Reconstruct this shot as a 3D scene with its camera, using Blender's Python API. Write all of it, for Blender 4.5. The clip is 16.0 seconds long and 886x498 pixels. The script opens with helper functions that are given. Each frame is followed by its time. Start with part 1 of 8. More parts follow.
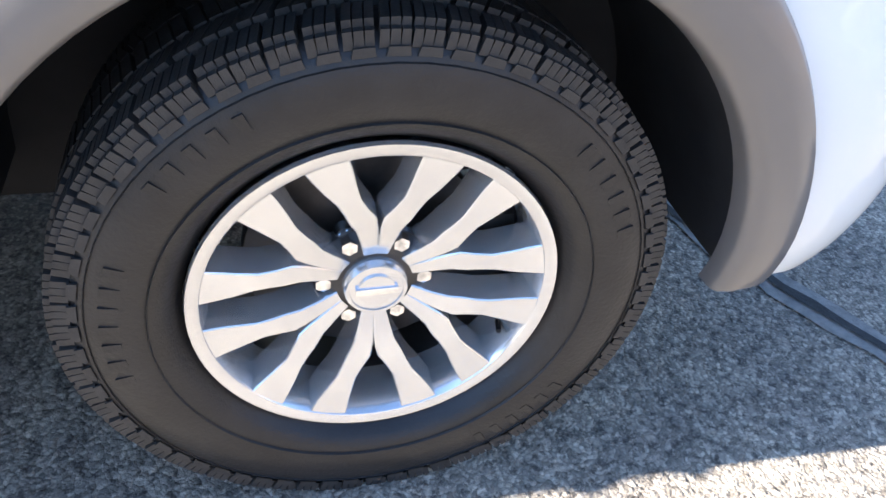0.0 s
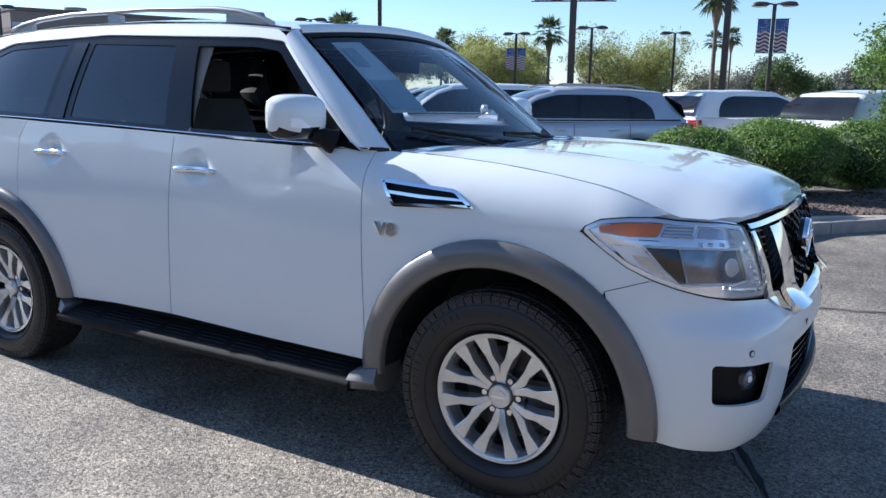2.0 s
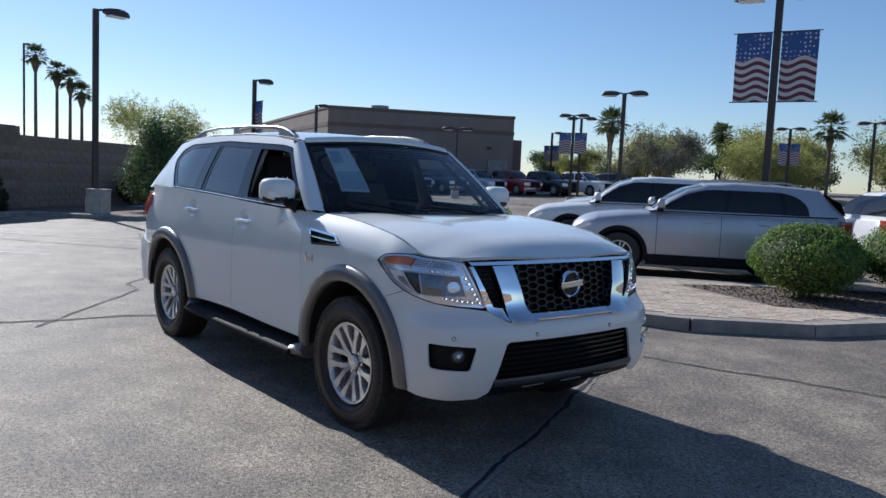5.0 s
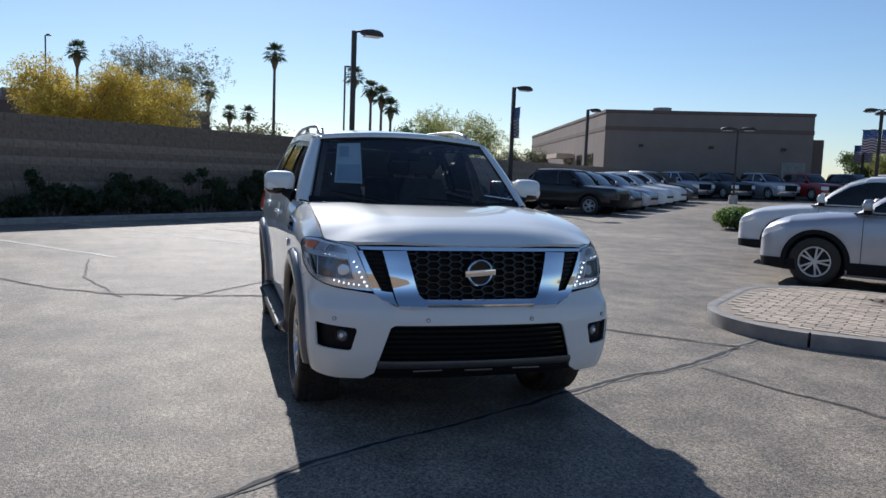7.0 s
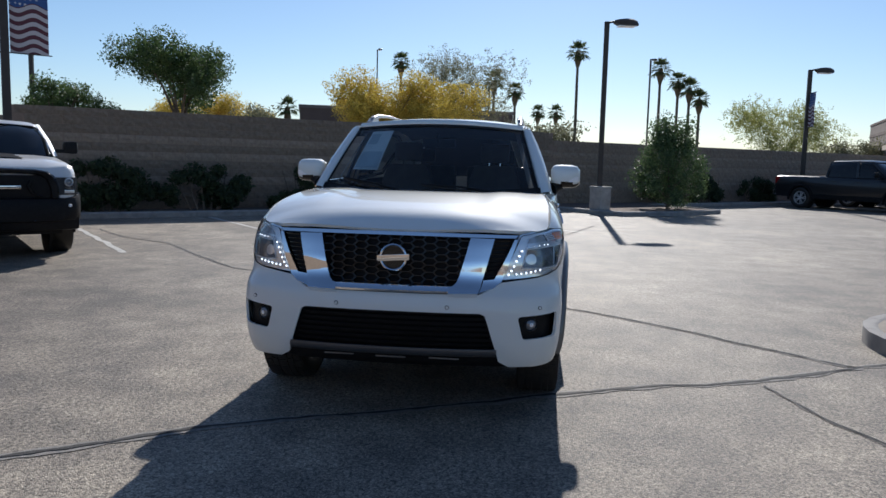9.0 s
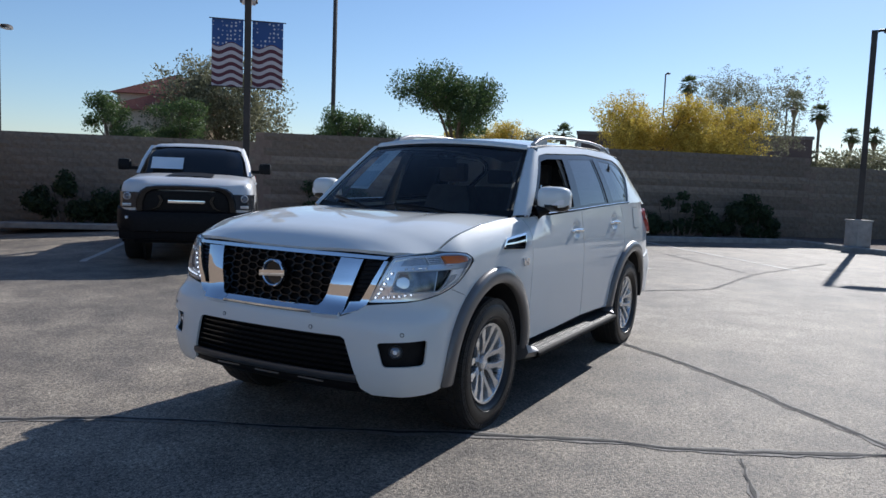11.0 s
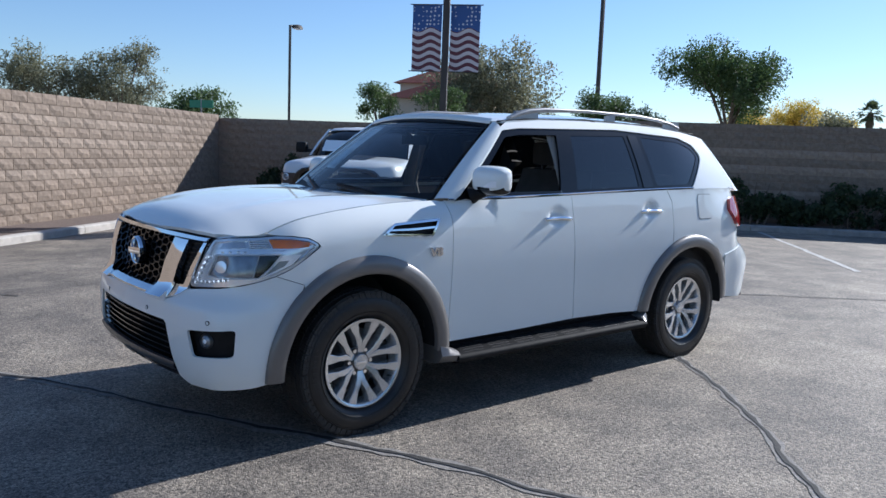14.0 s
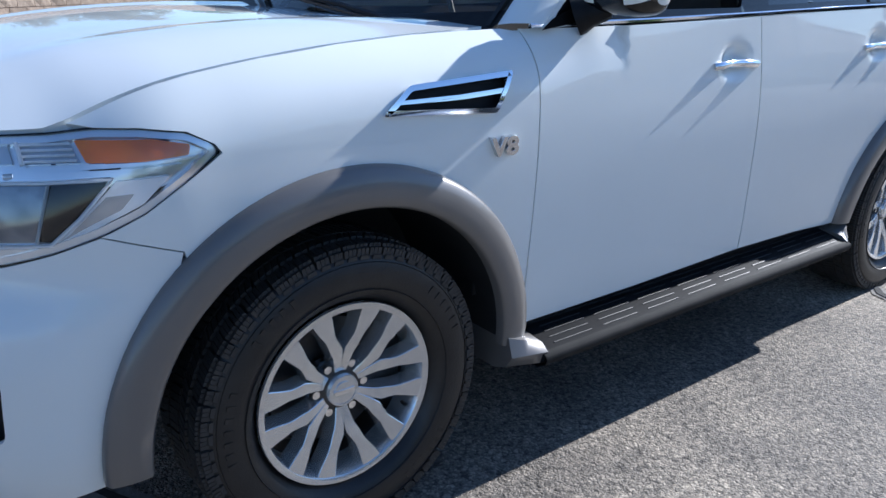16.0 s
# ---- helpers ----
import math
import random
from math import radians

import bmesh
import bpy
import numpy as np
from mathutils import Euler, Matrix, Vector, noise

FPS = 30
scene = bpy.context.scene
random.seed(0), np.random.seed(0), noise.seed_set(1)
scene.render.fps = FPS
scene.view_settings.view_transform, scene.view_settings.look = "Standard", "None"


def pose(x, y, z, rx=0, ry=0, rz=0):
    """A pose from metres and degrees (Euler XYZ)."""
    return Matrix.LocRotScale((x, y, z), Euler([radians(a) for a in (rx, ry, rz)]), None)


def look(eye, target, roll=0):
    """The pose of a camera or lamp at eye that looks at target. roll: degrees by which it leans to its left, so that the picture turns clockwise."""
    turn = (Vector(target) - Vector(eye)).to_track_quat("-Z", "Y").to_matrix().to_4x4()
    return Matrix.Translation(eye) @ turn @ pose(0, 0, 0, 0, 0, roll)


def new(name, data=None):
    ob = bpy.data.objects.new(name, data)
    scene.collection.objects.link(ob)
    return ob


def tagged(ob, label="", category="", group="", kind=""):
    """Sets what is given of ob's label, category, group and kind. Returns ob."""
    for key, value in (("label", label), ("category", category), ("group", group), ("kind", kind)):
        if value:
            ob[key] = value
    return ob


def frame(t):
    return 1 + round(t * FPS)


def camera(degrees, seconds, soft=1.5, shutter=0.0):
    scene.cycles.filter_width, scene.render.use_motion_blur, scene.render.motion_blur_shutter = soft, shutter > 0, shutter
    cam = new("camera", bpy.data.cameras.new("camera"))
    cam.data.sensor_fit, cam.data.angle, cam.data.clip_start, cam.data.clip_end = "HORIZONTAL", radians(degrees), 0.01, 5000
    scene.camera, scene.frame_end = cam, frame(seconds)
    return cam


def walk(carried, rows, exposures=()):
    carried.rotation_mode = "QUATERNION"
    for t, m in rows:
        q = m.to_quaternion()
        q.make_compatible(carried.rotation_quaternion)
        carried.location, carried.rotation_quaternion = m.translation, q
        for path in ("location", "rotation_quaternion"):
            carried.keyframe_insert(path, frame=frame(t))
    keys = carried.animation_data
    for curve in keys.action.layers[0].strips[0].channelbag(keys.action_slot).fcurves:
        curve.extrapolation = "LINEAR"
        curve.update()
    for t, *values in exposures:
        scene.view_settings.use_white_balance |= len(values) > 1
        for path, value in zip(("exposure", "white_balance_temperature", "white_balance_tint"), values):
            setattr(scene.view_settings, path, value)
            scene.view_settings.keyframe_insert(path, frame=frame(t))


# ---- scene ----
cam = camera(59.6, 16.0)
PATH = [
    (0, (1.3509, -1.6891, 1.11), (1.8414, -0.2202, -0.155), 6.8),
    (0.5, (1.6234, -1.9686, 1.188), (1.6108, -0.2643, 0.142), 4.0),
    (1, (1.8989, -2.4066, 1.336), (1.5161, -0.6212, 0.519), 3.0),
    (1.5, (2.2735, -2.9121, 1.43), (1.517, -1.1434, 0.886), 1.4),
    (2, (2.652, -3.4067, 1.483), (1.6966, -1.6925, 1.098), 0.8),
    (2.5, (3.056, -3.809, 1.514), (1.99, -2.144, 1.211), 0.4),
    (3, (3.515, -4.115, 1.531), (2.367, -2.496, 1.277), 0.9),
    (5.5, (5.791, -3.098, 1.53), (4.152, -1.966, 1.354), 2.7),
    (6, (6.119, -2.616, 1.529), (4.375, -1.654, 1.351), 2.7),
    (6.5, (6.436, -2.13, 1.514), (4.604, -1.349, 1.329), 2.5),
    (7, (6.59, -1.566, 1.518), (4.692, -0.969, 1.322), 2.2),
    (7.5, (6.781, -1.042, 1.529), (4.834, -0.636, 1.319), 1.9),
    (8, (6.77, -0.463, 1.528), (4.793, -0.259, 1.309), 1.6),
    (8.5, (6.782, 0.133, 1.509), (4.795, 0.131, 1.281), 1.4),
    (9, (6.689, 0.692, 1.497), (4.712, 0.485, 1.27), 1.4),
    (9.5, (6.593, 1.269, 1.499), (4.647, 0.865, 1.282), 1.4),
    (10, (6.36, 1.819, 1.494), (4.461, 1.229, 1.289), 1.5),
    (12.5, (5.005, 4.118, 1.575), (3.507, 2.807, 1.391), 3.0),
    (13, (4.683, 4.439, 1.586), (3.269, 3.039, 1.386), 2.9),
    (13.5, (4.267, 4.537, 1.597), (2.925, 3.071, 1.375), 2.6),
    (14, (3.931, 4.31, 1.554), (2.635, 2.807, 1.307), 2.2),
    (14.5, (3.622, 3.877, 1.543), (2.345, 2.364, 1.253), 1.7),
    (15, (3.244, 3.375, 1.522), (1.975, 1.872, 1.161), 1.4),
    (15.5, (2.877, 2.841, 1.495), (1.614, 1.36, 1.034), 1.0),
    (16, (2.455, 2.397, 1.397), (1.263, 0.933, 0.735), 1.7),
]
EXPOSURES = [(0.0, 2.99, 6070, 12), (0.5, 2.76, 5970, 12), (1.0, 1.91, 5370, 12), (1.5, 1.47, 5420, 12), (2.2, 1.14, 5520, 12), (3.0, 0.97, 5520, 12), (5.5, 0.45, 5720, 12), (9.0, 0.43, 5920, 12), (12.5, 0.66, 5620, 12), (14.0, 0.84, 5520, 12), (15.0, 0.98, 5520, 12), (16.0, 1.12, 5380, 12)]
walk(cam, [(t, look(eye, target, roll)) for t, eye, target, roll in PATH], EXPOSURES)

# ---------------------------------------------------------------- world and sun
SUN_ELEV, SUN_TO = 30.5, Vector((-1.0, 0.045, 0.0)).normalized()
world = bpy.data.worlds.new("sky")
scene.world = world
world.use_nodes = True
_wn = world.node_tree.nodes
_sky = _wn.new("ShaderNodeTexSky")
_sky.sky_type = "NISHITA"
_sky.sun_disc = False
_sky.sun_elevation = radians(SUN_ELEV)
_sky.sun_rotation = math.atan2(SUN_TO.x, SUN_TO.y)
_sky.air_density, _sky.dust_density, _sky.ozone_density = 1.0, 0.15, 3.2
_wn["Background"].inputs["Strength"].default_value = 0.070
world.node_tree.links.new(_sky.outputs[0], _wn["Background"].inputs[0])
_sl = bpy.data.lights.new("sun", "SUN")
_sl.energy, _sl.angle, _sl.color = 3.95, radians(0.55), (1.0, 0.92, 0.80)
_so = new("sun", _sl)
_so.matrix_world = look(SUN_TO * 40 + Vector((0, 0, 40 * math.tan(radians(SUN_ELEV)))), (0, 0, 0))

# ---------------------------------------------------------------- materials
def nodes_of(name):
    m = bpy.data.materials.new(name)
    m.use_nodes = True
    nt = m.node_tree
    return m, nt, nt.nodes["Principled BSDF"]


def tex_noise(nt, scale, detail=4.0, rough=0.6, coord="Object"):
    tc = nt.nodes.new("ShaderNodeTexCoord")
    n = nt.nodes.new("ShaderNodeTexNoise")
    n.inputs["Scale"].default_value, n.inputs["Detail"].default_value, n.inputs["Roughness"].default_value = scale, detail, rough
    nt.links.new(tc.outputs[coord], n.inputs["Vector"])
    return n


def ramp(nt, source, stops):
    r = nt.nodes.new("ShaderNodeValToRGB")
    while len(r.color_ramp.elements) < len(stops):
        r.color_ramp.elements.new(0.5)
    for e, (p, c) in zip(r.color_ramp.elements, stops):
        e.position, e.color = p, (*c, 1.0)
    nt.links.new(source, r.inputs[0])
    return r


def mixc(nt, fac, a, b, mode="MIX"):
    m = nt.nodes.new("ShaderNodeMix")
    m.data_type, m.blend_type = "RGBA", mode
    for socket, value in ((m.inputs[0], fac), (m.inputs[6], a), (m.inputs[7], b)):
        if isinstance(value, (int, float)):
            socket.default_value = value
        elif isinstance(value, tuple):
            socket.default_value = (*value, 1.0)
        else:
            nt.links.new(value, socket)
    return m.outputs[2]


def bump(nt, bsdf, height, strength, distance):
    b = nt.nodes.new("ShaderNodeBump")
    b.inputs["Strength"].default_value, b.inputs["Distance"].default_value = strength, distance
    nt.links.new(height, b.inputs["Height"])
    nt.links.new(b.outputs[0], bsdf.inputs["Normal"])
    return b


def surface(name, dark, light, rough, metal=0.0, scale=8.0, grain=0.0, grain_scale=120.0, coat=0.0, vary=0.0, coat_rough=0.03, spec=0.5):
    """A surface whose colour wanders between two tones, with fine relief."""
    m, nt, p = nodes_of(name)
    n = tex_noise(nt, scale)
    colour = ramp(nt, n.outputs["Fac"], [(0.3, dark), (0.7, light)]).outputs[0]
    if vary:
        info = nt.nodes.new("ShaderNodeObjectInfo")
        tone = ramp(nt, info.outputs["Random"], [(0.0, (1 - vary,) * 3), (1.0, (1 + vary,) * 3)])
        colour = mixc(nt, 1.0, colour, tone.outputs[0], "MULTIPLY")
    nt.links.new(colour, p.inputs["Base Color"])
    p.inputs["Roughness"].default_value, p.inputs["Metallic"].default_value = rough, metal
    p.inputs["Coat Weight"].default_value, p.inputs["Coat Roughness"].default_value = coat, coat_rough
    p.inputs["Specular IOR Level"].default_value = spec
    if grain:
        g = tex_noise(nt, grain_scale, 3.0)
        bump(nt, p, g.outputs["Fac"], grain, 0.004)
    return m


def asphalt_material():
    """Worn asphalt: close-packed rounded stones in dark binder, bleached and dirtied in patches."""
    m, nt, p = nodes_of("asphalt")
    tc = nt.nodes.new("ShaderNodeTexCoord")
    wobble = tex_noise(nt, 30.0, 2.0)
    warp = nt.nodes.new("ShaderNodeVectorMath")
    warp.operation = "MULTIPLY_ADD"
    warp.inputs[1].default_value = (0.02, 0.02, 0.02)
    nt.links.new(wobble.outputs["Color"], warp.inputs[0])
    nt.links.new(tc.outputs["Object"], warp.inputs[2])
    stones = nt.nodes.new("ShaderNodeTexVoronoi")
    stones.inputs["Scale"].default_value = 120.0
    nt.links.new(warp.outputs[0], stones.inputs["Vector"])
    tone = ramp(nt, stones.outputs["Color"], [(0.15, (0.195, 0.175, 0.150)), (0.5, (0.300, 0.266, 0.224)), (0.85, (0.50, 0.440, 0.366))])
    joint = ramp(nt, stones.outputs["Distance"], [(0.30, (1.0, 1.0, 1.0)), (0.62, (0.76, 0.76, 0.77))])
    c = mixc(nt, 1.0, tone.outputs[0], joint.outputs[0], "MULTIPLY")
    fine = tex_noise(nt, 210.0, 3.0)
    speck = ramp(nt, fine.outputs["Fac"], [(0.3, (0.88, 0.88, 0.88)), (0.7, (1.12, 1.12, 1.11))])
    c = mixc(nt, 1.0, c, speck.outputs[0], "MULTIPLY")
    mid = tex_noise(nt, 20.0, 4.0, 0.65)
    blotch = ramp(nt, mid.outputs["Fac"], [(0.34, (0.80, 0.80, 0.805)), (0.64, (1.14, 1.13, 1.11))])
    c = mixc(nt, 1.0, c, blotch.outputs[0], "MULTIPLY")
    pits = tex_noise(nt, 42.0, 4.0, 0.75)
    pit = ramp(nt, pits.outputs["Fac"], [(0.40, (0.42, 0.42, 0.43)), (0.50, (1.10, 1.10, 1.10))])
    c = mixc(nt, 1.0, c, pit.outputs[0], "MULTIPLY")
    patches = tex_noise(nt, 0.35, 6.0)
    worn = ramp(nt, patches.outputs["Fac"], [(0.34, (0.60, 0.60, 0.61)), (0.64, (1.22, 1.20, 1.15))])
    streak = tex_noise(nt, 2.2, 5.0)
    dirt = ramp(nt, streak.outputs["Fac"], [(0.36, (0.72, 0.72, 0.73)), (0.64, (1.17, 1.16, 1.12))])
    c = mixc(nt, 1.0, c, worn.outputs[0], "MULTIPLY")
    c = mixc(nt, 1.0, c, dirt.outputs[0], "MULTIPLY")
    nt.links.new(c, p.inputs["Base Color"])
    p.inputs["Roughness"].default_value = 0.70
    p.inputs["Specular IOR Level"].default_value = 0.30
    inv = nt.nodes.new("ShaderNodeMath")
    inv.operation = "SUBTRACT"
    inv.inputs[0].default_value = 1.0
    nt.links.new(stones.outputs["Distance"], inv.inputs[1])
    h = mixc(nt, 0.35, inv.outputs[0], mid.outputs["Fac"])
    h = mixc(nt, 0.55, h, pits.outputs["Fac"])
    bump(nt, p, h, 1.0, 0.011)
    return m


def leaf_material(name, dark, light, gloss=0.45):
    m, nt, p = nodes_of(name)
    geo = nt.nodes.new("ShaderNodeNewGeometry")
    c = ramp(nt, geo.outputs["Random Per Island"], [(0.0, dark), (1.0, light)])
    nt.links.new(c.outputs[0], p.inputs["Base Color"])
    p.inputs["Roughness"].default_value = gloss
    p.inputs["Subsurface Weight"].default_value = 0.0
    t = nt.nodes.new("ShaderNodeBsdfTranslucent")
    nt.links.new(c.outputs[0], t.inputs["Color"])
    mix = nt.nodes.new("ShaderNodeMixShader")
    mix.inputs[0].default_value = 0.42
    nt.links.new(p.outputs[0], mix.inputs[1])
    nt.links.new(t.outputs[0], mix.inputs[2])
    nt.links.new(mix.outputs[0], nt.nodes["Material Output"].inputs["Surface"])
    return m


def glass_material(name, tint, clear, rough=0.02):
    """Tinted automotive glass: a clear sheet over a see-through tint."""
    m, nt, p = nodes_of(name)
    p.inputs["Base Color"].default_value = (0.008, 0.009, 0.010, 1)
    p.inputs["Roughness"].default_value = rough
    p.inputs["Specular IOR Level"].default_value = 0.5
    t = nt.nodes.new("ShaderNodeBsdfTransparent")
    t.inputs["Color"].default_value = (*tint, 1)
    g = nt.nodes.new("ShaderNodeBsdfGlossy")
    g.inputs["Roughness"].default_value = rough
    f = nt.nodes.new("ShaderNodeFresnel")
    f.inputs["IOR"].default_value = 1.5
    a = nt.nodes.new("ShaderNodeMixShader")
    b = nt.nodes.new("ShaderNodeMixShader")
    b.inputs[0].default_value = clear
    nt.links.new(p.outputs[0], b.inputs[1])
    nt.links.new(t.outputs[0], b.inputs[2])
    nt.links.new(f.outputs[0], a.inputs[0])
    nt.links.new(b.outputs[0], a.inputs[1])
    nt.links.new(g.outputs[0], a.inputs[2])
    nt.links.new(a.outputs[0], nt.nodes["Material Output"].inputs["Surface"])
    return m


def flag_material():
    """Printed cloth: a starred blue field above waving red and white stripes."""
    m, nt, p = nodes_of("flag_cloth")
    tc = nt.nodes.new("ShaderNodeTexCoord")
    sep = nt.nodes.new("ShaderNodeSeparateXYZ")
    nt.links.new(tc.outputs["Generated"], sep.inputs[0])

    def math_node(op, a, b=None):
        n = nt.nodes.new("ShaderNodeMath")
        n.operation = op
        for i, v in enumerate((a, b)):
            if v is None:
                continue
            if isinstance(v, (int, float)):
                n.inputs[i].default_value = v
            else:
                nt.links.new(v, n.inputs[i])
        return n.outputs[0]

    wave = math_node("MULTIPLY", math_node("SINE", math_node("MULTIPLY", sep.outputs["X"], 7.5)), 0.034)
    z = math_node("ADD", sep.outputs["Z"], wave)
    stripes = math_node("GREATER_THAN", math_node("SINE", math_node("MULTIPLY", z, 56.0)), 0.0)
    field = math_node("GREATER_THAN", z, 0.63)
    vor = nt.nodes.new("ShaderNodeTexVoronoi")
    vor.inputs["Scale"].default_value, vor.inputs["Randomness"].default_value = 10.5, 0.3
    nt.links.new(tc.outputs["Object"], vor.inputs["Vector"])
    stars = math_node("LESS_THAN", vor.outputs["Distance"], 0.25)
    # stripe tones are darkened, with the backlit banners' shade put into the colour
    red = mixc(nt, stripes, (0.115, 0.036, 0.050), (0.56, 0.51, 0.52))
    blue = mixc(nt, stars, (0.045, 0.10, 0.28), (0.60, 0.60, 0.62))
    nt.links.new(mixc(nt, field, red, blue), p.inputs["Base Color"])
    p.inputs["Roughness"].default_value = 0.8
    return m


ASPHALT = asphalt_material()
CRACK = surface("crack_tar", (0.012, 0.012, 0.013), (0.035, 0.034, 0.033), 0.85, scale=30, grain=0.6)
CRACK_EDGE = surface("crack_edge", (0.16, 0.15, 0.138), (0.30, 0.28, 0.25), 0.85, scale=30, grain=0.7)
LINE_PAINT = surface("line_paint", (0.30, 0.29, 0.27), (0.62, 0.60, 0.55), 0.75, scale=14, grain=0.5)
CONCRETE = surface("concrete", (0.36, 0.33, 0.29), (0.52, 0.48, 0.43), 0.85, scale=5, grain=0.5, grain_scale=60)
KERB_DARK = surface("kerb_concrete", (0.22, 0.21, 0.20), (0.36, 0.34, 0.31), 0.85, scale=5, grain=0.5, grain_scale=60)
PAVER = surface("paver", (0.40, 0.325, 0.25), (0.56, 0.47, 0.375), 0.85, scale=9, grain=0.6, vary=0.16)
MORTAR = surface("mortar_bed", (0.27, 0.23, 0.185), (0.36, 0.31, 0.25), 0.95, scale=9, grain=0.5)
GRAVEL = surface("gravel_bed", (0.085, 0.062, 0.05), (0.20, 0.15, 0.12), 0.95, scale=45, grain=1.0, grain_scale=70)
PEBBLE = leaf_material("pebble", (0.06, 0.045, 0.035), (0.30, 0.23, 0.18), 0.9)
BLOCK = surface("split_block", (0.195, 0.149, 0.112), (0.285, 0.224, 0.170), 0.92, scale=11, grain=1.0, grain_scale=35, vary=0.13)
BLOCK_PALE = surface("pale_split_block", (0.228, 0.178, 0.135), (0.325, 0.260, 0.202), 0.92, scale=11, grain=1.0, grain_scale=35, vary=0.12)
BLOCK_CORE = surface("wall_core", (0.22, 0.16, 0.125), (0.30, 0.225, 0.175), 0.95, scale=8, grain=0.6)
STUCCO = surface("brown_stucco", (0.215, 0.174, 0.152), (0.252, 0.206, 0.180), 0.9, scale=0.6, grain=0.4)
STUCCO_DARK = surface("dark_stucco", (0.15, 0.105, 0.088), (0.18, 0.13, 0.11), 0.9, scale=0.6, grain=0.4)
STUCCO_PALE = surface("cream_stucco", (0.55, 0.44, 0.33), (0.66, 0.54, 0.42), 0.9, scale=0.8, grain=0.3)
ROOF_TILE = surface("red_roof_tile", (0.24, 0.075, 0.05), (0.38, 0.13, 0.085), 0.85, scale=6, grain=0.5)
POLE = surface("pole_bronze", (0.035, 0.026, 0.022), (0.055, 0.043, 0.037), 0.55, scale=3)
STEEL = surface("galvanised", (0.20, 0.20, 0.20), (0.30, 0.30, 0.30), 0.5, 0.6, scale=5)
BARK = surface("bark", (0.10, 0.075, 0.055), (0.21, 0.165, 0.125), 0.95, scale=9, grain=1.0, grain_scale=40)
LEAF_GREEN = leaf_material("leaf_green", (0.038, 0.068, 0.022), (0.12, 0.18, 0.058), 0.6)
LEAF_SAPLING = leaf_material("leaf_sapling", (0.045, 0.078, 0.030), (0.15, 0.215, 0.085), 0.6)
LEAF_OLIVE = leaf_material("leaf_olive", (0.115, 0.120, 0.070), (0.30, 0.295, 0.180), 0.65)
LEAF_GREY = leaf_material("leaf_grey", (0.075, 0.080, 0.066), (0.185, 0.185, 0.155), 0.7)
LEAF_YELLOW = leaf_material("leaf_yellow", (0.40, 0.30, 0.05), (0.74, 0.57, 0.11), 0.85)
LEAF_LIME = leaf_material("leaf_lime", (0.20, 0.22, 0.060), (0.48, 0.48, 0.17), 0.65)
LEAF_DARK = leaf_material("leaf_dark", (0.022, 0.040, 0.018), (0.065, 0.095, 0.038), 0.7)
LEAF_BUSH = leaf_material("leaf_bush", (0.075, 0.14, 0.028), (0.23, 0.34, 0.07), 0.65)
FROND = leaf_material("palm_frond", (0.045, 0.065, 0.026), (0.115, 0.145, 0.06), 0.85)
THATCH = surface("palm_thatch", (0.12, 0.09, 0.055), (0.24, 0.19, 0.12), 0.95, scale=12, grain=0.8)
FLAG = flag_material()
WHITE_PAINT = surface("pearl_white_paint", (0.745, 0.775, 0.758), (0.782, 0.81, 0.794), 0.55, scale=1.2, coat=1.0, coat_rough=0.025, spec=0.08)
TRIM_GREY = surface("grey_trim_paint", (0.148, 0.139, 0.131), (0.170, 0.160, 0.151), 0.38, 0.25, scale=3, coat=0.5, coat_rough=0.12)
BLACK_PLASTIC = surface("black_plastic", (0.009, 0.009, 0.010), (0.015, 0.015, 0.016), 0.5, scale=20, grain=0.15, spec=0.14)
DARK_TRIM = surface("dark_trim", (0.018, 0.018, 0.019), (0.028, 0.028, 0.029), 0.45, scale=5, spec=0.3)
BADGE_CHROME = surface("badge_chrome", (0.62, 0.62, 0.63), (0.70, 0.70, 0.71), 0.14, 1.0, scale=5)
MESH_BLACK = surface("mesh_black", (0.008, 0.008, 0.009), (0.013, 0.013, 0.014), 0.25, 0.2, scale=9, spec=0.4)
BLACK_GLOSS = surface("black_gloss", (0.006, 0.006, 0.007), (0.009, 0.009, 0.010), 0.12, scale=4)
LINER = surface("arch_liner", (0.016, 0.016, 0.017), (0.026, 0.026, 0.027), 0.75, scale=9, spec=0.3)
FRAME_BLACK = surface("window_frame_black", (0.006, 0.006, 0.007), (0.009, 0.009, 0.010), 0.10, scale=20, spec=0.35)
LAMP_SILVER = surface("lamp_silver", (0.88, 0.90, 0.93), (0.96, 0.97, 0.98), 0.14, 0.55, scale=26, spec=0.8)
SKID = surface("skid_grey", (0.060, 0.063, 0.068), (0.082, 0.085, 0.09), 0.3, 0.3, scale=6)
CHROME = surface("chrome", (0.80, 0.81, 0.83), (0.86, 0.87, 0.89), 0.06, 1.0, scale=3)
ALLOY = surface("silver_alloy", (0.67, 0.67, 0.665), (0.74, 0.74, 0.73), 0.20, 0.75, scale=6, coat=0.5, coat_rough=0.06)
RUBBER = surface("tyre_rubber", (0.0150, 0.0138, 0.0130), (0.0250, 0.0230, 0.0215), 0.40, spec=0.42, scale=14, grain=0.25, grain_scale=150)
TREAD = surface("tread_rubber", (0.026, 0.0245, 0.023), (0.044, 0.041, 0.038), 0.55, spec=0.4, scale=30, grain=0.2, grain_scale=150)
# near-black for the inner barrel: shadow behind the spokes put into the colour
BARREL_SHADE = surface("barrel_shade", (0.012, 0.012, 0.012), (0.03, 0.029, 0.028), 0.6, 0.2, scale=9)
IRON = surface("brake_iron", (0.05, 0.048, 0.045), (0.10, 0.095, 0.09), 0.5, 0.7, scale=14)
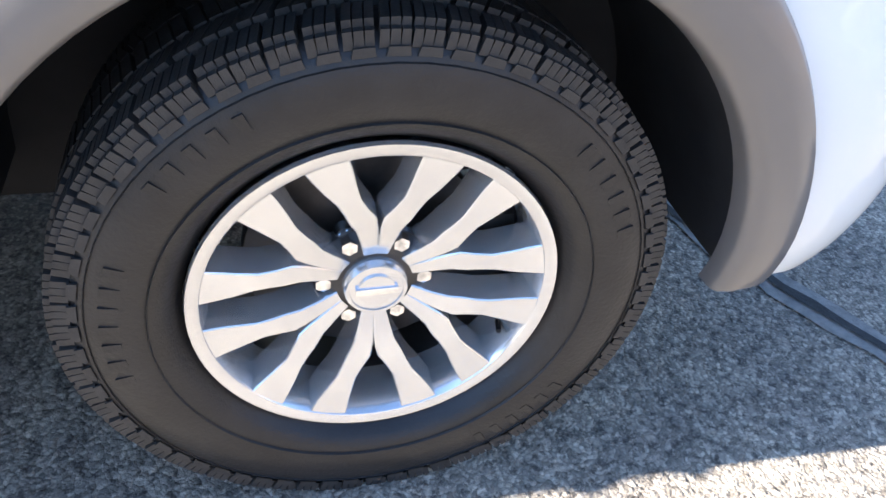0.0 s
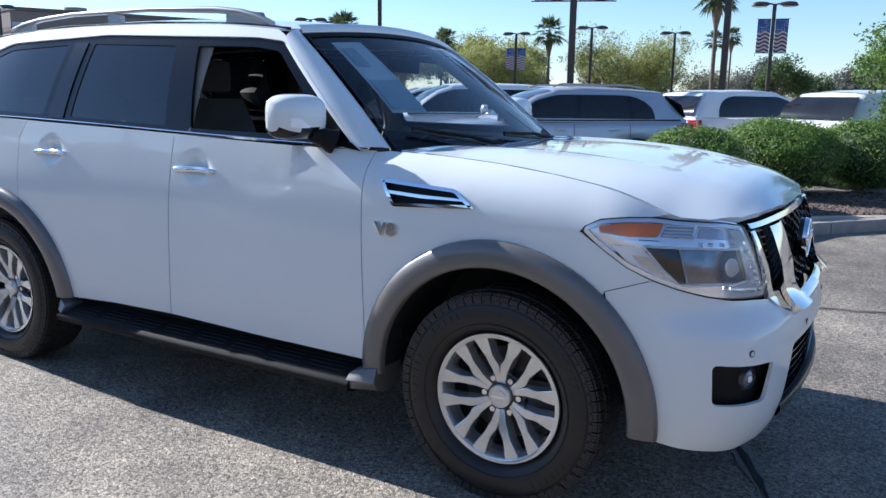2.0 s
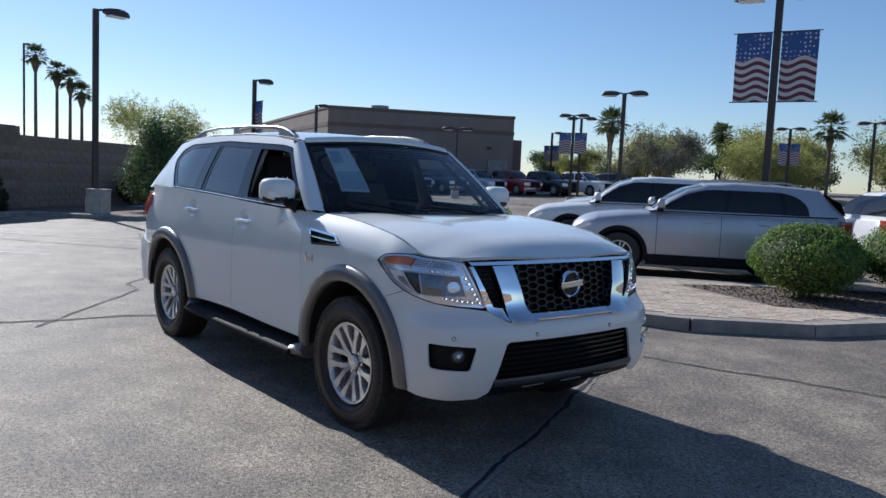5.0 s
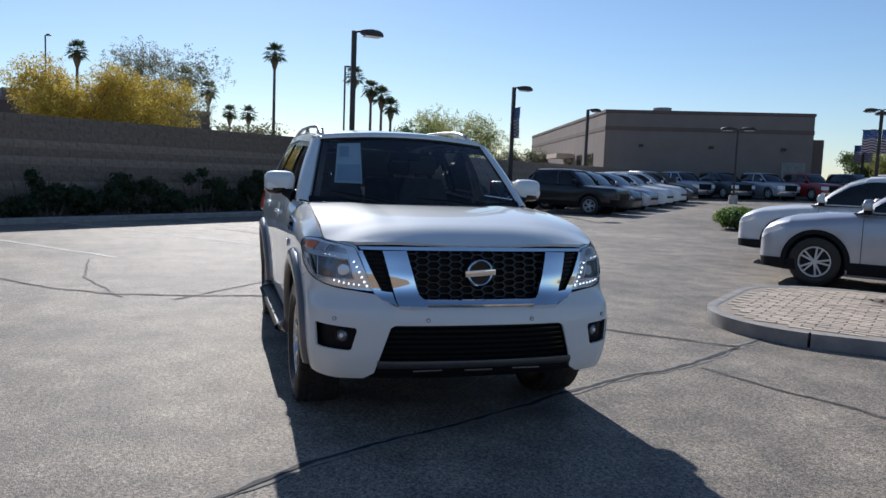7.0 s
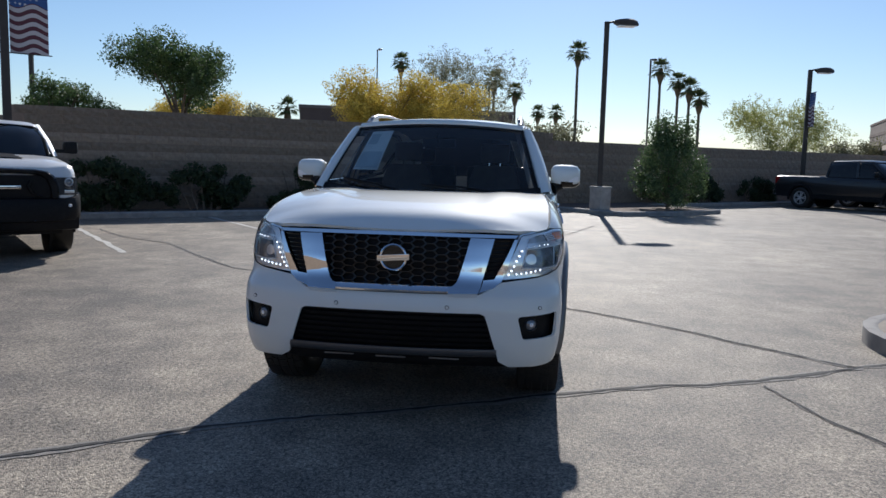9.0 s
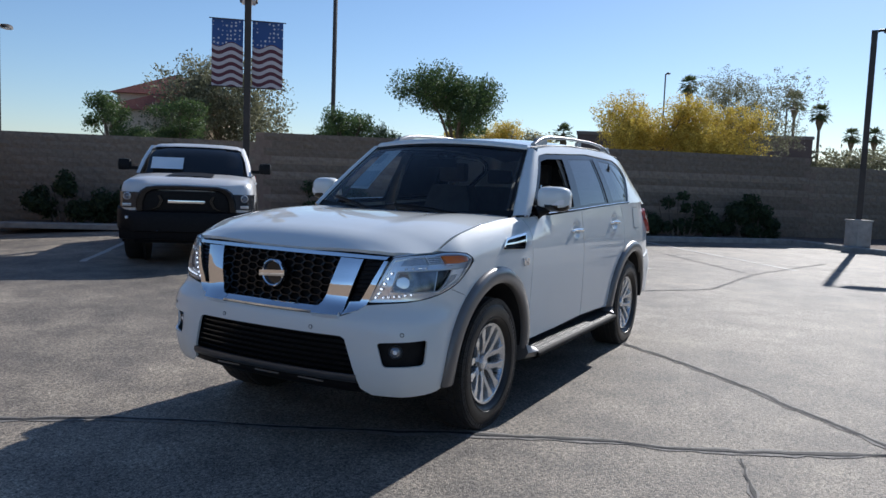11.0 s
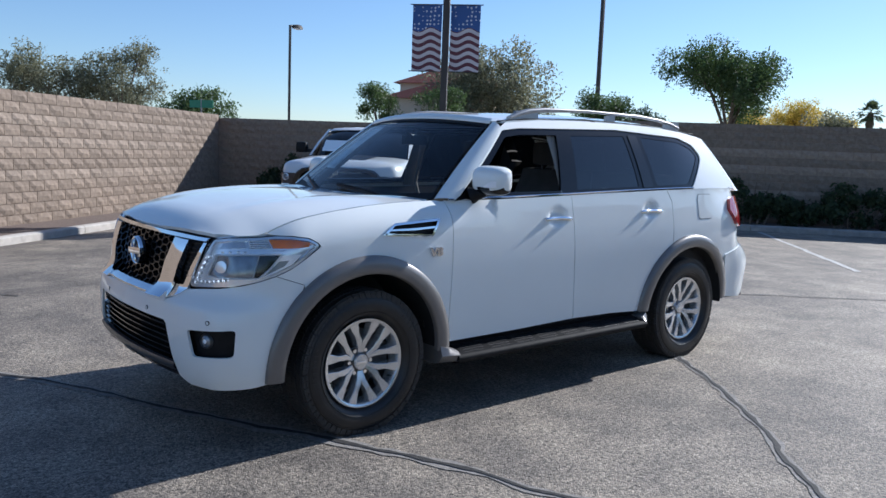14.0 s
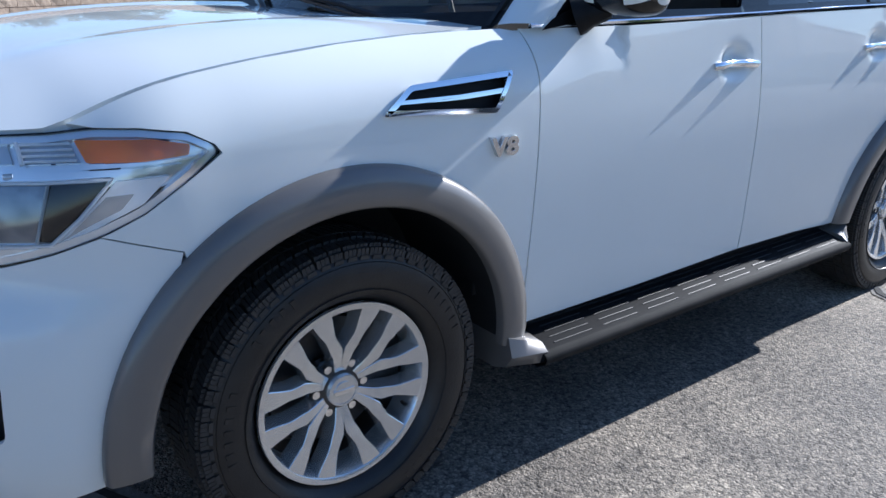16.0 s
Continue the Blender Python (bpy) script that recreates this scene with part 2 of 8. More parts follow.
AMBER = surface("amber_lens", (0.92, 0.20, 0.010), (0.98, 0.25, 0.014), 0.15, scale=20, coat=1.0)
RED_LENS = surface("red_lens", (0.30, 0.012, 0.014), (0.40, 0.02, 0.02), 0.12, scale=10, coat=1.0)
LAMP_WHITE = surface("lamp_reflector", (0.90, 0.91, 0.93), (0.97, 0.97, 0.98), 0.16, 0.0, scale=30)
LAMP_DIM = surface("lamp_dim", (0.48, 0.50, 0.53), (0.62, 0.64, 0.67), 0.12, 0.5, scale=12)
LAMP_GREY = surface("lamp_bezel", (0.022, 0.025, 0.030), (0.06, 0.065, 0.075), 0.15, 0.3, scale=9)
LAMP_BOWL = surface("lamp_bowl", (0.13, 0.14, 0.16), (0.30, 0.32, 0.35), 0.12, 0.5, scale=22)
PAPER = surface("sticker_paper", (0.78, 0.83, 0.85), (0.88, 0.92, 0.93), 0.6, scale=3)
PRINT = surface("sticker_print", (0.48, 0.56, 0.62), (0.58, 0.66, 0.72), 0.6, scale=9)
SEAT = surface("seat_leather", (0.035, 0.032, 0.030), (0.06, 0.056, 0.052), 0.6, scale=8)
INTERIOR = surface("cabin_trim", (0.012, 0.012, 0.013), (0.022, 0.021, 0.021), 0.6, scale=8)
CLOTH_TAN = surface("pillar_cloth", (0.22, 0.20, 0.175), (0.28, 0.26, 0.23), 0.9, scale=8)
WINDSCREEN = glass_material("windscreen_glass", (0.80, 0.85, 0.85), 0.95)
TINTED = glass_material("privacy_glass", (0.10, 0.105, 0.11), 0.5)
CLEAR = glass_material("lamp_lens_glass", (1.0, 1.0, 1.0), 1.0)
WHEEL_SILVER = surface("far_wheel_alloy", (0.55, 0.55, 0.55), (0.68, 0.68, 0.68), 0.35, 0.35, scale=6)
DARK_GLASS = surface("dark_car_glass", (0.010, 0.011, 0.012), (0.018, 0.019, 0.020), 0.05, scale=2)


def car_paint(name, c, metal=0.0):
    return surface(name, tuple(v * 0.95 for v in c), tuple(min(1, v * 1.05) for v in c), 0.35, metal, scale=2, coat=0.6)


PAINT = {
    "silver": car_paint("silver_paint", (0.42, 0.43, 0.46), 0.5),
    "grey": car_paint("light_grey_paint", (0.48, 0.485, 0.52), 0.4),
    "white": car_paint("white_paint", (0.74, 0.74, 0.73)),
    "black": car_paint("black_paint", (0.012, 0.012, 0.014)),
    "red": car_paint("red_paint", (0.28, 0.02, 0.02)),
    "charcoal": car_paint("charcoal_paint", (0.045, 0.05, 0.058), 0.3),
}

# ---------------------------------------------------------------- building helpers
def thing(name, label, category, group="", m=None):
    ob = new(name)
    ob.empty_display_size = 0.2
    tagged(ob, label, category, group)
    if m is not None:
        ob.matrix_basis = m
    return ob


def solid(name, bm, material, smooth=35.0):
    me = bpy.data.meshes.new(name)
    bm.normal_update()
    bm.to_mesh(me)
    bm.free()
    for one in material if isinstance(material, (list, tuple)) else [material]:
        me.materials.append(one)
    if smooth:
        me.shade_smooth()
        me.set_sharp_from_angle(angle=radians(smooth))
    return me


def part(name, bm, material, parent, label="", smooth=35.0, m=None):
    """Links a bmesh, or a mesh, as one mesh object under a thing or a part."""
    me = bm if isinstance(bm, bpy.types.Mesh) else solid(name, bm, material, smooth)
    ob = new(name, me)
    ob.parent = parent
    if m is not None:
        ob.matrix_basis = m
    return tagged(ob, label)


def single(name, bm, material, label="", category="", group="", kind="", smooth=35.0, m=None):
    """A top-level thing that is one mesh."""
    ob = part(name, bm, material, None, "", smooth, m)
    return tagged(ob, label, category, group, kind)


def add_box(bm, x0, x1, y0, y1, z0, z1, bevel=0.0, m=None):
    r = bmesh.ops.create_cube(bm, size=1.0)["verts"]
    bmesh.ops.scale(bm, vec=(x1 - x0, y1 - y0, z1 - z0), verts=r)
    bmesh.ops.translate(bm, vec=((x0 + x1) / 2, (y0 + y1) / 2, (z0 + z1) / 2), verts=r)
    if bevel:
        edges = list({e for v in r for e in v.link_edges})
        out = bmesh.ops.bevel(bm, geom=edges, offset=bevel, segments=2, affect="EDGES", profile=0.7)
        r = list({v for f in out["faces"] for v in f.verts} | {v for v in r if v.is_valid})
    if m is not None:
        bmesh.ops.transform(bm, matrix=m, verts=r)
    return r


def box(*a, **k):
    bm = bmesh.new()
    add_box(bm, *a, **k)
    return bm


def add_cyl(bm, r0, r1, z0, z1, seg=16, m=None, caps=True):
    r = bmesh.ops.create_cone(bm, cap_ends=caps, segments=seg, radius1=r0, radius2=r1, depth=z1 - z0)["verts"]
    bmesh.ops.translate(bm, vec=(0, 0, (z0 + z1) / 2), verts=r)
    if m is not None:
        bmesh.ops.transform(bm, matrix=m, verts=r)
    return r


def sweep(points, radii, seg=8, cap=True, bm=None):
    """A tube along points with a radius at each."""
    bm = bm or bmesh.new()
    pts = [Vector(p) for p in points]
    rings = []
    for i, p in enumerate(pts):
        d = (pts[min(i + 1, len(pts) - 1)] - pts[max(i - 1, 0)]).normalized()
        q = d.to_track_quat("Z", "X")
        r = radii[i] if isinstance(radii, (list, tuple)) else radii
        rings.append([bm.verts.new(p + q @ Vector((r * math.cos(a), r * math.sin(a), 0))) for a in (2 * math.pi * k / seg for k in range(seg))])
    for a, b in zip(rings, rings[1:]):
        for k in range(seg):
            bm.faces.new((a[k], a[(k + 1) % seg], b[(k + 1) % seg], b[k]))
    if cap:
        bm.faces.new(rings[0][::-1])
        bm.faces.new(rings[-1])
    return bm


def loft(sections, close=False, caps=True, bm=None):
    """Skins equal-length rings of points."""
    bm = bm or bmesh.new()
    rings = [[bm.verts.new(p) for p in s] for s in sections]
    n = len(rings[0])
    for a, b in zip(rings, rings[1:]):
        for k in range(n if close else n - 1):
            bm.faces.new((a[k], a[(k + 1) % n], b[(k + 1) % n], b[k]))
    if caps and close:
        bm.faces.new(rings[0][::-1])
        bm.faces.new(rings[-1])
    bmesh.ops.recalc_face_normals(bm, faces=bm.faces)
    return bm


def lathe(profile, seg=48, bm=None, close=False):
    """Turns (radius, height) pairs about the y axis."""
    rings = []
    for k in range(seg + 1):
        a = 2 * math.pi * k / seg
        rings.append([(r * math.cos(a), h, r * math.sin(a)) for r, h in profile])
    bm = loft(rings, close, False, bm)
    bmesh.ops.remove_doubles(bm, verts=bm.verts, dist=1e-5)
    bmesh.ops.recalc_face_normals(bm, faces=bm.faces)
    return bm


def raw(name, verts, faces, material, smooth=False):
    me = bpy.data.meshes.new(name)
    me.from_pydata([tuple(v) for v in verts], [], [tuple(f) for f in faces])
    me.materials.append(material)
    if smooth:
        me.shade_smooth()
    me.update()
    return me


# The lot's own axes: u runs away from the back wall, v along it.
CU, SU = 0.768, 0.640
LOT_TURN = math.degrees(math.atan2(SU, CU))


def lot(u, v, z=0.0):
    return Vector((CU * u - SU * v, SU * u + CU * v, z))


def lot_pose(u, v, z=0.0, turn=0.0):
    p = lot(u, v, z)
    return pose(p.x, p.y, p.z, 0, 0, LOT_TURN + turn)


def rise(u, v):
    """The lot climbs gently towards the far building and dips to the gutter of the sunlit wall."""
    return 0.025 * max(0.0, v + 0.5 * u - 24.0) - 0.17 * min(1.0, max(0.0, (-4.7 - v) / 3.3))


# ---------------------------------------------------------------- ground
def ground():
    steps = [-400, -200, -120, -80, -60, -50, -40, -30, -20, -10, 0, 10, 20, 30, 40, 50, 60, 80, 120, 200, 400]
    across = sorted(steps + [-8.0, -4.7])
    n = len(across)
    verts = [lot(u, v, min(rise(u, v), 2.0)) for u in steps for v in across]
    faces = [(i * n + j, (i + 1) * n + j, (i + 1) * n + j + 1, i * n + j + 1) for i in range(len(steps) - 1) for j in range(n - 1)]
    ob = new("ground", raw("ground", verts, faces, ASPHALT, True))
    tagged(ob, "worn grey asphalt of the parking lot", "ground", kind="structure")
    return ob


def ribbon(bm, pts, width, z, rng, jitter=0.4):
    """A flat strip with ragged edges along points on the ground."""
    dense = []
    for a, b in zip(pts, pts[1:]):
        a, b = Vector((*a, 0)), Vector((*b, 0))
        k = max(2, int((b - a).length / 0.07))
        dense += [a.lerp(b, i / k) for i in range(k)]
    dense.append(Vector((*pts[-1], 0)))
    rows = []
    for i, p in enumerate(dense):
        d = (dense[min(i + 1, len(dense) - 1)] - dense[max(i - 1, 0)]).normalized()
        side = Vector((-d.y, d.x, 0))
        lift = Vector((0, 0, z + rise(CU * p.x + SU * p.y, -SU * p.x + CU * p.y)))
        off = 0.035 * noise.noise(p * 2.3) + 0.02 * noise.noise(p * 9.0)
        w = width * (1 + jitter * noise.noise(p * 6.0 + Vector((0, 0, 3))) + 0.3 * rng.uniform(-1, 1) * jitter)
        rows.append((bm.verts.new(p + side * (off + w / 2) + lift), bm.verts.new(p + side * (off - w / 2) + lift)))
    for a, b in zip(rows, rows[1:]):
        bm.faces.new((a[0], a[1], b[1], b[0]))


ground()
CRACKS = [
    ([(3.9, -2.6), (3.30, -1.81), (2.74, -1.08), (2.58, -0.77), (2.2, 0.1), (1.72, 0.97), (1.40, 1.69), (1.16, 2.37), (0.75, 3.05), (0.34, 3.75)], 0.040),
    ([(0.62, 3.25), (0.24, 2.81), (-0.38, 2.27), (-0.72, 1.92), (-1.03, 1.54), (-1.48, 0.99), (-2.1, 0.3), (-2.62, -1.0), (-2.62, -1.57), (-2.85, -2.55)], 0.030),
    ([(-2.85, -2.55), (-3.27, -3.20), (-4.4, -4.2), (-5.78, -5.32), (-6.28, -6.30), (-7.6, -7.6)], 0.022),
    ([(1.28, 2.36), (1.75, 2.50), (2.45, 2.73), (3.4, 3.0), (5.2, 3.6)], 0.018),
    ([(-2.38, -1.85), (-3.2, -1.2), (-4.22, -0.32), (-4.76, -0.30), (-6.28, 1.05), (-8.9, 1.33), (-12.5, 2.4)], 0.018),
    ([(-2.58, -2.41), (-4.2, -3.0), (-6.2, -3.2)], 0.014),
    ([(2.2, -4.0), (3.3, -5.6), (4.6, -7.0)], 0.016),
    ([(-8.9, 1.33), (-12.5, -1.3)], 0.014),
]
_rng = random.Random(3)
for _i, (_pts, _w) in enumerate(CRACKS):
    _bm = bmesh.new()
    ribbon(_bm, _pts, _w * 2.3, 0.004, _rng, 0.9)
    single("crack_edge", _bm, CRACK_EDGE, "pale crumbled edge of a pavement crack", "crack", kind="structure", smooth=0)
    _bm = bmesh.new()
    ribbon(_bm, _pts, _w * 0.8, 0.008, _rng, 1.0)
    single("crack", _bm, CRACK, "dark open crack in the asphalt", "crack", kind="structure", smooth=0)


def parking_line(u0, u1, v):
    bm = bmesh.new()
    a, b = lot(u0, v), lot(u1, v)
    ribbon(bm, [(a.x, a.y), (b.x, b.y)], 0.10, 0.005, _rng, 0.15)
    single("parking_line", bm, LINE_PAINT, "faded white parking line on the asphalt", "parking line", "parking lines", "structure", smooth=0)


for _v in (-4.57, -1.3, 1.95, 5.1, 8.15):
    parking_line(-13.1, -6.7, _v)
for _v in (11.1, 14.6):
    parking_line(0.9, 6.2, _v)


# ---------------------------------------------------------------- kerbs, islands, walls
def kerb(name, pts, material, label, w=0.15, h=0.14, closed=False, piece=1.5, base=0.0):
    """A kerb of cast pieces: a rounded profile swept along a line, cut by joints."""
    holder = thing(name, label, "kerb", m=pose(0, 0, base))
    holder["kind"] = "structure"
    if closed:
        pts = pts + [pts[0]]
    dense = [Vector((*pts[0], 0))]
    for a, b in zip(pts, pts[1:]):
        a, b = Vector((*a, 0)), Vector((*b, 0))
        k = max(1, round((b - a).length / 0.25))
        dense += [a.lerp(b, (i + 1) / k) for i in range(k)]
    prof = [(-w / 2, 0.0), (-w / 2, h * 0.8), (-w / 2 + 0.03, h * 0.97), (0, h), (w / 2, h), (w / 2, 0.0)]
    run, start, sections = 0.0, 0, []
    for i in range(len(dense)):
        d = (dense[min(i + 1, len(dense) - 1)] - dense[max(i - 1, 0)]).normalized()
        side = Vector((-d.y, d.x, 0))
        sections.append([dense[i] + side * y + Vector((0, 0, z)) for y, z in prof])
        if i:
            run += (dense[i] - dense[i - 1]).length
        if (run > piece or i == len(dense) - 1) and i > start:
            s = [list(r) for r in sections[start : i + 1]]
            d0 = (dense[start + 1] - dense[start]).normalized() * 0.006
            s[0] = [p + d0 for p in s[0]]
            s[-1] = [p - d0 for p in s[-1]]
            part("kerb_stone", loft(s, True), material, holder)
            start, run = i, 0.0
    return holder


def arc(cx, cy, r, a0, a1, n=8):
    return [(cx + r * math.cos(radians(a0 + (a1 - a0) * i / n)), cy + r * math.sin(radians(a0 + (a1 - a0) * i / n))) for i in range(n + 1)]


def to_xy(uv):
    return [tuple(lot(u, v).xy) for u, v in uv]


# paved island beside the white car
ISLAND = arc(3.1, 3.75, 1.15, 270, 180) + arc(3.1, 5.2, 1.15, 180, 90) + [(4.5, 6.35), (9, 6.35), (14, 6.35), (14, 3.75)] + [(9, 3.75), (7.0, 3.75), (5.6, 3.5), (4.4, 2.78)]
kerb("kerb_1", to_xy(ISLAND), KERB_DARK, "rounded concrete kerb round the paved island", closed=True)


def island_floor():
    bm = bmesh.new()
    f = bm.faces.new([bm.verts.new(lot(u, v, 0.134)) for u, v in ISLAND])
    if f.normal.z < 0:
        f.normal_flip()
    return tagged(new("pavement", solid("pavement", bm, MORTAR, 0)), "sand bed under the pavers of the island", "pavement", kind="structure")


PAVEMENT = island_floor()


def inside(poly, x, y):
    c = False
    for (x0, y0), (x1, y1) in zip(poly, poly[1:] + poly[:1]):
        if (y0 > y) != (y1 > y) and x < (x1 - x0) * (y - y0) / (y1 - y0) + x0:
            c = not c
    return c


BED = [(4.3, 4.0), (3.35, 5.6), (5.4, 6.2), (14, 6.2), (14, 3.95)]
_bm = bmesh.new()
_bm.faces.new([_bm.verts.new(lot(u, v, 0.140)) for u, v in BED][::-1])
for _f in _bm.faces:
    _f.normal_update()
    if _f.normal.z < 0:
        _f.normal_flip()
single("planting_bed", _bm, GRAVEL, "brown gravel planting bed in the paved island", "planting bed", kind="structure", smooth=0)


def pebbles():
    """Loose stones over the planting bed."""
    r = random.Random(77)
    verts, faces = [], []
    while len(faces) < 8 * 2600:
        u, v = r.uniform(3.3, 8.5), r.uniform(3.95, 6.2)
        if not inside(BED, u, v):
            continue
        k, n = r.uniform(0.008, 0.026), len(verts)
        c = lot(u, v, 0.143)
        verts += [c + Vector((k * r.uniform(0.7, 1.2), 0, 0)), c + Vector((0, k * r.uniform(0.7, 1.2), 0)), c - Vector((k, 0, 0)), c - Vector((0, k, 0)), c + Vector((0, 0, k * 0.7)), c - Vector((0, 0, k * 0.5))]
        faces += [(n + a, n + b, n + d) for a, b, d in ((0, 1, 4), (1, 2, 4), (2, 3, 4), (3, 0, 4), (1, 0, 5), (2, 1, 5), (3, 2, 5), (0, 3, 5))]
    ob = new("gravel", raw("gravel", verts, faces, PEBBLE))
    tagged(ob, "loose brown gravel of the planting bed", "gravel", kind="stuff")


pebbles()

# perimeter wall of split-faced block
WALL_U, WALL_V, BACK_H, SIDE_H = -14.8, -9.1, 2.28, 2.36


def wall_core(name, u0, u1, v0, v1, h, label):
    bm = bmesh.new()
    add_box(bm, u0, u1, v0, v1, -0.25, h)
    return tagged(single(name, bm, BLOCK_CORE, label, "wall", kind="structure", smooth=0, m=lot_pose(0, 0)), kind="structure")


W_BACK_L = wall_core("wall_west", WALL_U - 0.3, WALL_U - 0.03, WALL_V - 0.3, -2.2, BACK_H, "block wall behind the lot, in shade")
W_BACK_M = wall_core("wall_west_tall", WALL_U - 0.3, WALL_U - 0.03, -2.2, 14.4, BACK_H + 0.26, "taller stretch of the shaded block wall")
W_BACK_R = wall_core("wall_west_far", WALL_U - 0.3, WALL_U - 0.03, 14.4, 70.0, BACK_H, "far stretch of the shaded block wall")
W_SIDE = wall_core("wall_south", WALL_U, 26.0, WALL_V - 0.3, WALL_V - 0.03, SIDE_H, "sunlit tan split-face block wall")


def rough_block(rng, w, h, d):
    """A split-faced block: its face is a bumpy grid, its edges are sunk."""
    verts, faces = [], []
    nx, nz = 4, 3
    for j in range(nz):
        for i in range(nx):
            edge = i in (0, nx - 1) or j in (0, nz - 1)
            x, z = w * i / (nx - 1), h * j / (nz - 1)
            verts.append((x, d * (0.35 if edge else rng.uniform(0.6, 1.25)), z))
    for j in range(nz - 1):
        for i in range(nx - 1):
            a = j * nx + i
            faces.append((a, a + nx, a + nx + 1, a + 1))
    base = len(verts)
    for x, z in ((0, 0), (w, 0), (w, h), (0, h)):
        verts.append((x, -0.02, z))
    bot, top = [j for j in range(nx)], [(nz - 1) * nx + j for j in range(nx)]
    faces += [(*bot, base + 1, base), (*top[::-1], base + 3, base + 2)]
    faces += [(0, base, base + 3, top[0], nx), (bot[-1], 2 * nx - 1, top[-1], base + 2, base + 1)]
    return verts, faces


def join_blocks(name, spots, material, parent, rng, size, depth):
    """Many blocks as one mesh; spots: origin and direction along the wall."""
    verts, faces = [], []
    shapes = [rough_block(rng, size[0] - 0.012, size[1] - 0.012, depth) for _ in range(9)]
    for p, q in spots:
        sv, sf = shapes[rng.randrange(9)]
        k = len(verts)
        verts += [p + q @ Vector(v) for v in sv]
        faces += [tuple(i + k for i in f) for f in sf]
    ob = part(name, raw(name, verts, faces, material), None, parent)
    return tagged(ob, kind="stuff")


_brng = random.Random(11)
_east = Matrix.Rotation(radians(LOT_TURN), 3, "Z")
_along_back = Matrix.Rotation(radians(LOT_TURN - 90), 3, "Z")
BW, BH = 0.405, 0.203
PALE_ROWS = (3, 6, 8)
for _core, _v0, _v1, _h in ((W_BACK_L, WALL_V, -2.2, BACK_H), (W_BACK_M, -2.2, 14.4, BACK_H + 0.26), (W_BACK_R, 14.4, 46.0, BACK_H)):
    _spots = []
    _n = int(_h / BH)
    for _r in range(_n):
        _k = 0
        while True:
            _vv = _v1 - _k * BW - (BW / 2 if _r % 2 else 0)
            _k += 1
            if _vv - BW < _v0:
                break
            _spots.append((lot(WALL_U - 0.03, _vv, 0.02 + _r * BH + (_h - _n * BH)), _along_back))
    _pale = [q for q in _spots if int(q[0].z / BH) in PALE_ROWS]
    for _rows, _mat in (([q for q in _spots if int(q[0].z / BH) not in PALE_ROWS], BLOCK), (_pale, BLOCK_PALE)):
        _o = join_blocks("block_courses", _rows, _mat, None, _brng, (BW, BH), 0.03)
        _o.parent = _core
        _o.matrix_parent_inverse = _core.matrix_basis.inverted()
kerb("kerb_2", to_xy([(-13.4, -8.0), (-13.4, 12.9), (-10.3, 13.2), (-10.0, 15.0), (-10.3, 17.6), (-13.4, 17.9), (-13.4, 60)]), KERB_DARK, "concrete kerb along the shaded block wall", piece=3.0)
kerb("kerb_3", to_xy([(26, -8.1), (-12.6, -8.1), (-13.4, -8.1)]), CONCRETE, "pale concrete kerb along the sunlit block wall", piece=3.0, base=-0.17)


def strip(name, uv, z, label):
    bm = bmesh.new()
    f = bm.faces.new([bm.verts.new(lot(u, v, z)) for u, v in uv])
    f.normal_update()
    if f.normal.z < 0:
        f.normal_flip()
    single(name, bm, GRAVEL, label, "planting bed", kind="structure", smooth=0)


strip("gravel_strip", [(-14.85, -8.1), (-13.35, -8.0), (-13.35, 60), (-14.85, 60)], 0.10, "brown gravel strip at the foot of the shaded wall")
strip("gravel_strip", [(26, -9.13), (26, -8.15), (-13.35, -8.15), (-14.85, -9.13)], -0.035, "brown gravel strip at the foot of the sunlit wall")
strip("gravel_strip", [(-13.4, 12.95), (-10.35, 13.25), (-10.05, 15.0), (-10.35, 17.55), (-13.4, 17.85)], 0.115, "gravel island round a lamp post and a young tree")


# ---------------------------------------------------------------- lamp posts and banners
def lamp_head(parent, turn, z, reach):
    bm = bmesh.new()
    arm = sweep([(0.0, 0, z - 0.05), (reach * 0.5, 0, z), (reach, 0, z)], 0.035, 8)
    q = pose(0, 0, 0, 0, 0, turn)
    bmesh.ops.transform(arm, matrix=q, verts=arm.verts)
    arm_ob = part("arm", arm, POLE, parent)
    secs = []
    for x, w, h0, h1 in ((-0.05, 0.09, -0.05, 0.05), (0.1, 0.17, -0.09, 0.08), (0.3, 0.21, -0.11, 0.10), (0.5, 0.20, -0.11, 0.09), (0.64, 0.13, -0.10, 0.04), (0.70, 0.05, -0.09, -0.03)):
        secs.append([(reach + x, -w, z + h0), (reach + x, -w * 0.95, z + h0 * 0.2 + h1 * 0.6), (reach + x, -w * 0.55, z + h1), (reach + x, w * 0.55, z + h1), (reach + x, w * 0.95, z + h0 * 0.2 + h1 * 0.6), (reach + x, w, z + h0)])
    bm = loft(secs, True)
    bmesh.ops.transform(bm, matrix=q, verts=bm.verts)
    part("lamp_head", bm, POLE, parent)
    bm = box(reach + 0.06, reach + 0.58, -0.16, 0.16, z - 0.135, z - 0.112)
    bmesh.ops.transform(bm, matrix=q, verts=bm.verts)
    part("lens", bm, LAMP_WHITE, parent, "flat glass lens")


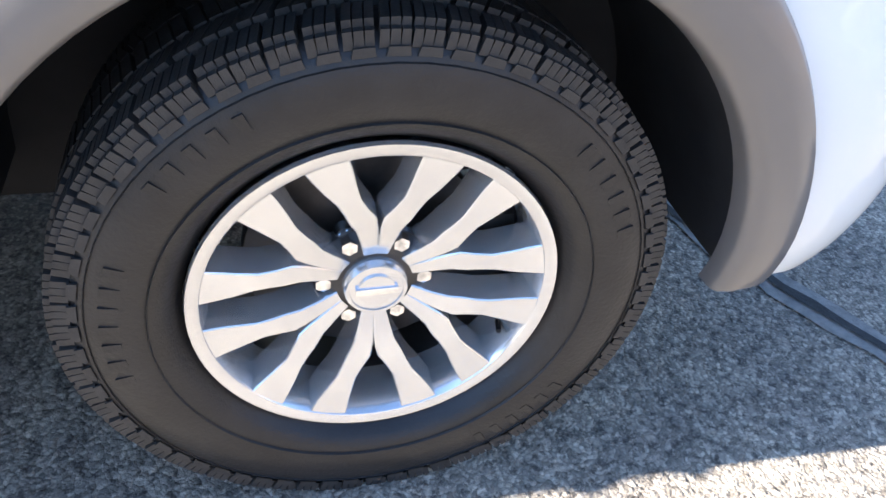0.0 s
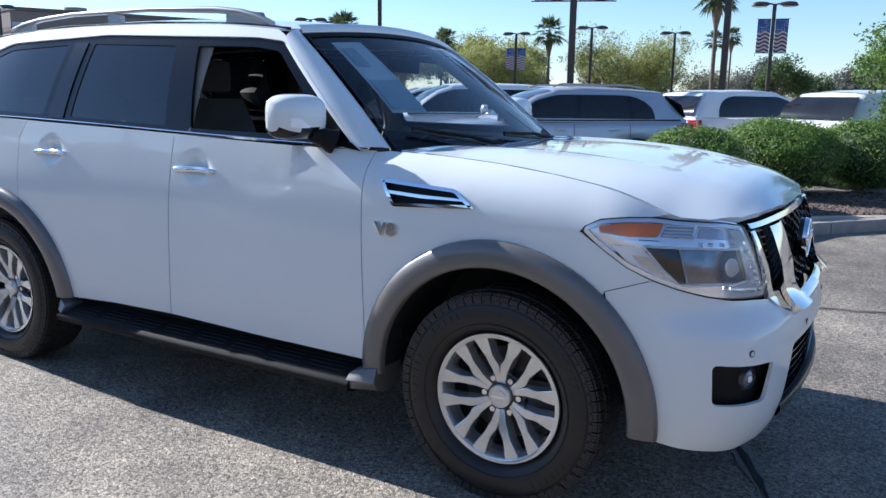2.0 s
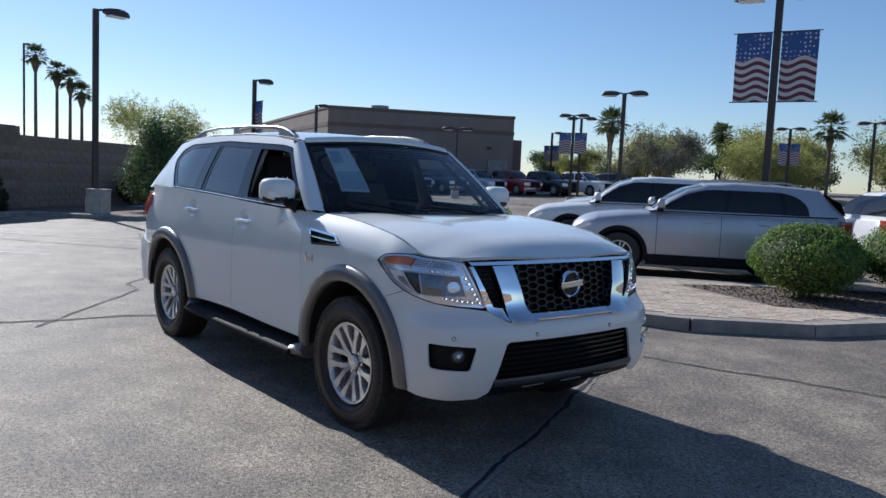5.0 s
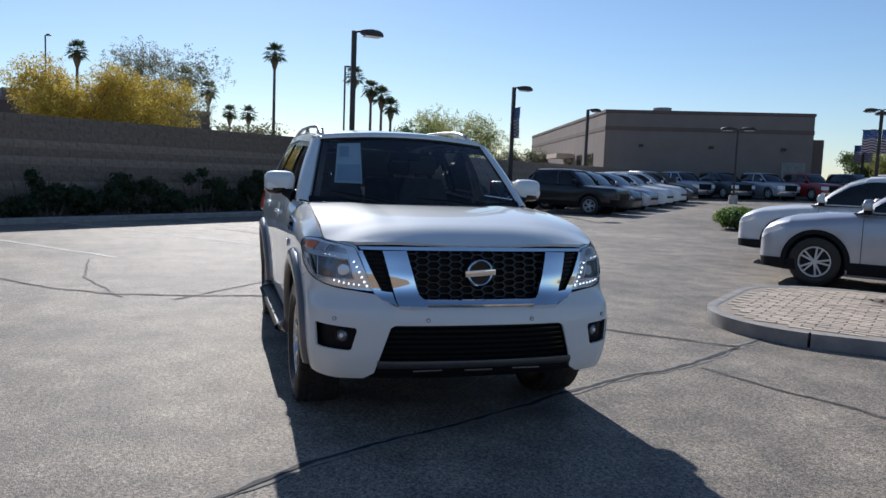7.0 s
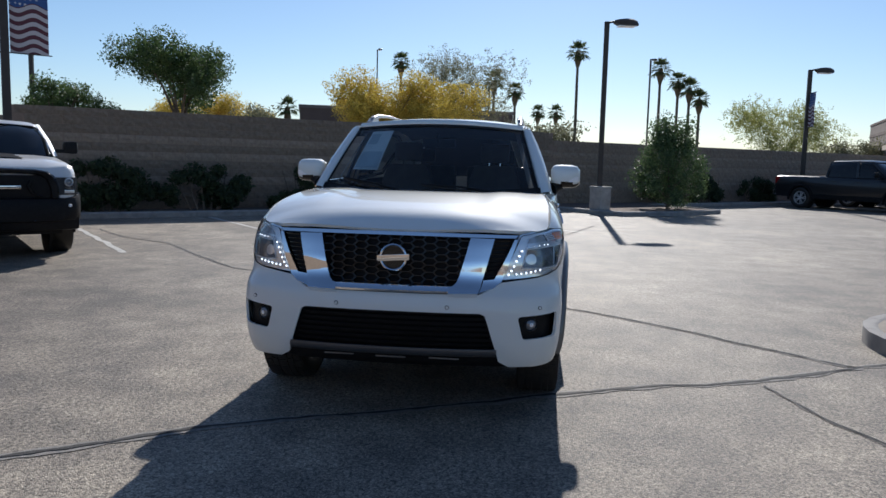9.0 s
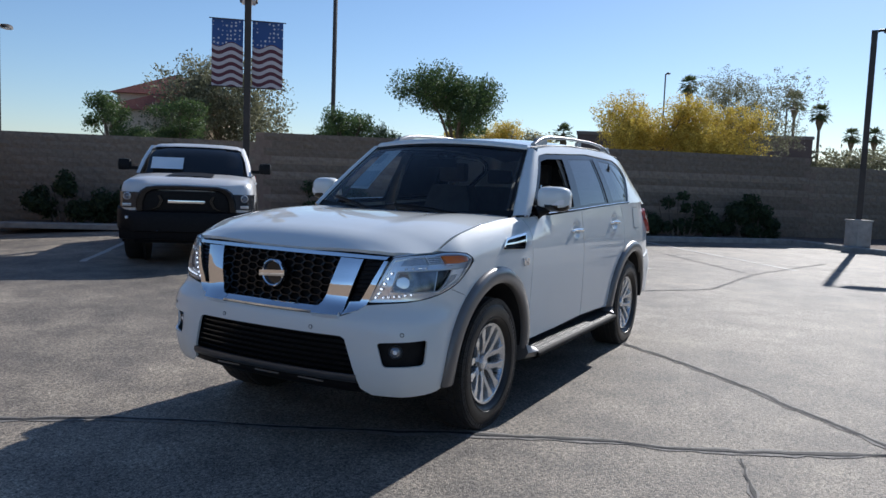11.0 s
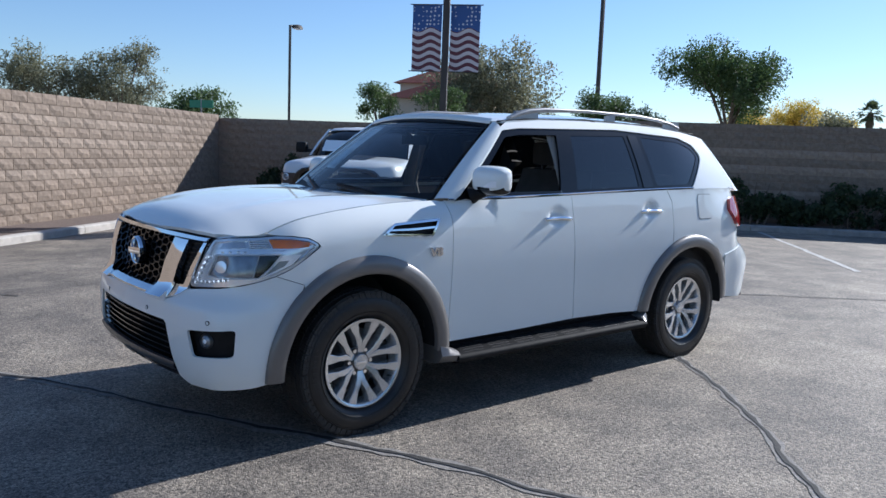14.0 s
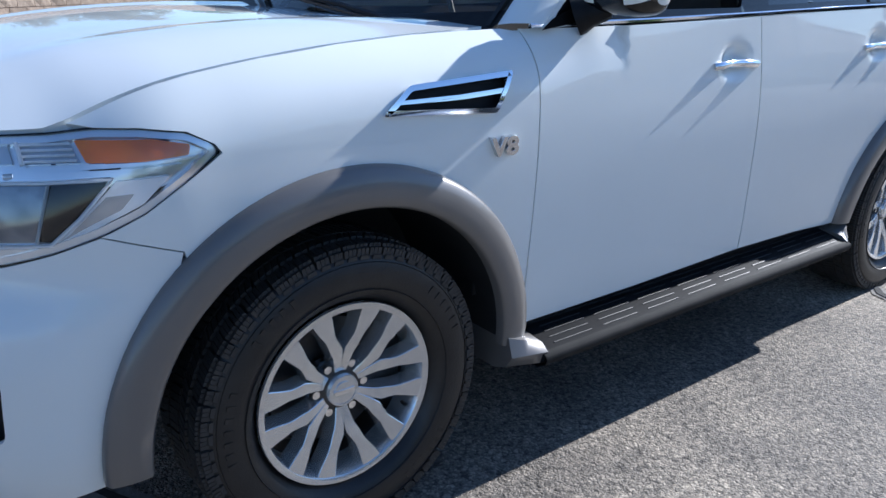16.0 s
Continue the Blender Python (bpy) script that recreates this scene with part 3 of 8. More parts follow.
def flag_cloth(parent, side, z0, z1, w):
    """One banner: slightly slack cloth hung beside the pole."""
    bm = bmesh.new()
    nx, nz = 8, 12
    grid = [[bm.verts.new((side * (0.10 + w * i / nx), 0.03 * math.sin(3.1 * i / nx + 0.7 * side) + 0.012 * math.sin(9 * j / nz), z0 + (z1 - z0) * j / nz)) for i in range(nx + 1)] for j in range(nz + 1)]
    for j in range(nz):
        for i in range(nx):
            bm.faces.new((grid[j][i], grid[j][i + 1], grid[j + 1][i + 1], grid[j + 1][i]))
    cloth = part("banner", bm, FLAG, parent, "patriotic banner with stars above waving stripes")
    for z in (z0, z1):
        part("banner_arm", sweep([(0, 0, z), (side * (w + 0.16), 0, z)], 0.012, 6), POLE, cloth)


def lamp_post(p, height, heads, turn=0.0, flags=None, label="dark bronze parking-lot lamp post", r=0.075, stub=True):
    ob = thing("lamp_post", label, "lamp post", "parking-lot lamp posts", pose(p[0], p[1], p[2], 0, 0, turn))
    bm = bmesh.new()
    add_box(bm, -r, r, -r, r, 0.0, height, 0.012)
    part("pole", bm, POLE, ob)
    if stub:
        bm = bmesh.new()
        add_cyl(bm, 0.26, 0.25, -0.05, 0.55, 20)
        part("footing", bm, CONCRETE, ob, "round concrete footing")
    for a in heads:
        lamp_head(ob, a, height, 0.28)
    if flags:
        z0, z1, w, sides = flags
        for s in sides:
            flag_cloth(ob, s, z0, z1, w)
    return ob


_g = lambda u, v: tuple(lot(u, v, rise(u, v)))
lamp_post((-18.05, 2.99, 0), 5.85, (100,), 0)
lamp_post((-26.55, 11.95, 0), 5.5, (100,), 0, (3.2, 4.55, 0.75, (1,)))
lamp_post((-37.6, 21.5, 0.2), 5.6, (100,), 0)
lamp_post((-7.95, -9.66, 0), 5.58, (-90, 90), 131, (3.42, 4.93, 0.69, (-1, 1)), "bronze lamp post with a pair of starred and striped banners")
lamp_post((-3.5, 13.34, 0), 5.95, (0, 180), 20, (3.58, 5.12, 0.76, (-1, 1)), "bronze lamp post with a pair of starred and striped banners")
lamp_post((-15.2, 23.2, 0), 5.45, (0, 180), 25)
lamp_post((-27.5, 34.2, 0.2), 5.7, (0, 180), 25, (3.3, 4.6, 0.8, (-1, 1)), "bronze lamp post with two small banners")
lamp_post((-40.5, 46.4, 0.5), 5.4, (25,), 0, (3.0, 4.3, 0.8, (-1, 1)), "bronze lamp post with two small banners")
lamp_post((-31.5, 28.0, 0.3), 4.4, (0, 180), 40, None, "slim grey lamp post before the building", 0.05)
lamp_post((-13.8, 44.9, 0.2), 5.7, (0, 180), 10)
lamp_post((-2.1, 35.4, 0), 5.8, (0, 180), 15, (3.65, 5.15, 0.55, (-1, 1)), "bronze lamp post with two small banners")
lamp_post((-9.7, 49.4, 0), 5.8, (0, 180), 10)
lamp_post((-20.15, 47.55, 0.2), 5.7, (0, 180), 10, (3.25, 4.7, 0.58, (-1, 1)), "bronze lamp post with two small banners")
lamp_post((-28.5, 36.1, 0.2), 5.7, (0, 180), 30)
lamp_post((-87.4, -17.7, 0), 14.6, (40,), 0, None, "tall dark street lamp beyond the wall", 0.07, False)
lamp_post((-76.0, -3.5, 0), 9.4, (60,), 0, None, "tall dark street lamp beyond the wall", 0.07, False)
lamp_post((-81.0, 13.7, 0), 13.0, (130,), 0, None, "tall dark street lamp beyond the wall", 0.09, False)
lamp_post((-17.9, -34.6, 0), 8.2, (200,), 0, None, "slim grey street lamp beyond the wall", 0.055, False)
lamp_post((-39.0, -29.9, 0), 14.5, (200,), 0, None, "tall dark pole standing behind the wall", 0.11, False)


def utility_box(p):
    ob = thing("utility_box", "squat tan utility cabinet at the foot of a lamp post", "utility box", m=lot_pose(*p))
    part("cabinet", box(-0.24, 0.24, -0.22, 0.22, 0.0, 0.66, bevel=0.02), CONCRETE, ob)
    part("lid", box(-0.26, 0.26, -0.24, 0.24, 0.66, 0.71, bevel=0.015), CONCRETE, ob)


lamp_post((-3.7, 33.2, 0), 11.5, (), 0, None, "tall slim brown pole among the parked cars", 0.13, False)
utility_box((-11.7, 13.65, 0.11))


# ---------------------------------------------------------------- plants
def leaf_cloud(name, clumps, count, size, material, seed, shell=0.55, flat=1.0, soft=False):
    """Leaves scattered through clumps (centre, radii): an uneven crown with gaps."""
    g = np.random.RandomState(seed)
    weight = np.array([c[1][0] * c[1][1] + c[1][0] * c[1][2] for c in clumps])
    pick = g.choice(len(clumps), count, p=weight / weight.sum())
    centre = np.array([c[0] for c in clumps])[pick]
    radii = np.array([c[1] for c in clumps])[pick]
    d = g.normal(size=(count, 3))
    d /= np.linalg.norm(d, axis=1)[:, None]
    rad = 1.03 * g.rand(count) ** 0.45 if soft else shell + (1 - shell) * g.rand(count) ** 0.6
    pos = centre + d * radii * (rad * (0.86 + 0.22 * g.rand(count)))[:, None]
    if soft:
        # leaves sit in tufts at the twig ends
        tuft = np.arange(count) // 16 * 16
        pos = pos[tuft] + g.normal(scale=size * 1.9, size=(count, 3))
    n = d + g.normal(scale=0.55, size=(count, 3))
    n /= np.linalg.norm(n, axis=1)[:, None]
    a = np.cross(n, g.normal(size=(count, 3)))
    a /= np.linalg.norm(a, axis=1)[:, None]
    b = np.cross(n, a)
    s = size * (0.6 + 0.8 * g.rand(count))[:, None]
    a, b = a * s, b * s * 0.5 * flat
    verts = np.stack([pos - a, pos + b * 0.9, pos + a, pos - b * 0.9], 1).reshape(-1, 3)
    faces = np.arange(count * 4).reshape(-1, 4)
    me = bpy.data.meshes.new(name)
    me.vertices.add(len(verts))
    me.vertices.foreach_set("co", verts.ravel())
    me.loops.add(count * 4)
    me.loops.foreach_set("vertex_index", faces.ravel())
    me.polygons.add(count)
    me.polygons.foreach_set("loop_start", np.arange(0, count * 4, 4))
    me.polygons.foreach_set("loop_total", np.full(count, 4))
    me.materials.append(material)
    me.update()
    me.validate()
    return me


def bush(p, radii, label, material, seed, count=9000, size=0.035):
    r = random.Random(seed)
    rx, ry, rz = radii
    ob = thing("bush", label, "bush", "shrubs in the lot", pose(*p, 0, 0, r.uniform(0, 360)))
    clumps = [((0, 0, rz * 0.95), (rx * 0.92, ry * 0.92, rz * 0.92))]
    for _ in range(14):
        a, e = r.uniform(0, 6.28), r.uniform(0.1, 1.3)
        clumps.append(((rx * 0.62 * math.cos(a) * math.cos(e), ry * 0.62 * math.sin(a) * math.cos(e), rz * (0.9 + 0.66 * math.sin(e)) * 0.92), (rx * 0.42, ry * 0.42, rz * 0.42)))
    part("leaves", leaf_cloud("leaves", clumps, count, size, material, seed, 0.8), None, ob)
    bm = bmesh.new()
    for k in range(5):
        a = k * 1.26 + 0.3
        sweep([(0.04 * math.cos(a), 0.04 * math.sin(a), 0), (rx * 0.3 * math.cos(a), ry * 0.3 * math.sin(a), rz * 0.7), (rx * 0.5 * math.cos(a), ry * 0.5 * math.sin(a), rz * 1.2)], [0.025, 0.018, 0.008], 6, bm=bm)
    part("stems", bm, BARK, ob)
    # solid dark core: the shade between the leaves put into its colour
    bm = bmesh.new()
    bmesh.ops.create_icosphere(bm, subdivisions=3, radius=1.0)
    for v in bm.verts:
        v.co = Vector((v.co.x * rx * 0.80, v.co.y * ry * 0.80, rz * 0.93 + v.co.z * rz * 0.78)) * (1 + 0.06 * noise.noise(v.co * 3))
    part("shade_core", bm, LEAF_DARK, ob)
    return ob


def tree(p, height, width, material, seed, label, trunk=0.30, count=5000, size=0.12, lean=0.0, droop=0.0, shell=0.25, r0=0.13, fat=1.0):
    r = random.Random(seed)
    ob = thing("tree", label, "tree", "", pose(*p))
    base = Vector((0, 0, 0))
    fork = Vector((lean, lean * 0.4, height * trunk))
    part("trunk", sweep([base - Vector((0, 0, 0.1)), base.lerp(fork, 0.4) + Vector((0.05, -0.03, 0)), fork], [r0, r0 * 0.8, r0 * 0.65], 10), BARK, ob)
    clumps, bm = [], bmesh.new()
    for k in range(9):
        a = k * 2.4 + r.uniform(-0.4, 0.4)
        out = width * 0.5 * r.uniform(0.3, 0.72)
        top = Vector((out * math.cos(a), out * math.sin(a), height * r.uniform(trunk + 0.22, 0.86)))
        mid = fork.lerp(top, 0.5) + Vector((0, 0, height * 0.06))
        sweep([fork, mid, top], [r0 * 0.5, r0 * 0.32, r0 * 0.12], 6, bm=bm)
        rr = width * r.uniform(0.13, 0.24) * fat
        clumps.append((tuple(top), (rr, rr, rr * r.uniform(0.6, 0.85))))
        for _ in range(3):
            t2 = top + Vector((r.uniform(-1, 1), r.uniform(-1, 1), r.uniform(-0.6 - droop, 0.45))) * width * 0.17
            t2.z = min(t2.z, height * 0.92)
            sweep([mid.lerp(top, 0.6), t2], [r0 * 0.16, r0 * 0.06], 5, bm=bm)
            rr = width * r.uniform(0.08, 0.15) * fat
            clumps.append((tuple(t2), (rr, rr, rr * (0.75 + droop * 1.4))))
    part("branching", bm, BARK, ob)
    part("crown", leaf_cloud("crown", clumps, int(min(30000, count * 2.2)), size * (0.55 if count > 4000 else 0.7), material, seed, shell, 1.0, True), None, ob)
    return ob


def palm_mesh(seed, fronds, length, droop):
    """A crown of fan leaves: bare stalks, each ending in a fan of narrow pointed blades."""
    g = random.Random(seed)
    verts, faces = [], []
    for k in range(fronds):
        az, el = k * 2.399, radians(-42 + 130 * (k + g.random()) / fronds)
        d = Vector((math.cos(az), math.sin(az), 0))
        side = Vector((-d.y, d.x, 0))
        u = (d * math.cos(el) + Vector((0, 0, math.sin(el)))).normalized()
        hub = u * length * g.uniform(0.34, 0.60) - Vector((0, 0, droop * length * 0.3))
        n0 = len(verts)
        verts += [-side * 0.02, side * 0.02, hub + side * 0.012, hub - side * 0.012]
        faces.append((n0, n0 + 1, n0 + 2, n0 + 3))
        u = (u - Vector((0, 0, droop))).normalized()
        for q in range(11):
            an = radians(-88 + 17.6 * q + g.uniform(-4, 4))
            bl = length * 0.44 * (0.72 + 0.28 * math.cos(an)) * g.uniform(0.9, 1.1)
            e = u * math.cos(an) + side * math.sin(an)
            pr = (side * math.cos(an) - u * math.sin(an)) * length * 0.034
            low = Vector((0, 0, 0.12 * bl * abs(math.sin(an)) + 0.05 * bl))
            n0 = len(verts)
            verts += [hub, hub + e * bl * 0.5 + pr, hub + e * bl - low * 2, hub + e * bl * 0.5 - pr]
            faces.append((n0, n0 + 1, n0 + 2, n0 + 3))
    return raw("fronds", verts, faces, FROND)


PALMS = [palm_mesh(5, 34, 1.6, 0.25), palm_mesh(9, 38, 1.5, 0.32)]


def palm(p, height, seed, label="tall fan palm with a slim trunk", fat=1.0, slim=1.0):
    r = random.Random(seed)
    ob = thing("palm_tree", label, "palm tree", "palms beyond the lot", pose(*p))
    bend = r.uniform(-0.02, 0.02)
    pts = [(bend * i, 0, height * i / 8 - (0.1 if i == 0 else 0)) for i in range(9)]
    part("trunk", sweep(pts, [(0.19 - 0.06 * i / 8) * fat * slim for i in range(9)], 10), BARK, ob)
    k = part("fronds", PALMS[seed % 2], None, ob, m=pose(pts[-1][0], 0, height, 0, 0, seed * 40))
    k.scale = (fat, fat, fat)
    bm = bmesh.new()
    add_cyl(bm, 0.16 * fat * slim, 0.40 * fat * slim, height - 1.75, height - 0.95, 11, pose(pts[-1][0], 0, 0))
    add_cyl(bm, 0.40 * fat * slim, 0.24 * fat * slim, height - 0.95, height - 0.05, 11, pose(pts[-1][0], 0, 0))
    part("thatch", bm, THATCH, ob, "skirt of dry brown fronds")


bush((0.55, 7.0, 0.13), (0.76, 0.76, 0.56), "clipped round green bush in the paved island", LEAF_BUSH, 1, 42000, 0.020)
bush((0.13, 8.35, 0.14), (0.68, 0.66, 0.44), "low rounded green bush in the planting bed", LEAF_BUSH, 2, 34000, 0.022)
bush((1.33, 9.1, 0.14), (1.06, 1.02, 0.60), "broad green bush in the planting bed", LEAF_BUSH, 3, 58000, 0.022)
bush((2.45, 10.3, 0.14), (0.85, 0.85, 0.60), "broad green bush in the planting bed", LEAF_BUSH, 4, 38000, 0.022)
tree((3.1, 10.6, 0.14), 2.9, 2.0, LEAF_BUSH, 21, "young bright-green tree in the planting bed", 0.12, 5200, 0.055, r0=0.045)
bush((-14.9, 15.4, 0.0), (0.9, 0.9, 0.42), "low clipped bush between the parked cars", LEAF_BUSH, 5, 3000, 0.06)
_s = lot(-11.3, 16.3, 0.11)


def wall_shrub(v, length, height, seed):
    """A ragged shrub trained along the foot of the wall."""
    r = random.Random(seed)
    p = lot(-14.1, v, 0.1)
    ob = thing("shrub", "dark ragged shrub against the shaded wall", "shrub", "shrubs along the wall", pose(p.x, p.y, p.z, 0, 0, LOT_TURN + 90))
    clumps = []
    for _ in range(16):
        x, z = r.uniform(-length / 2, length / 2), r.uniform(0.12, 0.95) ** 0.8
        top = height * (1 - 0.45 * (2 * x / length) ** 2) * r.uniform(0.75, 1.0)
        k = r.uniform(0.16, 0.34)
        clumps.append(((x, r.uniform(-0.12, 0.16), max(0.15, z * top)), (k * 1.2, k * 0.9, k)))
    part("leaves", leaf_cloud("leaves", clumps, 5200, 0.055, LEAF_DARK, seed, 0.2), None, ob)
    bm = bmesh.new()
    for k in range(6):
        x = (k - 2.5) * length / 7
        sweep([(x * 0.5, 0, 0), (x * 0.8, 0.03, height * 0.4), (x, 0.0, height * 0.8)], [0.03, 0.02, 0.008], 5, bm=bm)
    part("stem", bm, BARK, ob)


for _k, (_v, _l, _h) in enumerate(((-6.6, 1.7, 1.2), (-4.6, 1.5, 1.0), (-0.2, 2.0, 1.35), (2.2, 2.3, 1.25), (5.0, 2.2, 1.3), (7.4, 2.0, 1.1), (9.8, 2.2, 1.25), (12.0, 1.6, 1.15), (19.5, 2.0, 1.2), (22.0, 1.8, 1.1), (25.0, 2.2, 1.1))):
    wall_shrub(_v, _l, _h, 40 + _k)


def upright_shrub(p, height, width, seed):
    """A young tree in leaf from the ground up, with loose shoots."""
    r = random.Random(seed)
    ob = thing("tree", "young bushy green tree in a gravel island", "tree", "", pose(*p))
    clumps, bm = [], bmesh.new()
    for k in range(26):
        a, t = k * 2.4, (k + 0.5) / 26
        w = width / 2 * (1 - 0.62 * t) * r.uniform(0.55, 1.0)
        tip = Vector((w * math.cos(a), w * math.sin(a), height * (0.12 + 0.84 * t)))
        sweep([(0, 0, height * t * 0.5), tip.lerp(Vector((0, 0, height * t * 0.6)), 0.4), tip], [0.02, 0.014, 0.005], 5, bm=bm)
        k2 = width * r.uniform(0.09, 0.17)
        clumps.append((tuple(tip * 0.86 + Vector((0, 0, tip.z * 0.14))), (k2, k2, k2 * 1.25)))
    for t in (0.2, 0.35, 0.5, 0.65, 0.8):
        k2 = width * 0.28 * (1.1 - t)
        clumps.append(((0, 0, height * t), (k2, k2, height * 0.16)))
    part("trunk", sweep([(0, 0, -0.05), (0.03, 0.02, height * 0.4), (0, 0, height * 0.85)], [0.05, 0.035, 0.012], 8), BARK, ob)
    part("branching", bm, BARK, ob)
    part("crown", leaf_cloud("crown", clumps, 17000, 0.045, LEAF_SAPLING, seed, 0.0), None, ob)


upright_shrub(tuple(_s), 2.85, 3.1, 22)

tree((-43.2, -8.8, 0), 7.7, 6.6, LEAF_YELLOW, 31, "palo verde covered in yellow blossom", 0.2, 26000, 0.125, shell=0.0, fat=1.55)
tree((-44.0, -4.9, 0), 6.9, 6.6, LEAF_YELLOW, 32, "palo verde covered in yellow blossom", 0.2, 26000, 0.125, shell=0.0, fat=1.55)
tree((-54.0, -4.4, 0), 9.8, 8.6, LEAF_OLIVE, 33, "pale feathery green tree in bloom", 0.3, 12000, 0.11, shell=0.0, fat=1.3)
tree((-41.7, -21.6, 0), 9.3, 7.6, LEAF_GREEN, 34, "spreading green tree behind the wall", 0.34, 13000, 0.16, shell=0.1, r0=0.19, fat=1.1, droop=0.25)
for _x, _y, _h, _s in ((-65.5, -32.0, 7.3, 35), (-66.5, -28.0, 7.0, 36), (-64.0, -24.4, 6.7, 37)):
    tree((_x, _y, 0), _h, 6.6, LEAF_YELLOW, _s, "low yellow-flowering palo verde", 0.2, 12000, 0.15, shell=0.0, fat=1.4)
tree((-31.3, -23.4, 0), 5.9, 5.0, LEAF_GREEN, 38, "green tree behind the wall", 0.3, 4500, 0.13)
tree((-35.5, -25.2, 0), 6.3, 5.8, LEAF_GREEN, 39, "green tree behind the wall", 0.3, 4500, 0.13)
tree((-98.6, 33.0, 0), 9.4, 14.0, LEAF_LIME, 40, "wide bright-green palo verde in leaf", 0.2, 22000, 0.19, shell=0.0, fat=1.4)
tree((-76.8, 34.2, 0), 4.6, 7.0, LEAF_OLIVE, 42, "distant dull-green tree on the skyline", 0.2, 3500, 0.18)
tree((-37.7, -38.8, 0), 9.5, 10.2, LEAF_OLIVE, 43, "drooping grey-green eucalyptus behind the wall", 0.28, 13600, 0.22, droop=0.9, shell=0.1, fat=1.15)
tree((-22.2, -31.7, 0), 5.8, 3.8, LEAF_GREEN, 44, "rounded green tree beyond the wall", 0.3, 4500, 0.11)
tree((-24.8, -29.6, 0), 5.8, 3.4, LEAF_GREEN, 45, "rounded green tree beyond the wall", 0.3, 4500, 0.11)
tree((-8.6, -33.8, 0), 6.6, 4.6, LEAF_OLIVE, 46, "olive-green tree beyond the sunlit wall", 0.3, 6500, 0.11, droop=0.4)
tree((-5.6, -35.0, 0), 5.9, 5.0, LEAF_OLIVE, 47, "olive-green tree beyond the sunlit wall", 0.3, 5500, 0.11, droop=0.3)
tree((-19.3, -50.7, 0), 5.6, 6.4, LEAF_GREEN, 48, "distant green tree beyond the wall", 0.3, 3500, 0.16)
tree((-14.6, 53.5, 0), 6.3, 9.2, LEAF_LIME, 49, "wide yellow-green palo verde in leaf", 0.22, 13600, 0.13, shell=0.0, fat=1.15)
tree((-24.0, 52.0, 0), 6.1, 8.0, LEAF_LIME, 50, "wide yellow-green palo verde in leaf", 0.22, 13600, 0.13, shell=0.0, fat=1.1)
tree((-4.9, 65.7, 0), 5.4, 5.0, LEAF_GREEN, 51, "distant dark-green tree on the skyline", 0.3, 3500, 0.16)
tree((-40.4, 62.2, 0), 7.4, 8.0, LEAF_LIME, 52, "distant yellow-green tree on the skyline", 0.25, 11000, 0.18, shell=0.0, fat=1.4)
tree((-32.9, 61.2, 0), 7.0, 7.0, LEAF_GREEN, 53, "distant green tree on the skyline", 0.3, 5000, 0.18)
tree((-26.7, 58.9, 0), 7.2, 7.0, LEAF_LIME, 54, "distant yellow-green tree on the skyline", 0.25, 11000, 0.18, shell=0.0, fat=1.4)
tree((-46.0, 52.0, 0.4), 4.6, 4.4, LEAF_GREEN, 55, "distant green tree beside the building", 0.25, 3500, 0.14)
tree((-30.5, 48.4, 0.2), 6.6, 6.4, LEAF_GREY, 61, "grey-green tree behind the parked cars", 0.25, 6000, 0.12, shell=0.0, fat=1.1)
tree((-40.6, 49.6, 0.4), 4.7, 4.2, LEAF_LIME, 62, "small yellow-green tree behind the parked cars", 0.22, 7000, 0.12, shell=0.0, fat=1.2)
tree((-38.0, 51.2, 0.3), 4.9, 6.0, LEAF_LIME, 64, "low yellow-green palo verde in leaf", 0.2, 9000, 0.13, shell=0.0, fat=1.2)
tree((-35.4, 52.5, 0.2), 5.4, 6.4, LEAF_LIME, 63, "low yellow-green palo verde in leaf", 0.2, 9000, 0.13, shell=0.0, fat=1.15)
tree((-18.0, 66.0, 0), 5.6, 8.0, LEAF_OLIVE, 56, "distant dull-green tree on the skyline", 0.3, 3500, 0.2)
tree((-31.0, 72.0, 0), 6.0, 9.0, LEAF_OLIVE, 57, "distant dull-green tree on the skyline", 0.3, 3500, 0.2)
tree((5.5, 70.0, 0), 5.6, 9.0, LEAF_OLIVE, 58, "distant dull-green tree on the skyline", 0.3, 3500, 0.2)
tree((-62.0, -22.0, 0), 5.6, 8.0, LEAF_OLIVE, 59, "distant dull-green tree on the skyline", 0.3, 3000, 0.2)
for _k, (_x, _y, _h, _w, _m) in enumerate(((-24.0, 98.0, 6.2, 9.0, LEAF_GREY), (-17.0, 102.0, 5.4, 8.0, LEAF_OLIVE), (-11.5, 97.0, 6.6, 7.0, LEAF_GREY), (-6.0, 104.0, 5.6, 9.0, LEAF_GREEN), (0.5, 99.0, 5.8, 8.0, LEAF_GREY), (7.0, 102.0, 6.4, 9.0, LEAF_OLIVE))):
    tree((_x, _y, 0), _h, _w, _m, 70 + _k, "distant hazy tree on the skyline", 0.2, 4200, 0.24, shell=0.0, fat=1.3)
tree((-80.0, 1.0, 0), 5.5, 12.0, LEAF_OLIVE, 60, "distant dull-green tree on the skyline", 0.3, 3000, 0.25)

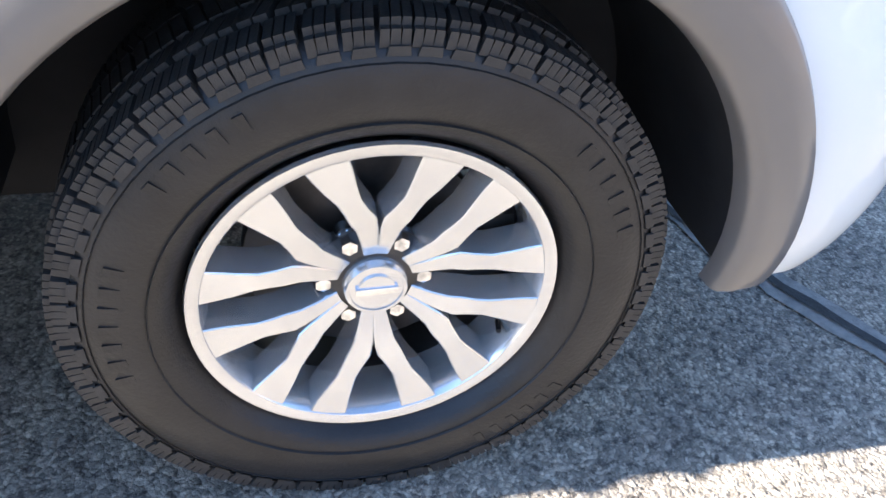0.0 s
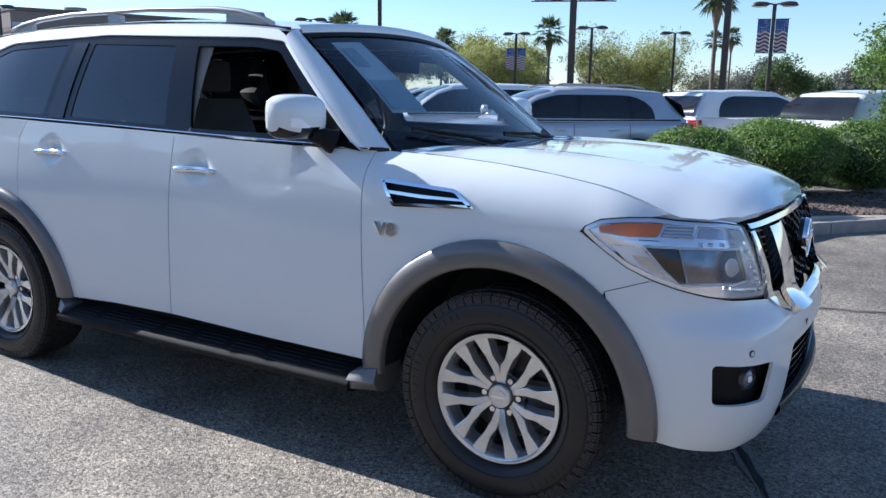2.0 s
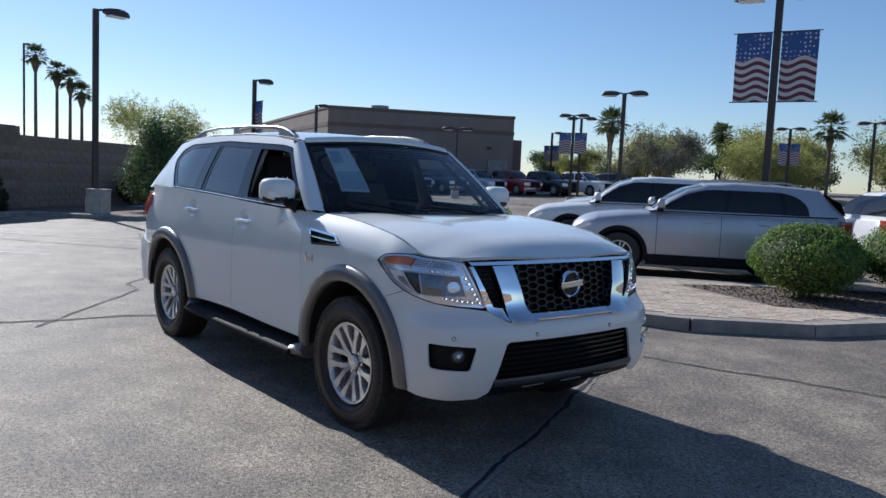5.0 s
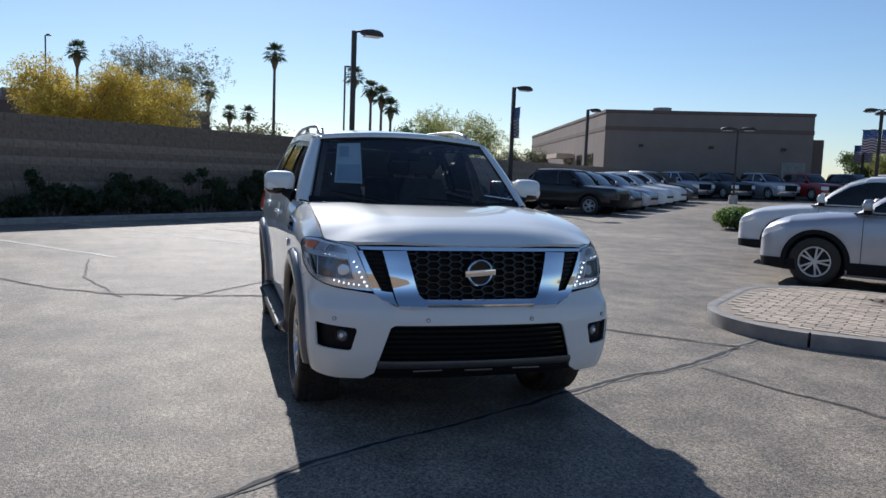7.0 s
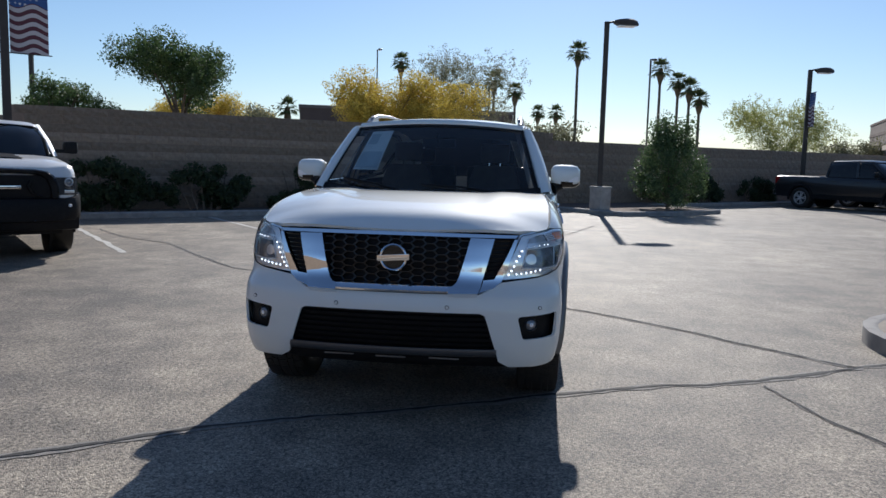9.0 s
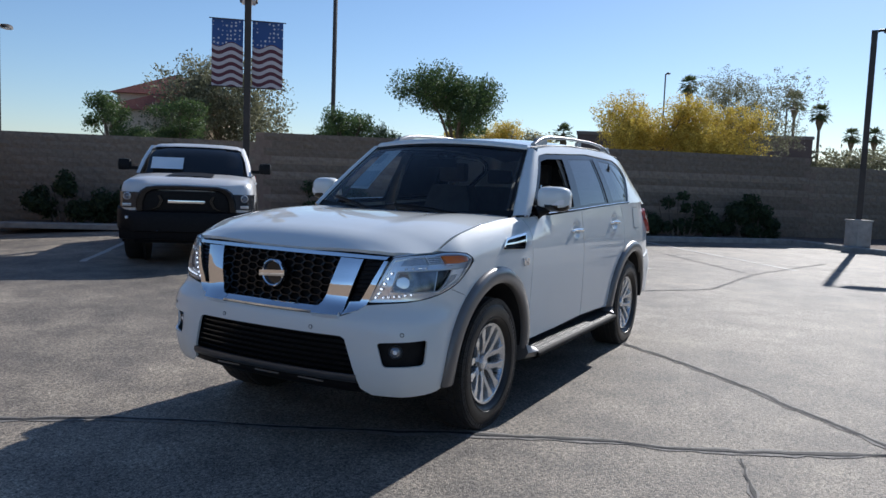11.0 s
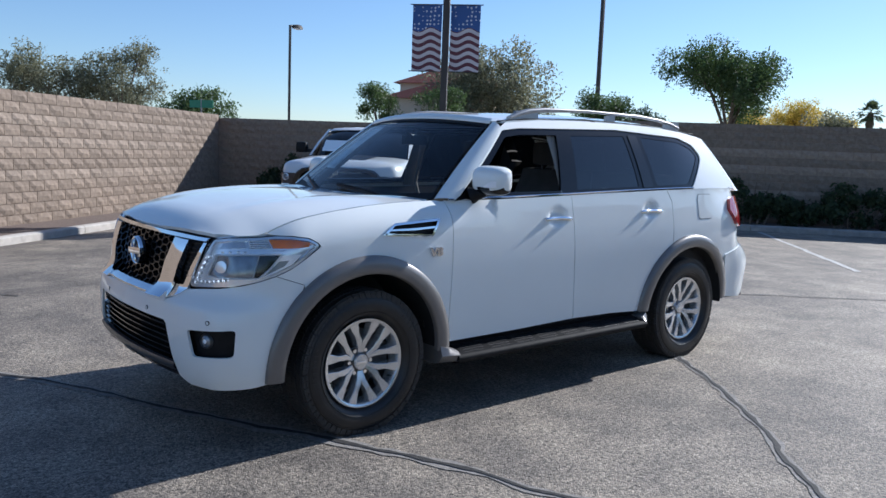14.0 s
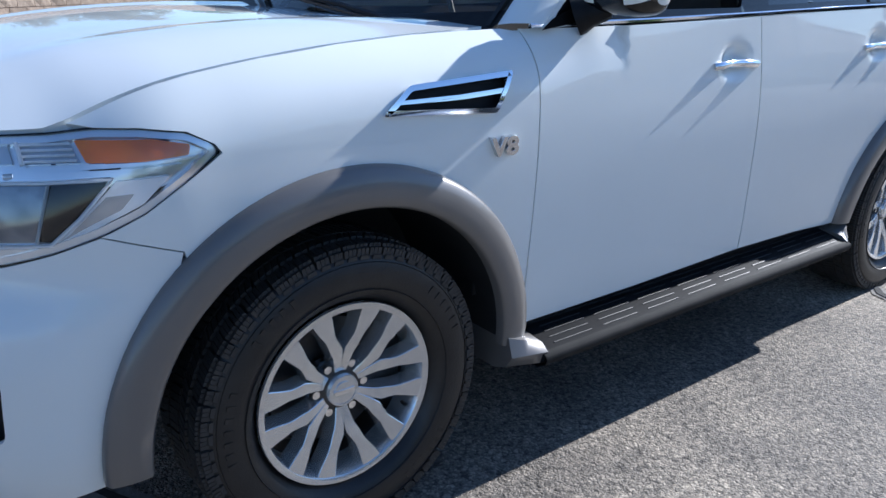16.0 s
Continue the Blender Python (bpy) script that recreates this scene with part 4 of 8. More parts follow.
for _k, (_x, _y, _h) in enumerate(((-78.2, 5.7, 13.4), (-80.1, -13.6, 12.4), (-83.2, -3.3, 10.8), (-83.3, -0.9, 9.6), (-82.2, 15.0, 12.2), (-81.9, 16.9, 10.8), (-81.7, 18.1, 10.1), (-81.5, 19.2, 8.9), (-60.1, -20.3, 5.9), (-103.3, 2.0, 8.6), (-103.3, 4.5, 8.6), (-5.5, 40.4, 7.0), (-31.9, 43.6, 6.4), (-33.1, 61.0, 6.8), (-38.6, 51.8, 7.2), (-36.2, 65.3, 6.9), (-19.2, 51.4, 6.3), (-12.6, 88.0, 8.4), (-14.6, 90.0, 8.2))):
    palm((_x, _y, 0), _h, _k, "tall fan palm with a slim trunk" if _k < 11 else "fan palm beyond the parked cars", 1.0 if _k != 8 else 0.8, 1.0 if _k < 11 else 0.68)


# ---------------------------------------------------------------- buildings
wall_part = part


def dealership():
    """Long flat-roofed stucco building beyond the lot."""
    ob = thing("building", "long flat-roofed brown stucco building", "building", m=pose(-45.96, 27.39, 0.3, 0, 0, 61.6))
    L, D, h = 14.65, 42.0, 6.2

    def part(name, bm, material, parent, label=""):
        for v in bm.verts:
            v.co.x -= 0.2126 * v.co.y
        return wall_part(name, bm, material, parent, label)

    part("wall", box(0, L, 0, D, -0.4, h - 0.02), STUCCO, ob)
    part("parapet", box(-0.05, L + 0.05, -0.05, D + 0.05, h, h + 0.22), STUCCO_DARK, ob, "dark parapet cap")
    part("band", box(-0.03, L + 0.03, -0.03, D + 0.03, h - 1.30, h - 1.0), STUCCO_DARK, ob, "darker painted band")
    part("base_band", box(-0.03, L + 0.03, -0.03, D + 0.03, -0.4, 1.1), STUCCO_DARK, ob, "darker painted base")
    wall_part("annex", box(L + 0.06, L + 0.85, 0.5, 9, -0.4, 4.6), STUCCO_DARK, ob, "lower dark annex")
    part("door", box(12.6, 14.2, -0.10, -0.055, 1.12, 2.9), KERB_DARK, ob, "grey service door")
    for k in range(3):
        part("wall_lamp", box(2.5 + 5 * k, 2.8 + 5 * k, -0.2, -0.055, 3.7, 3.9), POLE, ob)
    for k in range(3):
        win = part("window", box(-0.06, -0.045, 4 + 4.5 * k, 6 + 4.5 * k, 1.2, 3.2), DARK_GLASS, ob)
        part("frame", box(-0.055, -0.04, 3.9 + 4.5 * k, 6.1 + 4.5 * k, 1.12, 3.28), STUCCO_DARK, win)
    part("canopy", box(-1.6, -0.06, 12, 18, 3.0, 3.4), STUCCO_PALE, ob, "pale entrance canopy")
    bm = bmesh.new()
    add_cyl(bm, 0.7, 0.7, h + 0.22, h + 0.75, 12, pose(5.2, 4, 0))
    part("roof_vent", bm, STEEL, ob)


dealership()


def villa():
    ob = thing("house", "cream stucco house with a red tiled hip roof", "house", m=pose(-42.0, -47.6, 0, 0, 0, 35))
    part("wall", box(-4.5, 4.5, -4, 4, 0, 7.2), STUCCO_PALE, ob)
    bm = bmesh.new()
    a = [bm.verts.new(p) for p in ((-5, -4.5, 7.2), (5, -4.5, 7.2), (5, 4.5, 7.2), (-5, 4.5, 7.2))]
    b = [bm.verts.new(p) for p in ((-2, 0, 9.1), (2, 0, 9.1))]
    for f in ((a[0], a[1], b[1], b[0]), (a[1], a[2], b[1]), (a[2], a[3], b[0], b[1]), (a[3], a[0], b[0]), a[::-1]):
        bm.faces.new(f)
    part("roof", bm, ROOF_TILE, ob, smooth=0)
    w = part("wing", box(4.52, 9.5, -3.5, 3.5, 0, 5.6), STUCCO_PALE, ob)
    bm = bmesh.new()
    a = [bm.verts.new(p) for p in ((4.5, -4, 5.6), (10, -4, 5.6), (10, 4, 5.6), (4.5, 4, 5.6))]
    b = [bm.verts.new(p) for p in ((4.5, 0, 7.0), (8, 0, 7.0))]
    for f in ((a[0], a[1], b[1], b[0]), (a[1], a[2], b[1]), (a[2], a[3], b[0], b[1]), (a[3], a[0], b[0]), a[::-1]):
        bm.faces.new(f)
    part("wing_roof", bm, ROOF_TILE, ob, smooth=0)
    for x in (-2.8, 0.0, 2.8):
        win = part("window", box(x - 0.5, x + 0.5, 4.02, 4.08, 5.0, 6.4), DARK_GLASS, ob)
        part("frame", box(x - 0.6, x + 0.6, 4.005, 4.05, 4.9, 6.5), STUCCO_PALE, win)


villa()


def brown_block():
    """Low flat-roofed building far behind the wall."""
    ob = thing("building", "low brown flat-roofed building behind the wall", "building", m=pose(-66.2, -21.0, 0, 0, 0, 106.3))
    part("wall", box(0, 21.0, 0, 9.0, 0, 6.2), STUCCO_DARK, ob)
    part("parapet", box(-0.1, 21.1, -0.1, 9.1, 6.2, 6.5), STUCCO, ob, "paler parapet cap")
    part("stair_tower", box(3.6, 6.2, 0.6, 4.0, 6.5, 7.3), STUCCO, ob)


brown_block()


def street_sign(p):
    ob = thing("street_sign", "small green street sign on a thin post", "street sign", m=pose(*p, 0, 0, 120))
    part("post", sweep([(0, 0, 0), (0, 0, 3.3)], 0.03, 8), STEEL, ob)
    bm = box(-0.55, 0.55, -0.012, 0.012, 2.95, 3.25)
    part("plate", bm, surface("sign_green", (0.01, 0.16, 0.08), (0.015, 0.20, 0.10), 0.4), ob)
    part("lettering", box(-0.38, 0.38, 0.014, 0.018, 3.06, 3.14), LINE_PAINT, ob, "pale bar of unreadable lettering")


street_sign((-8.9, -25.5, 0))

# ---------------------------------------------------------------- the white car: surfaces
def spline(xs, ys):
    """A smooth curve through points (Catmull-Rom with clamped ends), as a function."""
    xs, ys = np.array(xs, float), np.array(ys, float)
    m = np.gradient(ys, xs)

    def at(x):
        x = min(max(x, xs[0]), xs[-1])
        i = int(min(max(np.searchsorted(xs, x) - 1, 0), len(xs) - 2))
        h = xs[i + 1] - xs[i]
        t = (x - xs[i]) / h
        return float((2 * t**3 - 3 * t**2 + 1) * ys[i] + (t**3 - 2 * t**2 + t) * h * m[i] + (3 * t**2 - 2 * t**3) * ys[i + 1] + (t**3 - t**2) * h * m[i + 1])

    return at


def ease(a, b, x):
    t = min(max((x - a) / (b - a), 0.0), 1.0)
    return t * t * (3 - 2 * t)


# plan outline of one half, from the middle of the nose round to the middle of the tail
_plan = np.array([(2.465, 0.0), (2.455, 0.25), (2.43, 0.48), (2.385, 0.70), (2.315, 0.845), (2.20, 0.925), (2.05, 0.955), (1.80, 0.965), (1.2, 0.965), (0.4, 0.965), (-0.6, 0.965), (-1.5, 0.962), (-2.1, 0.945), (-2.45, 0.905), (-2.66, 0.78), (-2.76, 0.5), (-2.79, 0.0)])
_ck = np.r_[0, np.cumsum(np.hypot(*np.diff(_plan, axis=0).T))]
_fx, _fy = spline(_ck, _plan[:, 0]), spline(_ck, _plan[:, 1])
_kk = np.linspace(0, _ck[-1], 900)
_px, _py = np.array([_fx(k) for k in _kk]), np.array([_fy(k) for k in _kk])
for _ in range(12):
    _px[1:-1] = (_px[:-2] + 2 * _px[1:-1] + _px[2:]) / 4
    _py[1:-1] = (_py[:-2] + 2 * _py[1:-1] + _py[2:]) / 4
PS = np.r_[0, np.cumsum(np.hypot(np.diff(_px), np.diff(_py)))]
_tx, _ty = np.gradient(_px, PS), np.gradient(_py, PS)
S_END = float(PS[-1])


def s_of_x(x):
    return float(np.interp(-x, -_px, PS))


def s_of_y(y):
    half = int(np.argmax(_py))
    return float(np.interp(y, _py[:half], PS[:half]))


HOODLINE_Z = spline([0.85, 1.0, 1.2, 1.4, 1.6, 1.8, 1.92, 2.02, 2.12, 2.3], [1.280, 1.276, 1.270, 1.259, 1.240, 1.212, 1.188, 1.156, 1.114, 1.05])
FRONT_IN = spline([0.28, 0.36, 0.45, 0.56, 0.70, 0.76, 0.80, 0.95, 1.06, 1.12, 1.25], [0.05, -0.005, -0.035, -0.045, -0.040, -0.022, 0.012, 0.042, 0.068, 0.09, 0.16])
SIDE_IN = spline([0.28, 0.42, 0.52, 0.66, 0.80, 0.95, 1.06, 1.14, 1.35], [0.06, 0.030, 0.020, 0.011, 0.004, 0.0, 0.003, 0.010, 0.036])
REAR_IN = spline([0.28, 0.40, 0.55, 0.76, 0.82, 0.90, 1.05, 1.30, 1.40], [0.08, 0.02, 0.0, 0.0, 0.03, 0.10, 0.14, 0.215, 0.26])
HANDLES = ((0.035, 1.150), (-0.99, 1.180))


def side_inset(x, z):
    d = SIDE_IN(z)
    if x > 0.6:
        top = HOODLINE_Z(x)
        amount = 0.075 * ease(0.7, 1.0, x) + 0.02 * ease(1.9, 1.2, x)
        q = max(0.0, z - (top - 0.17)) / 0.17
        d += amount * q**2.4
    for hx, hz in HANDLES:
        r2 = ((x - hx) / 0.070) ** 2 + ((z - hz - 0.012) / 0.046) ** 2
        if r2 < 6:
            d += 0.027 * math.exp(-r2 * r2 * 0.9)
    d += 0.045 * ease(-1.7, -2.3, x) * ease(1.10, 1.35, z)
    # the rear haunch swells a little over the wheel
    d -= 0.012 * math.exp(-(((x + 1.55) / 0.7) ** 2) - ((z - 0.95) / 0.22) ** 2)
    return d


def shell(s, z, off=0.0, side=1):
    """A point of the lower body: s along the plan outline, z up, off outwards."""
    s = min(max(s, 0.0), S_END) if s >= 0 else s
    sg = side
    if s < 0:
        s, sg = -s, -side
    x, y = float(np.interp(s, PS, _px)), float(np.interp(s, PS, _py))
    tx, ty = float(np.interp(s, PS, _tx)), float(np.interp(s, PS, _ty))
    k = math.hypot(tx, ty) or 1.0
    nx, ny = -ty / k * -1, tx / k * -1
    wf = ease(1.30, 0.80, s)
    wr = ease(S_END - 1.35, S_END - 0.85, s)
    d = wf * FRONT_IN(z) + (1 - wf) * ((1 - wr) * side_inset(x, z) + wr * REAR_IN(z))
    return Vector((x + nx * (off - d), sg * (y + ny * (off - d)), z))


def GZ(z):
    t = z - 1.28
    return 0.918 - 0.27 * t - 0.30 * t * t


def green(x, z, off=0.0, side=1):
    """A point of the side of the greenhouse."""
    y = GZ(z) - (0.045 + 0.13 * max(0.0, z - 1.33)) * max(0.0, (-1.35 - x) / 0.85) ** 2 - 0.02 * max(0.0, (x - 0.3) / 0.6) ** 2
    return Vector((x, side * (y + off), z))


ROOF_C = spline([-2.25, -2.0, -1.6, -1.0, -0.4, 0.1, 0.35, 0.5], [1.775, 1.82, 1.858, 1.878, 1.872, 1.848, 1.822, 1.795])


def roof_at(x, y, off=0.0, side=1):
    return Vector((x, y, ROOF_C(x) - 0.058 * (abs(y) / 0.69) ** 2.6 + off))


HOOD_C = spline([1.0, 1.3, 1.6, 1.9, 2.1, 2.20, 2.25, 2.30, 2.35, 2.40], [1.276, 1.284, 1.279, 1.254, 1.224, 1.203, 1.186, 1.160, 1.127, 1.090])


def hood_half(x):
    return 0.86 - 0.035 * ease(1.7, 1.0, x)


def hood_at(x, y, off=0.0, side=1):
    t = min(abs(y) / hood_half(x), 1.05)
    ridge = 0.010 * ease(0.40, 0.56, abs(y)) * ease(0.86, 0.60, abs(y)) * ease(2.35, 2.0, x)
    w = t**3.2
    return Vector((x, y, HOOD_C(x) * (1 - w) + HOODLINE_Z(x) * w + ridge + off))


def densify(poly, step=0.02, closed=True):
    out = []
    ends = list(zip(poly, poly[1:] + poly[:1])) if closed else list(zip(poly, poly[1:]))
    for (ax, ay), (bx, by) in ends:
        k = max(1, int(math.ceil(math.hypot(bx - ax, by - ay) / step)))
        out += [(ax + (bx - ax) * i / k, ay + (by - ay) * i / k) for i in range(k)]
    if not closed:
        out.append(poly[-1])
    return out


def round_poly(poly, r, n=4):
    """Rounds the corners of a polygon by at most r."""
    out = []
    for i, p in enumerate(poly):
        a, b = Vector(poly[i - 1]), Vector(poly[(i + 1) % len(poly)])
        p = Vector(p)
        k = min(r, (a - p).length * 0.45, (b - p).length * 0.45)
        p0, p1 = p + (a - p).normalized() * k, p + (b - p).normalized() * k
        for j in range(n + 1):
            t = j / n
            out.append(tuple(p0 * (1 - t) ** 2 + p * 2 * t * (1 - t) + p1 * t * t))
    return out


def shrink(poly, d):
    area = sum(a[0] * b[1] - b[0] * a[1] for a, b in zip(poly, poly[1:] + poly[:1]))
    sg = 1 if area > 0 else -1
    out = []
    for i, p in enumerate(poly):
        a, b = poly[i - 1], poly[(i + 1) % len(poly)]
        tx, ty = b[0] - a[0], b[1] - a[1]
        k = math.hypot(tx, ty) or 1.0
        out.append((p[0] - sg * ty / k * d, p[1] + sg * tx / k * d))
    return out


from mathutils.geometry import delaunay_2d_cdt


def panel_mesh(name, poly, surf, material, side=1, off=0.0, holes=(), step=0.035, edge=0.02, thick=0.014, gap=0.0028, own=True):
    """A sheet on a surface, cut to a polygon, with folded-in edges and the surface's own normals."""
    rim = shrink(densify(poly, edge), gap)
    loops = [rim] + [shrink(densify(list(h), edge), -gap) for h in holes]
    pts, edges = [], []
    for loop in loops:
        k = len(pts)
        pts += [Vector(p) for p in loop]
        edges += [(k + i, k + (i + 1) % len(loop)) for i in range(len(loop))]
    xs, ys = [p[0] for p in rim], [p[1] for p in rim]
    flat = np.array([p[:] for p in pts])
    nx, ny = int((max(xs) - min(xs)) / step) + 1, int((max(ys) - min(ys)) / step) + 1
    for i in range(nx + 1):
        for j in range(ny + 1):
            p = (min(xs) + step * (i + 0.5 * (j % 2)), min(ys) + step * j)
            if inside(rim, *p) and not any(inside(h, *p) for h in loops[1:]):
                if np.min((flat[:, 0] - p[0]) ** 2 + (flat[:, 1] - p[1]) ** 2) > (step * 0.45) ** 2:
                    pts.append(Vector(p))
    v2, _, tris, *_ = delaunay_2d_cdt(pts, edges, [], 0, 1e-6)
    keep = []
    for t in tris:
        c = (v2[t[0]] + v2[t[1]] + v2[t[2]]) / 3
        if inside(rim, c.x, c.y) and not any(inside(h, c.x, c.y) for h in loops[1:]):
            keep.append(list(t))
    e = 0.012
    verts, normals = [], []
    for p in v2:
        a, b = surf(p.x + e, p.y, off, side) - surf(p.x - e, p.y, off, side), surf(p.x, p.y + e, off, side) - surf(p.x, p.y - e, off, side)
        n = a.cross(b).normalized()
        q = surf(p.x, p.y, off, side)
        ref = Vector((q.x * 0.25, q.y, q.z - 0.9))
        if n.dot(ref) < 0:
            n = -n
        verts.append(q)
        normals.append(n)
    faces = []
    for t in keep:
        a, b, c = (verts[i] for i in t)
        if (b - a).cross(c - a).dot(normals[t[0]]) < 0:
            t = t[::-1]
        faces.append(tuple(t))
    main = len(faces)
    count = {}
    for f in faces:
        for i in range(3):
            k = (f[i], f[(i + 1) % 3])
            count[tuple(sorted(k))] = (count.get(tuple(sorted(k)), (0, 0))[0] + 1, k)
    if thick:
        top, low = {}, {}

        def lip(i):
            if i not in top:
                top[i] = len(verts)
                verts.append(verts[i].copy())
                low[i] = len(verts)
                verts.append(verts[i] - normals[i] * thick)
            return top[i], low[i]

        for n, (a, b) in count.values():
            if n == 1:
                (ta, la), (tb, lb) = lip(a), lip(b)
                faces.append((tb, ta, la, lb))
    me = bpy.data.meshes.new(name)
    me.from_pydata([tuple(v) for v in verts], [], faces)
    me.materials.append(material)
    me.shade_smooth()
    if not own:
        me.set_sharp_from_angle(angle=radians(40))
        return me
    out = []
    for poly_ in me.polygons:
        for li in poly_.loop_indices:
            vi = me.loops[li].vertex_index
            out.append(tuple(normals[vi]) if poly_.index < main else tuple(poly_.normal))
    me.normals_split_custom_set(out)
    return me


def SX(pts):
    """Side points given as (x, z)."""
    return [(s_of_x(x), z) for x, z in pts]


def SY(pts):
    """Front points given as (y, z); signed for a panel across the middle."""
    return [(math.copysign(s_of_y(abs(y)), y), z) for y, z in pts]


def ring(cx, cz, rx, rz, a0, a1, n=28):
    return [(cx + rx * math.cos(radians(a0 + (a1 - a0) * i / n)), cz + rz * math.sin(radians(a0 + (a1 - a0) * i / n))) for i in range(n + 1)]


AXLE_F, AXLE_R, HUB_Z = 1.5290, -1.5375, 0.392
SUV = thing("suv", "pearl-white full-size SUV with grey wheel-arch trim", "suv", m=pose(0, 0, 0, 0, 0, -0.72))


def both(name, poly, surf, material, label="", parent=None, **k):
    out = []
    for side in (1, -1):
        out.append(part(name, panel_mesh(name, poly, surf, material, side, **k), None, parent or SUV, label))
    return out


# ---- painted panels
ARCH_F = ring(AXLE_F, 0.40, 0.55, 0.555, 178, 2)
ARCH_R = ring(AXLE_R, 0.40, 0.575, 0.555, 178, 2)
_hood_side = [(x, HOODLINE_Z(x)) for x in (2.105, 2.08, 2.05, 2.02, 1.98, 1.93, 1.86, 1.78, 1.7, 1.5, 1.3, 1.15, 1.0)]
fender = SX([(0.945, 0.44)] + [(0.945, 1.268)] + _hood_side[::-1] + [(2.06, 1.112), (1.98, 1.110), (1.895, 1.099), (1.845, 1.072), (1.832, 1.055), (1.90, 1.010), (1.99, 0.952), (2.075, 0.914), (1.925, 0.862)] + [p for p in ARCH_F[::-1] if p[0] < 1.915] + [(0.985, 0.43)])


def vent_outline(dx):
    return round_poly(SX([(1.030 + dx, 1.180), (1.098 + dx, 1.078), (1.448 + dx, 1.096), (1.362 + dx, 1.160)]), 0.014)


VENT_SHIFT = {1: 0.006, -1: -0.006}
for _sd in (1, -1):
    part("fender", panel_mesh("fender", fender, shell, WHITE_PAINT, _sd, holes=[shrink(vent_outline(VENT_SHIFT[_sd]), 0.008)], gap=0.0018), None, SUV)
both("front_door", SX([(0.945, 1.276), (0.5, 1.288), (-0.105, 1.306), (-0.125, 1.1), (-0.15, 0.8), (-0.185, 0.455), (0.4, 0.440), (0.945, 0.435)]), shell, WHITE_PAINT, step=0.024)
ARCH_CUT = 0.40 + 0.555 * math.sqrt(1 - ((-1.272 - AXLE_R) / 0.575) ** 2)
_rd = [p for p in ARCH_R[::-1] if p[0] > -1.268]
both("rear_door", SX([(-0.105, 1.306), (-0.6, 1.322), (-1.20, 1.338), (-1.262, 1.25), (-1.272, 1.05), (-1.272, ARCH_CUT)] + _rd[::-1] + [(-0.935, 0.43), (-0.6, 0.448), (-0.185, 0.455), (-0.15, 0.8), (-0.125, 1.1)]), shell, WHITE_PAINT, step=0.024)
_qa = [p for p in ARCH_R if p[0] < -1.27]
both("quarter_panel", SX([(-1.20, 1.338), (-1.7, 1.352), (-2.05, 1.352), (-2.215, 1.350), (-2.245, 1.20), (-2.305, 0.99), (-2.31, 0.83), (-2.06, 0.775), (-2.045, 0.70)] + [p for p in _qa if p[1] < 0.98 and p[0] < -1.28] + [(-1.276, ARCH_CUT), (-1.272, 1.05), (-1.262, 1.25)]), shell, WHITE_PAINT)

_bt = [(0.0, 0.762), (0.48, 0.762), (0.55, 0.79), (0.61, 0.826)]
_half_bumper = SY(_bt + [(0.72, 0.840), (0.83, 0.852)]) + SX([(2.245, 0.868), (2.155, 0.890), (2.075, 0.914), (1.925, 0.862)] + [p for p in ARCH_F if p[0] > 1.915] + [(2.10, 0.365), (2.2, 0.352)]) + SY([(0.80, 0.342), (0.66, 0.345), (0.60, 0.38), (0.515, 0.645), (0.49, 0.658), (0.0, 0.660)])
_bumper = _half_bumper + [(-s, z) for s, z in _half_bumper[::-1]][1:-1]
FOG = round_poly(SY([(0.690, 0.640)]) + SX([(2.258, 0.660), (2.266, 0.525)]) + SY([(0.722, 0.512)]), 0.020)
part("front_bumper", panel_mesh("front_bumper", _bumper, shell, WHITE_PAINT, 1, holes=[FOG, [(-s, z) for s, z in FOG[::-1]]], step=0.03, gap=0.0014), None, SUV)
both("rear_bumper", [(s_of_x(-2.07), 0.80), (s_of_x(-2.35), 0.86), (s_of_x(-2.55), 0.855), (S_END, 0.855), (S_END, 0.40), (s_of_x(-2.5), 0.40), (s_of_x(-2.11), 0.43), (s_of_x(-2.10), 0.55)], shell, WHITE_PAINT, off=0.012)
both("tailgate", [(s_of_x(-2.318), 0.85), (S_END, 0.85), (S_END, 1.36), (s_of_x(-2.222), 1.36), (s_of_x(-2.252), 1.20), (s_of_x(-2.312), 0.99)], shell, WHITE_PAINT)
both("tail_light", round_poly(SX([(-2.085, 1.18), (-2.125, 1.265), (-2.23, 1.290), (-2.40, 1.285), (-2.44, 1.05), (-2.33, 1.02), (-2.215, 1.05)]), 0.02), shell, RED_LENS, "red tail-light lens", off=0.030, thick=0.045)

_hood = [(1.02, -0.80), (1.10, -0.55), (1.145, -0.25), (1.15, 0.0), (1.145, 0.25), (1.10, 0.55), (1.02, 0.80)]
_he = [(x, hood_half(x) + 0.004) for x in (1.15, 1.4, 1.7, 1.85, 1.95, 2.02, 2.085)]
_lip = [(2.132, 0.855), (2.215, 0.80), (2.294, 0.70), (2.336, 0.58), (2.36, 0.42), (2.38, 0.22), (2.385, 0.0)]
_hood += _he + _lip + [(x, -y) for x, y in _lip[::-1][1:]] + [(x, -y) for x, y in _he[::-1]]
part("hood", panel_mesh("hood", _hood, hood_at, WHITE_PAINT, step=0.03, thick=0.02, gap=0.004), None, SUV)

